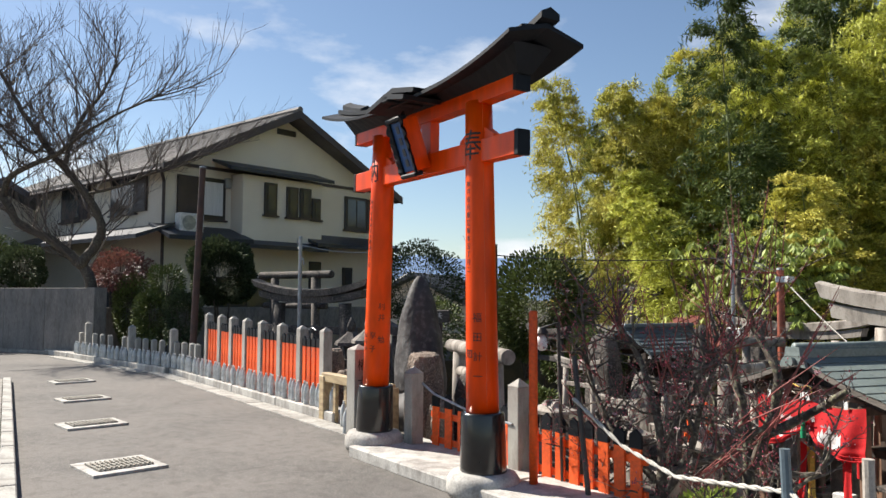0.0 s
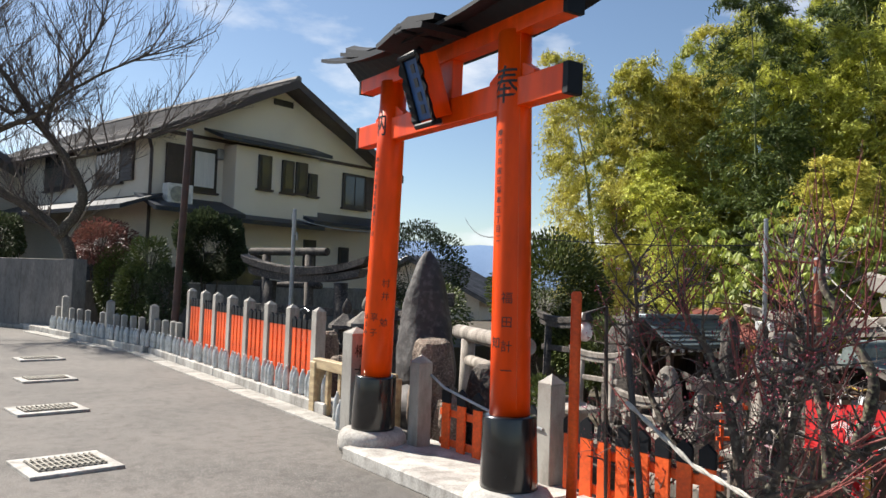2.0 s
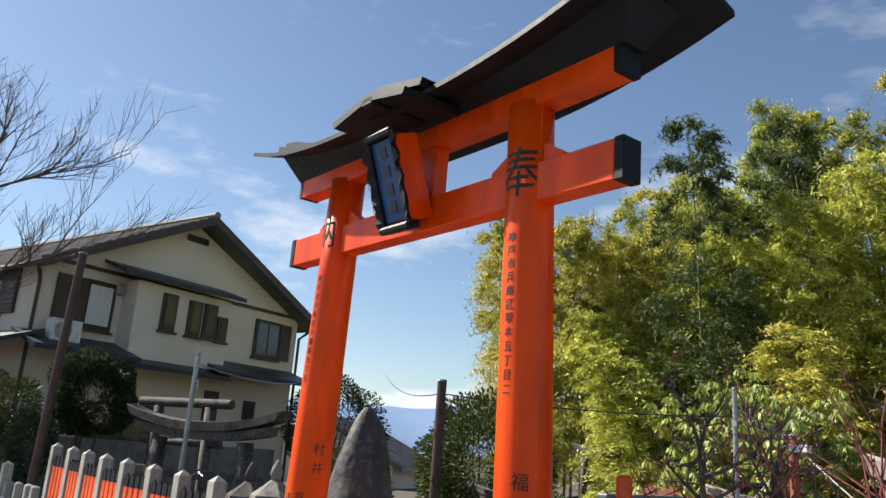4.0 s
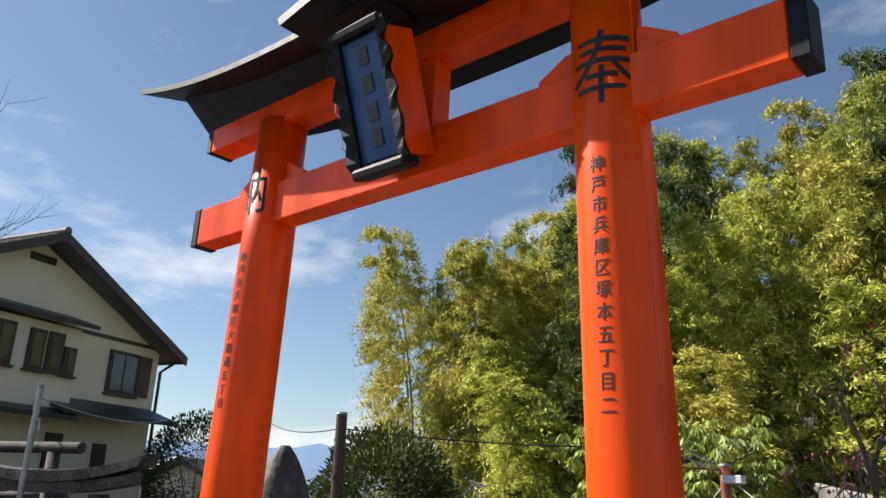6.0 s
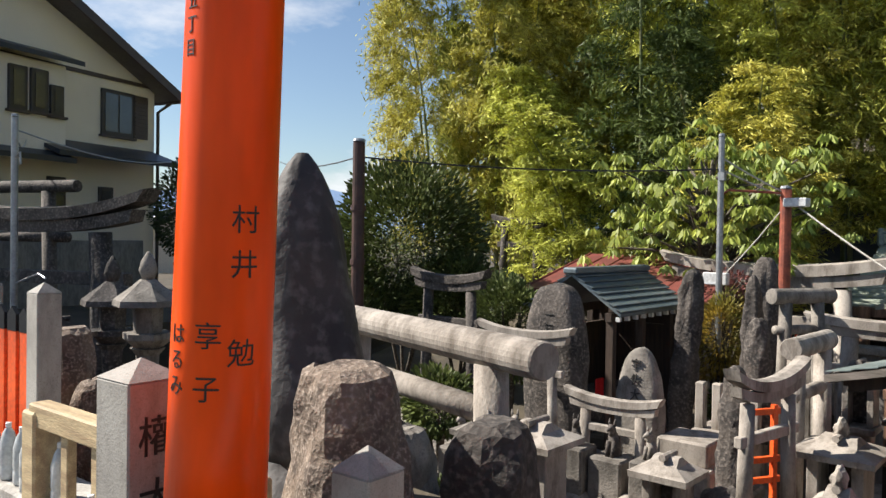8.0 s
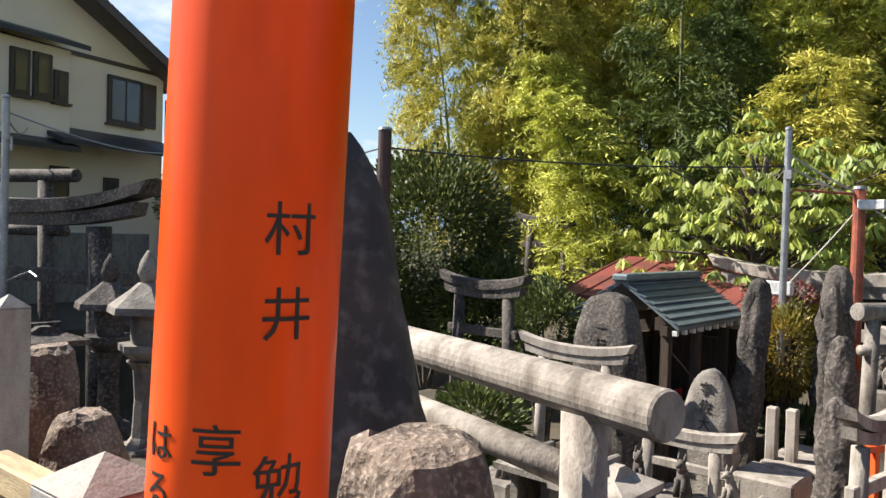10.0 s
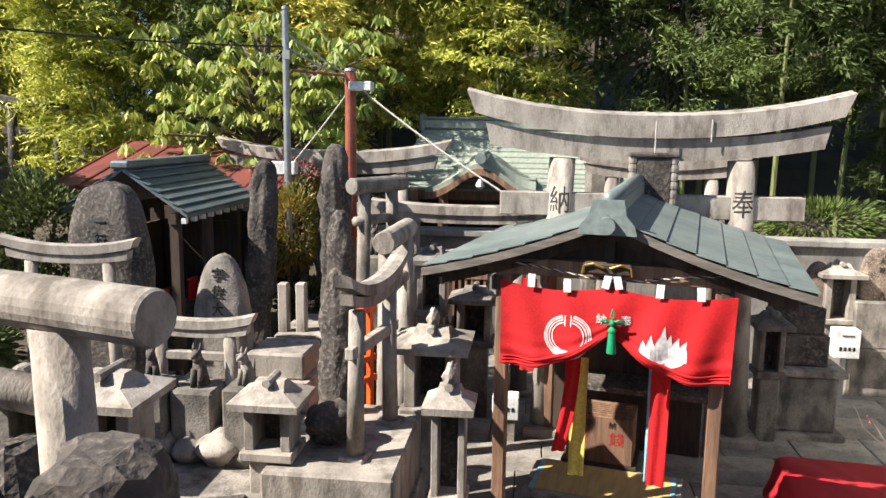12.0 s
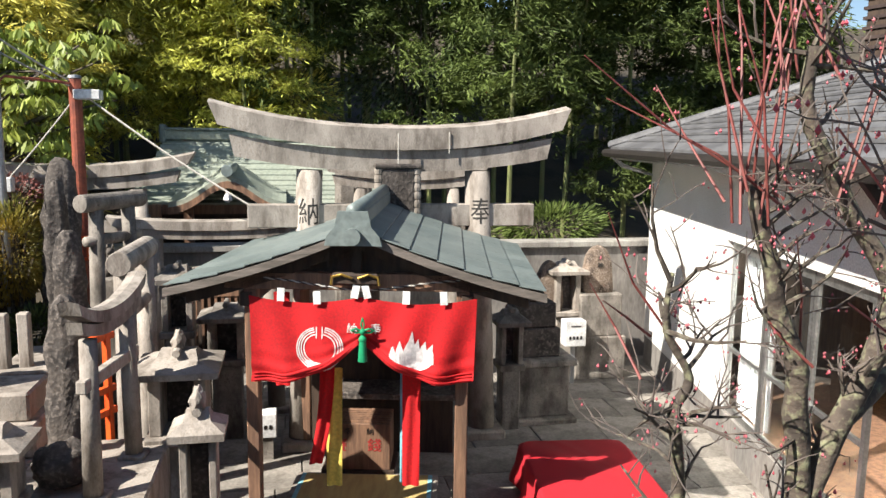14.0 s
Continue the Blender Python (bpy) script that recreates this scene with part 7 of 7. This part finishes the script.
shrub(-3.3, 9.7, G + 0.9, 0.55, 0.3, 0.26, 800, LEAF_RED, "dark red maple twigs behind the stelae", (0.06, 0.03), 36, stem=1.5)
shrub(-2.55, 8.2, G + 0.9, 0.4, 0.4, 0.3, 1100, LEAF_DARK, "low dark fern under the gold bush", (0.1, 0.03), 37, stem=0.1)
shrub(-3.3, 3.75, -0.95, 0.4, 0.3, 0.22, 500, LEAF_DARK, "low dark plants behind the log torii", (0.10, 0.04), 38, stem=0.1)
shrub(-1.2, 2.55, -0.9, 0.3, 0.3, 0.22, 400, LEAF_BROAD, "low pale-leaved plants under the log torii", (0.09, 0.04), 39, stem=0.1)
shrub(4.2, 11.7, G + 1.2, 1.1, 0.5, 0.5, 3000, LEAF_BAMBOO_SHADE, "low dwarf bamboo behind the back wall", (0.14, 0.025), 40, stem=0.3)
shrub(2.6, 11.8, G + 1.2, 0.9, 0.5, 0.4, 2200, LEAF_DARK, "dark low shrub behind the back wall", (0.12, 0.03), 41, stem=0.2)
shrub(2.6, 15.0, G + 1.9, 1.8, 1.0, 1.7, 7000, LEAF_CLIP, "dark camellia tree with pale-edged leaves before the bamboo", (0.11, 0.05), 42, stem=1.7, category="tree", name="tree")
shrub(0.0, 15.3, G + 2.1, 1.1, 0.9, 0.8, 4200, LEAF_BAMBOO_Y, "rounded yellow-green fine-leaved clump before the bamboo", (0.13, 0.022), 43, stem=1.2)
shrub(-1.3, 15.2, G + 2.1, 1.2, 0.9, 0.9, 4200, LEAF_BAMBOO, "green fine-leaved clump before the bamboo", (0.13, 0.022), 44, stem=1.6)
shrub(1.5, 2.3, G, 0.4, 0.4, 0.3, 700, LEAF_BROAD, "low shrub behind the orange pickets", (0.08, 0.04), 45, stem=1.1)
# broad-leaved tree with hanging whorls
bt = thing("tree", pose(-4.05, 11.0, G + 0.2), "broad-leaved evergreen tree with hanging whorls of light leaves", "tree")
b = bmesh.new()
rng_ = random.Random(8)
wc, wn_ = [], []
npr = np.random.default_rng(8)
tube([(0, 0, 0), (0.05, 0, 1.8), (0, 0.05, 3.9)], [0.11, 0.09, 0.05], 8, b)
for i in range(56):
    a, hgt = rng_.uniform(0, 6.28), rng_.uniform(2.1, 3.9)
    L = rng_.uniform(0.4, 1.6) * (1.15 - 0.22 * abs(hgt - 2.9))
    e = Vector((math.cos(a) * L, math.sin(a) * L * 0.8, hgt + rng_.uniform(0.1, 1.2)))
    tube([(0, 0, hgt), e * 0.5 + Vector((0, 0, hgt * 0.5 + 0.1)), e], [0.035, 0.025, 0.012], 5, b)
    for q in range(6):
        p = e + Vector((rng_.uniform(-0.4, 0.4), rng_.uniform(-0.4, 0.4), rng_.uniform(-0.45, 0.35)))
        for j in range(11):
            aa = j * 2.4
            o = np.array([math.cos(aa), math.sin(aa), -0.35])
            wc.append(np.array(p) + o * 0.10)
            wn_.append(o)
part("trunk", b, BARK, bt)
leaf_cloud("foliage", wc, wn_, 0.21, 0.075, LEAF_BROAD, bt, 1.0, 8, spread=0.25)

# garden of the house
clip = dict(leaf=(0.10, 0.055), droop=0.0, spread=2.2, shell=0.60, k=24)
shrub(-14.9, 3.1, -0.35, 0.98, 0.98, 1.0, 15000, LEAF_CLIP, "round clipped evergreen bush in the house garden", seed=51, stem=1.68, **clip)
shrub(-17.4, 11.3, -0.4, 1.75, 1.7, 1.65, 9000, LEAF_CLIP, "large rounded clipped evergreen bush beyond the yard", seed=52, stem=0.9, **clip)
shrub(-15.2, 1.35, -0.2, 1.1, 0.45, 0.95, 4800, LEAF_DARK, "dark glossy hedge shrub behind the low fence", (0.09, 0.045), 53, stem=0.4)
shrub(-17.3, 1.2, -0.2, 1.2, 0.5, 1.1, 5600, LEAF_DARK, "dark glossy hedge shrub behind the low fence", (0.09, 0.045), 54, stem=0.4)
shrub(-13.2, 1.6, -0.2, 0.9, 0.5, 0.8, 3600, LEAF_CLIP, "grey-green shrub with pale-edged leaves by the wall", (0.08, 0.05), 55, stem=0.5)
shrub(-18.0, 1.05, -0.2, 1.45, 0.95, 0.75, 5200, LEAF_RED, "dark red-leaved shrub in the house garden", (0.08, 0.045), 56, stem=1.85, shell=0.2, k=14)
shrub(-14.6, 1.5, -0.2, 0.7, 0.5, 0.7, 2600, LEAF_DARK, "loose dark green shrub with fine leaves", (0.10, 0.03), 57, stem=1.4)
shrub(-20.6, -1.2, -0.1, 1.0, 0.8, 0.7, 3600, LEAF_CLIP, "pale-leaved shrub above the grey wall", (0.10, 0.06), 58, stem=1.9)
shrub(-24.0, -2.0, -0.1, 1.6, 1.2, 1.5, 6000, LEAF_DARK, "dark evergreen trees in the shade behind the wall", (0.12, 0.05), 59, stem=1.2)
shrub(-23.0, -3.8, -0.1, 1.5, 1.2, 1.6, 6000, LEAF_DARK, "dark evergreen trees in the shade behind the wall", (0.12, 0.05), 60, stem=1.6)
shrub(-12.0, 7.5, -0.3, 1.2, 1.0, 0.9, 3500, LEAF_DARK, "dark shrub at the edge of the house garden", (0.10, 0.045), 61, stem=0.3)
shrub(-10.6, 9.8, -0.6, 1.5, 1.3, 1.0, 4500, LEAF_DARK, "dark pine-like shrub beyond the torii", (0.10, 0.03), 62, stem=0.5)


# ---- bare trees ----
def grow(bm_list, p, d, length, r, level, rng, tips, up=0.25, wild=0.35, kids=(3, 5), split=0.72, curl=0.25, thin=0.0035):
    """One branch with its side branches, laid into the mesh of its level."""
    n = 5 if level < 2 else 3
    pts, rad = [p.copy()], [r]
    dd = d.copy()
    for k in range(n):
        dd = (dd + Vector((rng.uniform(-1, 1), rng.uniform(-1, 1), rng.uniform(-1, 1))) * curl + Vector((0, 0, up * 0.3))).normalized()
        pts.append(pts[-1] + dd * length / n)
        rad.append(r * (1 - 0.62 * (k + 1) / n))
    tube(pts, rad, (8, 7, 5, 4, 3, 3)[level], bm_list[min(level, len(bm_list) - 1)], cap=level < 2)
    if level >= len(kids):
        tips.append((pts[-1], dd))
        tips.append((pts[-2], dd))
        return
    for j in range(kids[level]):
        f = 0.28 + 0.72 * (j + rng.uniform(0.2, 1)) / kids[level]
        i = min(n - 1, int(f * n))
        q = pts[i].lerp(pts[i + 1], f * n - i) if f < 1 else pts[-1]
        a = Vector((rng.uniform(-1, 1), rng.uniform(-1, 1), rng.uniform(-0.6, 1))).normalized()
        nd = (dd * (1 - wild) + a * wild * 1.6 + Vector((0, 0, up))).normalized()
        grow(bm_list, q, nd, length * split * rng.uniform(0.7, 1.1), max(thin, rad[i] * 0.62), level + 1, rng, tips, up, wild, kids, split, curl, thin)


def limb(bm_, pts, r0, r1, sides=10):
    out = []
    pv = [Vector(q) for q in pts]
    for i in range(len(pv) - 1):
        p0, p1, p2, p3 = pv[max(i - 1, 0)], pv[i], pv[i + 1], pv[min(i + 2, len(pv) - 1)]
        for k in range(5):
            f = k / 5
            out.append(0.5 * ((2 * p1) + (p2 - p0) * f + (2 * p0 - 5 * p1 + 4 * p2 - p3) * f * f + (3 * p1 - p0 - 3 * p2 + p3) * f ** 3))
    out.append(pv[-1])
    n = len(out)
    tube([q + Vector((noise.noise(q * 5), noise.noise(q * 5 + Vector((9, 0, 0))), 0)) * r0 * 0.35 for q in out], [(r0 + (r1 - r0) * i / (n - 1)) * (1 + 0.18 * noise.noise(q * 9)) for i, q in enumerate(out)], sides, bm_)
    return out


# cherry behind the bend
ch = thing("bare_tree", pose(-17.0, 0.5, -0.2), "leafless spreading cherry tree behind the grey wall", "tree")
rng = random.Random(5)
btr, b1, b2, b3 = (bmesh.new() for _ in range(4))
tips = []
mains = [
         (((0.2, -0.10000000000000003, 0.0), (-0.0, -0.4, 2.2), (-0.2, -0.7, 2.7), (-0.5, -1.3, 3.3), (-0.9, -2.1, 3.8), (-1.1, -2.5, 4.5), (-1.5, -3.1, 5.2), (-2.0, -4.0, 5.7)), 0.17, 0.07),
         (((-0.1, -0.7, 2.6), (0.1, -0.3, 3.2), (0.2, -0.2, 3.8), (0.1, -0.6, 4.6), (-0.2, -1.1, 5.3), (-0.4, -1.6, 6.0), (-0.7, -2.1, 6.8), (-0.9, -2.4, 7.4), (-1.0, -2.7, 8.0)), 0.15, 0.04),
         (((-0.2, -1.1, 5.3), (-0.4, -1.0, 5.9), (-0.4, -0.7, 6.8), (-0.3, -0.2, 7.6), (-0.3, 0.2, 8.6)), 0.08, 0.025),
         (((-1.1, -2.5, 4.5), (-0.8, -2.4, 5.0), (-0.3, -2.0, 5.3), (0.4, -1.4, 5.6), (0.9, -1.0, 6.0), (1.7, -0.2, 6.6), (2.5, 0.7, 7.1)), 0.1, 0.02),
         (((0.1, -0.6, 4.6), (0.9, 0.1, 4.8), (1.6, 0.7, 5.1), (2.5, 1.4, 5.4)), 0.05, 0.012),
         (((-1.5, -3.1, 5.2), (-1.6, -2.9, 6.0), (-1.8, -2.7, 7.1), (-2.2, -3.0, 8.2)), 0.07, 0.02),
         (((-0.4, -1.6, 6.0), (-0.9, -1.9, 5.8), (-1.6, -2.7, 6.7), (-2.2, -3.4, 7.4)), 0.06, 0.02)]
for mpts, r0, r1 in mains:
    out = limb(btr, mpts, r0, r1, 8)
    for q in range(6 if r0 > 0.12 else 2, len(out)):
        for rep in range(1):
            d = (out[q] - out[q - 1]).normalized()
            grow([b1, b2, b3], out[q], (d * 0.6 + Vector((rng.uniform(-0.4, 0.4), rng.uniform(-1, 1), rng.uniform(-0.15, 0.8)))).normalized(), rng.uniform(0.9, 2.0), 0.024, 2, rng, tips, 0.16, 0.34, (0, 0, 6, 5), 0.62, 0.12, 0.0062)
part("trunk", btr, BARK, ch, smooth=True)
tagged(part("branchwork", b1, BARK, ch), kind="stuff")
tagged(part("twigwork", b2, TWIG_GREY, ch), kind="stuff")
tagged(part("twigwork", b3, TWIG_GREY, ch), kind="stuff")


def plum(name_label, at_, limbs, shoots, seed, bud_n, petals=False, dens=1.0):
    t = thing("plum_tree", pose(*at_), name_label, "tree")
    rng = random.Random(seed)
    btr, b1, b2, bs_ = (bmesh.new() for _ in range(4))
    tips = []
    for pts, r0, r1 in limbs:
        out = limb(btr, pts, r0, r1)
        for q in range(4, len(out)):
            for rep in range(2):
                if rng.random() < dens * 0.55:
                    d = Vector((rng.uniform(-1, 1), rng.uniform(-1, 1), rng.uniform(-0.25, 0.9))).normalized()
                    grow([b1, b1, b1, b2], out[q], d, rng.uniform(0.2, 0.44), 0.011, 2, rng, tips, 0.1, 0.5, (0, 0, 3, 2), 0.62, 0.3)
    for base, top, n_ in shoots:
        for k in range(n_):
            o = Vector((rng.uniform(-0.14, 0.14), rng.uniform(-0.14, 0.14), rng.uniform(-0.08, 0.08)))
            e = Vector(top) + Vector((rng.uniform(-0.24, 0.24), rng.uniform(-0.3, 0.3), rng.uniform(-0.35, 0.3)))
            p0 = Vector(base) + o
            mid = p0.lerp(e, 0.5) + Vector((rng.uniform(-0.06, 0.06), rng.uniform(-0.06, 0.06), 0))
            tube([p0, mid, e], [0.0065, 0.005, 0.002], 5, bs_)
            for g in range(5):
                tips.append((p0.lerp(e, rng.uniform(0.2, 1.0)), Vector((0, 0, 1))))
    part("trunk", btr, BARK_PALE if dens < 0.8 else BARK, t, smooth=True)
    tagged(part("branchwork", b1, BARK, t), kind="stuff")
    tagged(part("twigwork", b2, TWIG_GREY, t), kind="stuff")
    tagged(part("shootwork", bs_, TWIG_RED, t), kind="stuff")
    bb = bmesh.new()
    pick = rng.sample(tips, min(bud_n, len(tips)))
    for p, d in pick:
        for k in range(2):
            q = p + Vector((rng.uniform(-0.03, 0.03), rng.uniform(-0.03, 0.03), rng.uniform(-0.03, 0.03)))
            s = rng.uniform(0.004, 0.0085)
            vs = [bb.verts.new(q + Vector(o) * s) for o in ((1, 0, 0), (-1, 0, 0), (0, 1, 0), (0, -1, 0), (0, 0, 1.5), (0, 0, -1))]
            for f_ in ((0, 2, 4), (2, 1, 4), (1, 3, 4), (3, 0, 4), (2, 0, 5), (1, 2, 5), (3, 1, 5), (0, 3, 5)):
                bb.faces.new([vs[i] for i in f_])
    tagged(part("budding", bb, BUD, t), kind="stuff")
    if petals:
        pc, pn = [], []
        for p, d in rng.sample(tips, min(26, len(tips))):
            for k in range(5):
                a = k * 1.257
                pc.append((p.x + 0.012 * math.cos(a), p.y + 0.012 * math.sin(a), p.z))
                pn.append((math.cos(a), math.sin(a), 0.3))
        leaf_cloud("blossom", pc, pn, 0.022, 0.02, PETAL, t, 0, seed, spread=0.1)
    return t


plum("old plum tree with lichened limbs and red shoots", (2.02, 2.25, FLOOR),
     [(((0.0, 0, 0), (-0.03, 0.0, 1.5), (-0.03, 0, 2.1), (-0.10, 0, 2.55), (-0.24, 0, 2.95), (-0.30, 0, 3.18)), 0.062, 0.024),
      (((0.0, 0, 1.9), (0.22, 0.0, 2.40), (0.31, -0.03, 2.75), (0.10, 0, 3.10), (-0.10, 0, 3.45), (-0.10, 0, 3.68)), 0.052, 0.022),
      (((0.1, 0, 2.2), (0.5, 0.1, 2.45), (0.9, 0.0, 2.7)), 0.05, 0.025),
      (((-0.40, 0.2, 0), (-0.42, 0.2, 1.6), (-0.45, 0.15, 2.03), (-0.51, 0.1, 2.28), (-0.45, 0.1, 2.42), (-0.57, 0.1, 2.62), (-0.55, 0.1, 2.84)), 0.034, 0.010),
      (((0.0, 0, 1.85), (-0.2, -0.15, 1.95), (-0.36, -0.2, 1.92)), 0.024, 0.010)],
     [((-0.29, 0, 3.1), (-0.36, 0, 4.1), 9), ((-0.29, 0, 3.1), (-0.72, 0.1, 3.65), 3), ((-0.10, 0, 3.55), (-0.12, 0, 4.3), 7), ((0.1, 0, 3.1), (0.45, 0.1, 4.1), 5), ((0.0, 0, 2.5), (-0.45, 0, 2.75), 3), ((-0.56, 0.1, 2.5), (-0.72, 0.1, 3.0), 3)],
     3, 260, False, 0.6)
plum("low plum tree with a tangle of dark twigs and pink buds", (2.25, 0.68, -0.3),
     [(((0.0, 0, -0.3), (0.05, 0, 0.4), (0.0, 0.05, 0.9), (-0.2, 0.1, 1.35), (-0.45, 0.05, 1.75)), 0.050, 0.014),
      (((0.0, 0, 0.3), (0.25, 0.05, 0.7), (0.35, 0.1, 1.1), (0.5, 0.1, 1.5)), 0.036, 0.011),
      (((0.0, 0, 0.5), (-0.35, -0.05, 0.8), (-0.62, 0, 1.1), (-0.75, 0, 1.5), (-0.78, 0, 1.95)), 0.032, 0.010),
      (((0.2, 0, 0.6), (0.6, -0.05, 0.8), (0.95, 0, 1.05)), 0.028, 0.010),
      (((0.0, 0.05, 0.2), (0.5, 0.0, 0.35), (1.0, -0.05, 0.55), (1.35, -0.05, 0.85)), 0.030, 0.009),
      (((0.0, 0, 0.1), (-0.4, -0.02, 0.35), (-0.75, 0, 0.55), (-0.95, 0, 0.8)), 0.028, 0.009),
      (((0.0, 0.05, 0.7), (0.1, 0.3, 1.1), (0.3, 0.4, 1.6)), 0.030, 0.010)],
     [((-0.4, 0.05, 1.6), (-0.5, 0, 2.15), 8), ((0.5, 0.1, 1.4), (0.8, 0, 2.0), 9), ((0.1, 0.1, 1.2), (0.1, 0, 1.9), 8), ((0.9, 0, 1.0), (1.4, 0, 1.7), 9), ((-0.7, 0, 1.2), (-1.1, 0, 1.7), 7), ((0.4, 0, 0.6), (0.9, -0.1, 1.2), 9), ((-0.4, 0, 0.6), (-0.8, -0.05, 1.2), 8)],
     6, 1500, True, 1.75)

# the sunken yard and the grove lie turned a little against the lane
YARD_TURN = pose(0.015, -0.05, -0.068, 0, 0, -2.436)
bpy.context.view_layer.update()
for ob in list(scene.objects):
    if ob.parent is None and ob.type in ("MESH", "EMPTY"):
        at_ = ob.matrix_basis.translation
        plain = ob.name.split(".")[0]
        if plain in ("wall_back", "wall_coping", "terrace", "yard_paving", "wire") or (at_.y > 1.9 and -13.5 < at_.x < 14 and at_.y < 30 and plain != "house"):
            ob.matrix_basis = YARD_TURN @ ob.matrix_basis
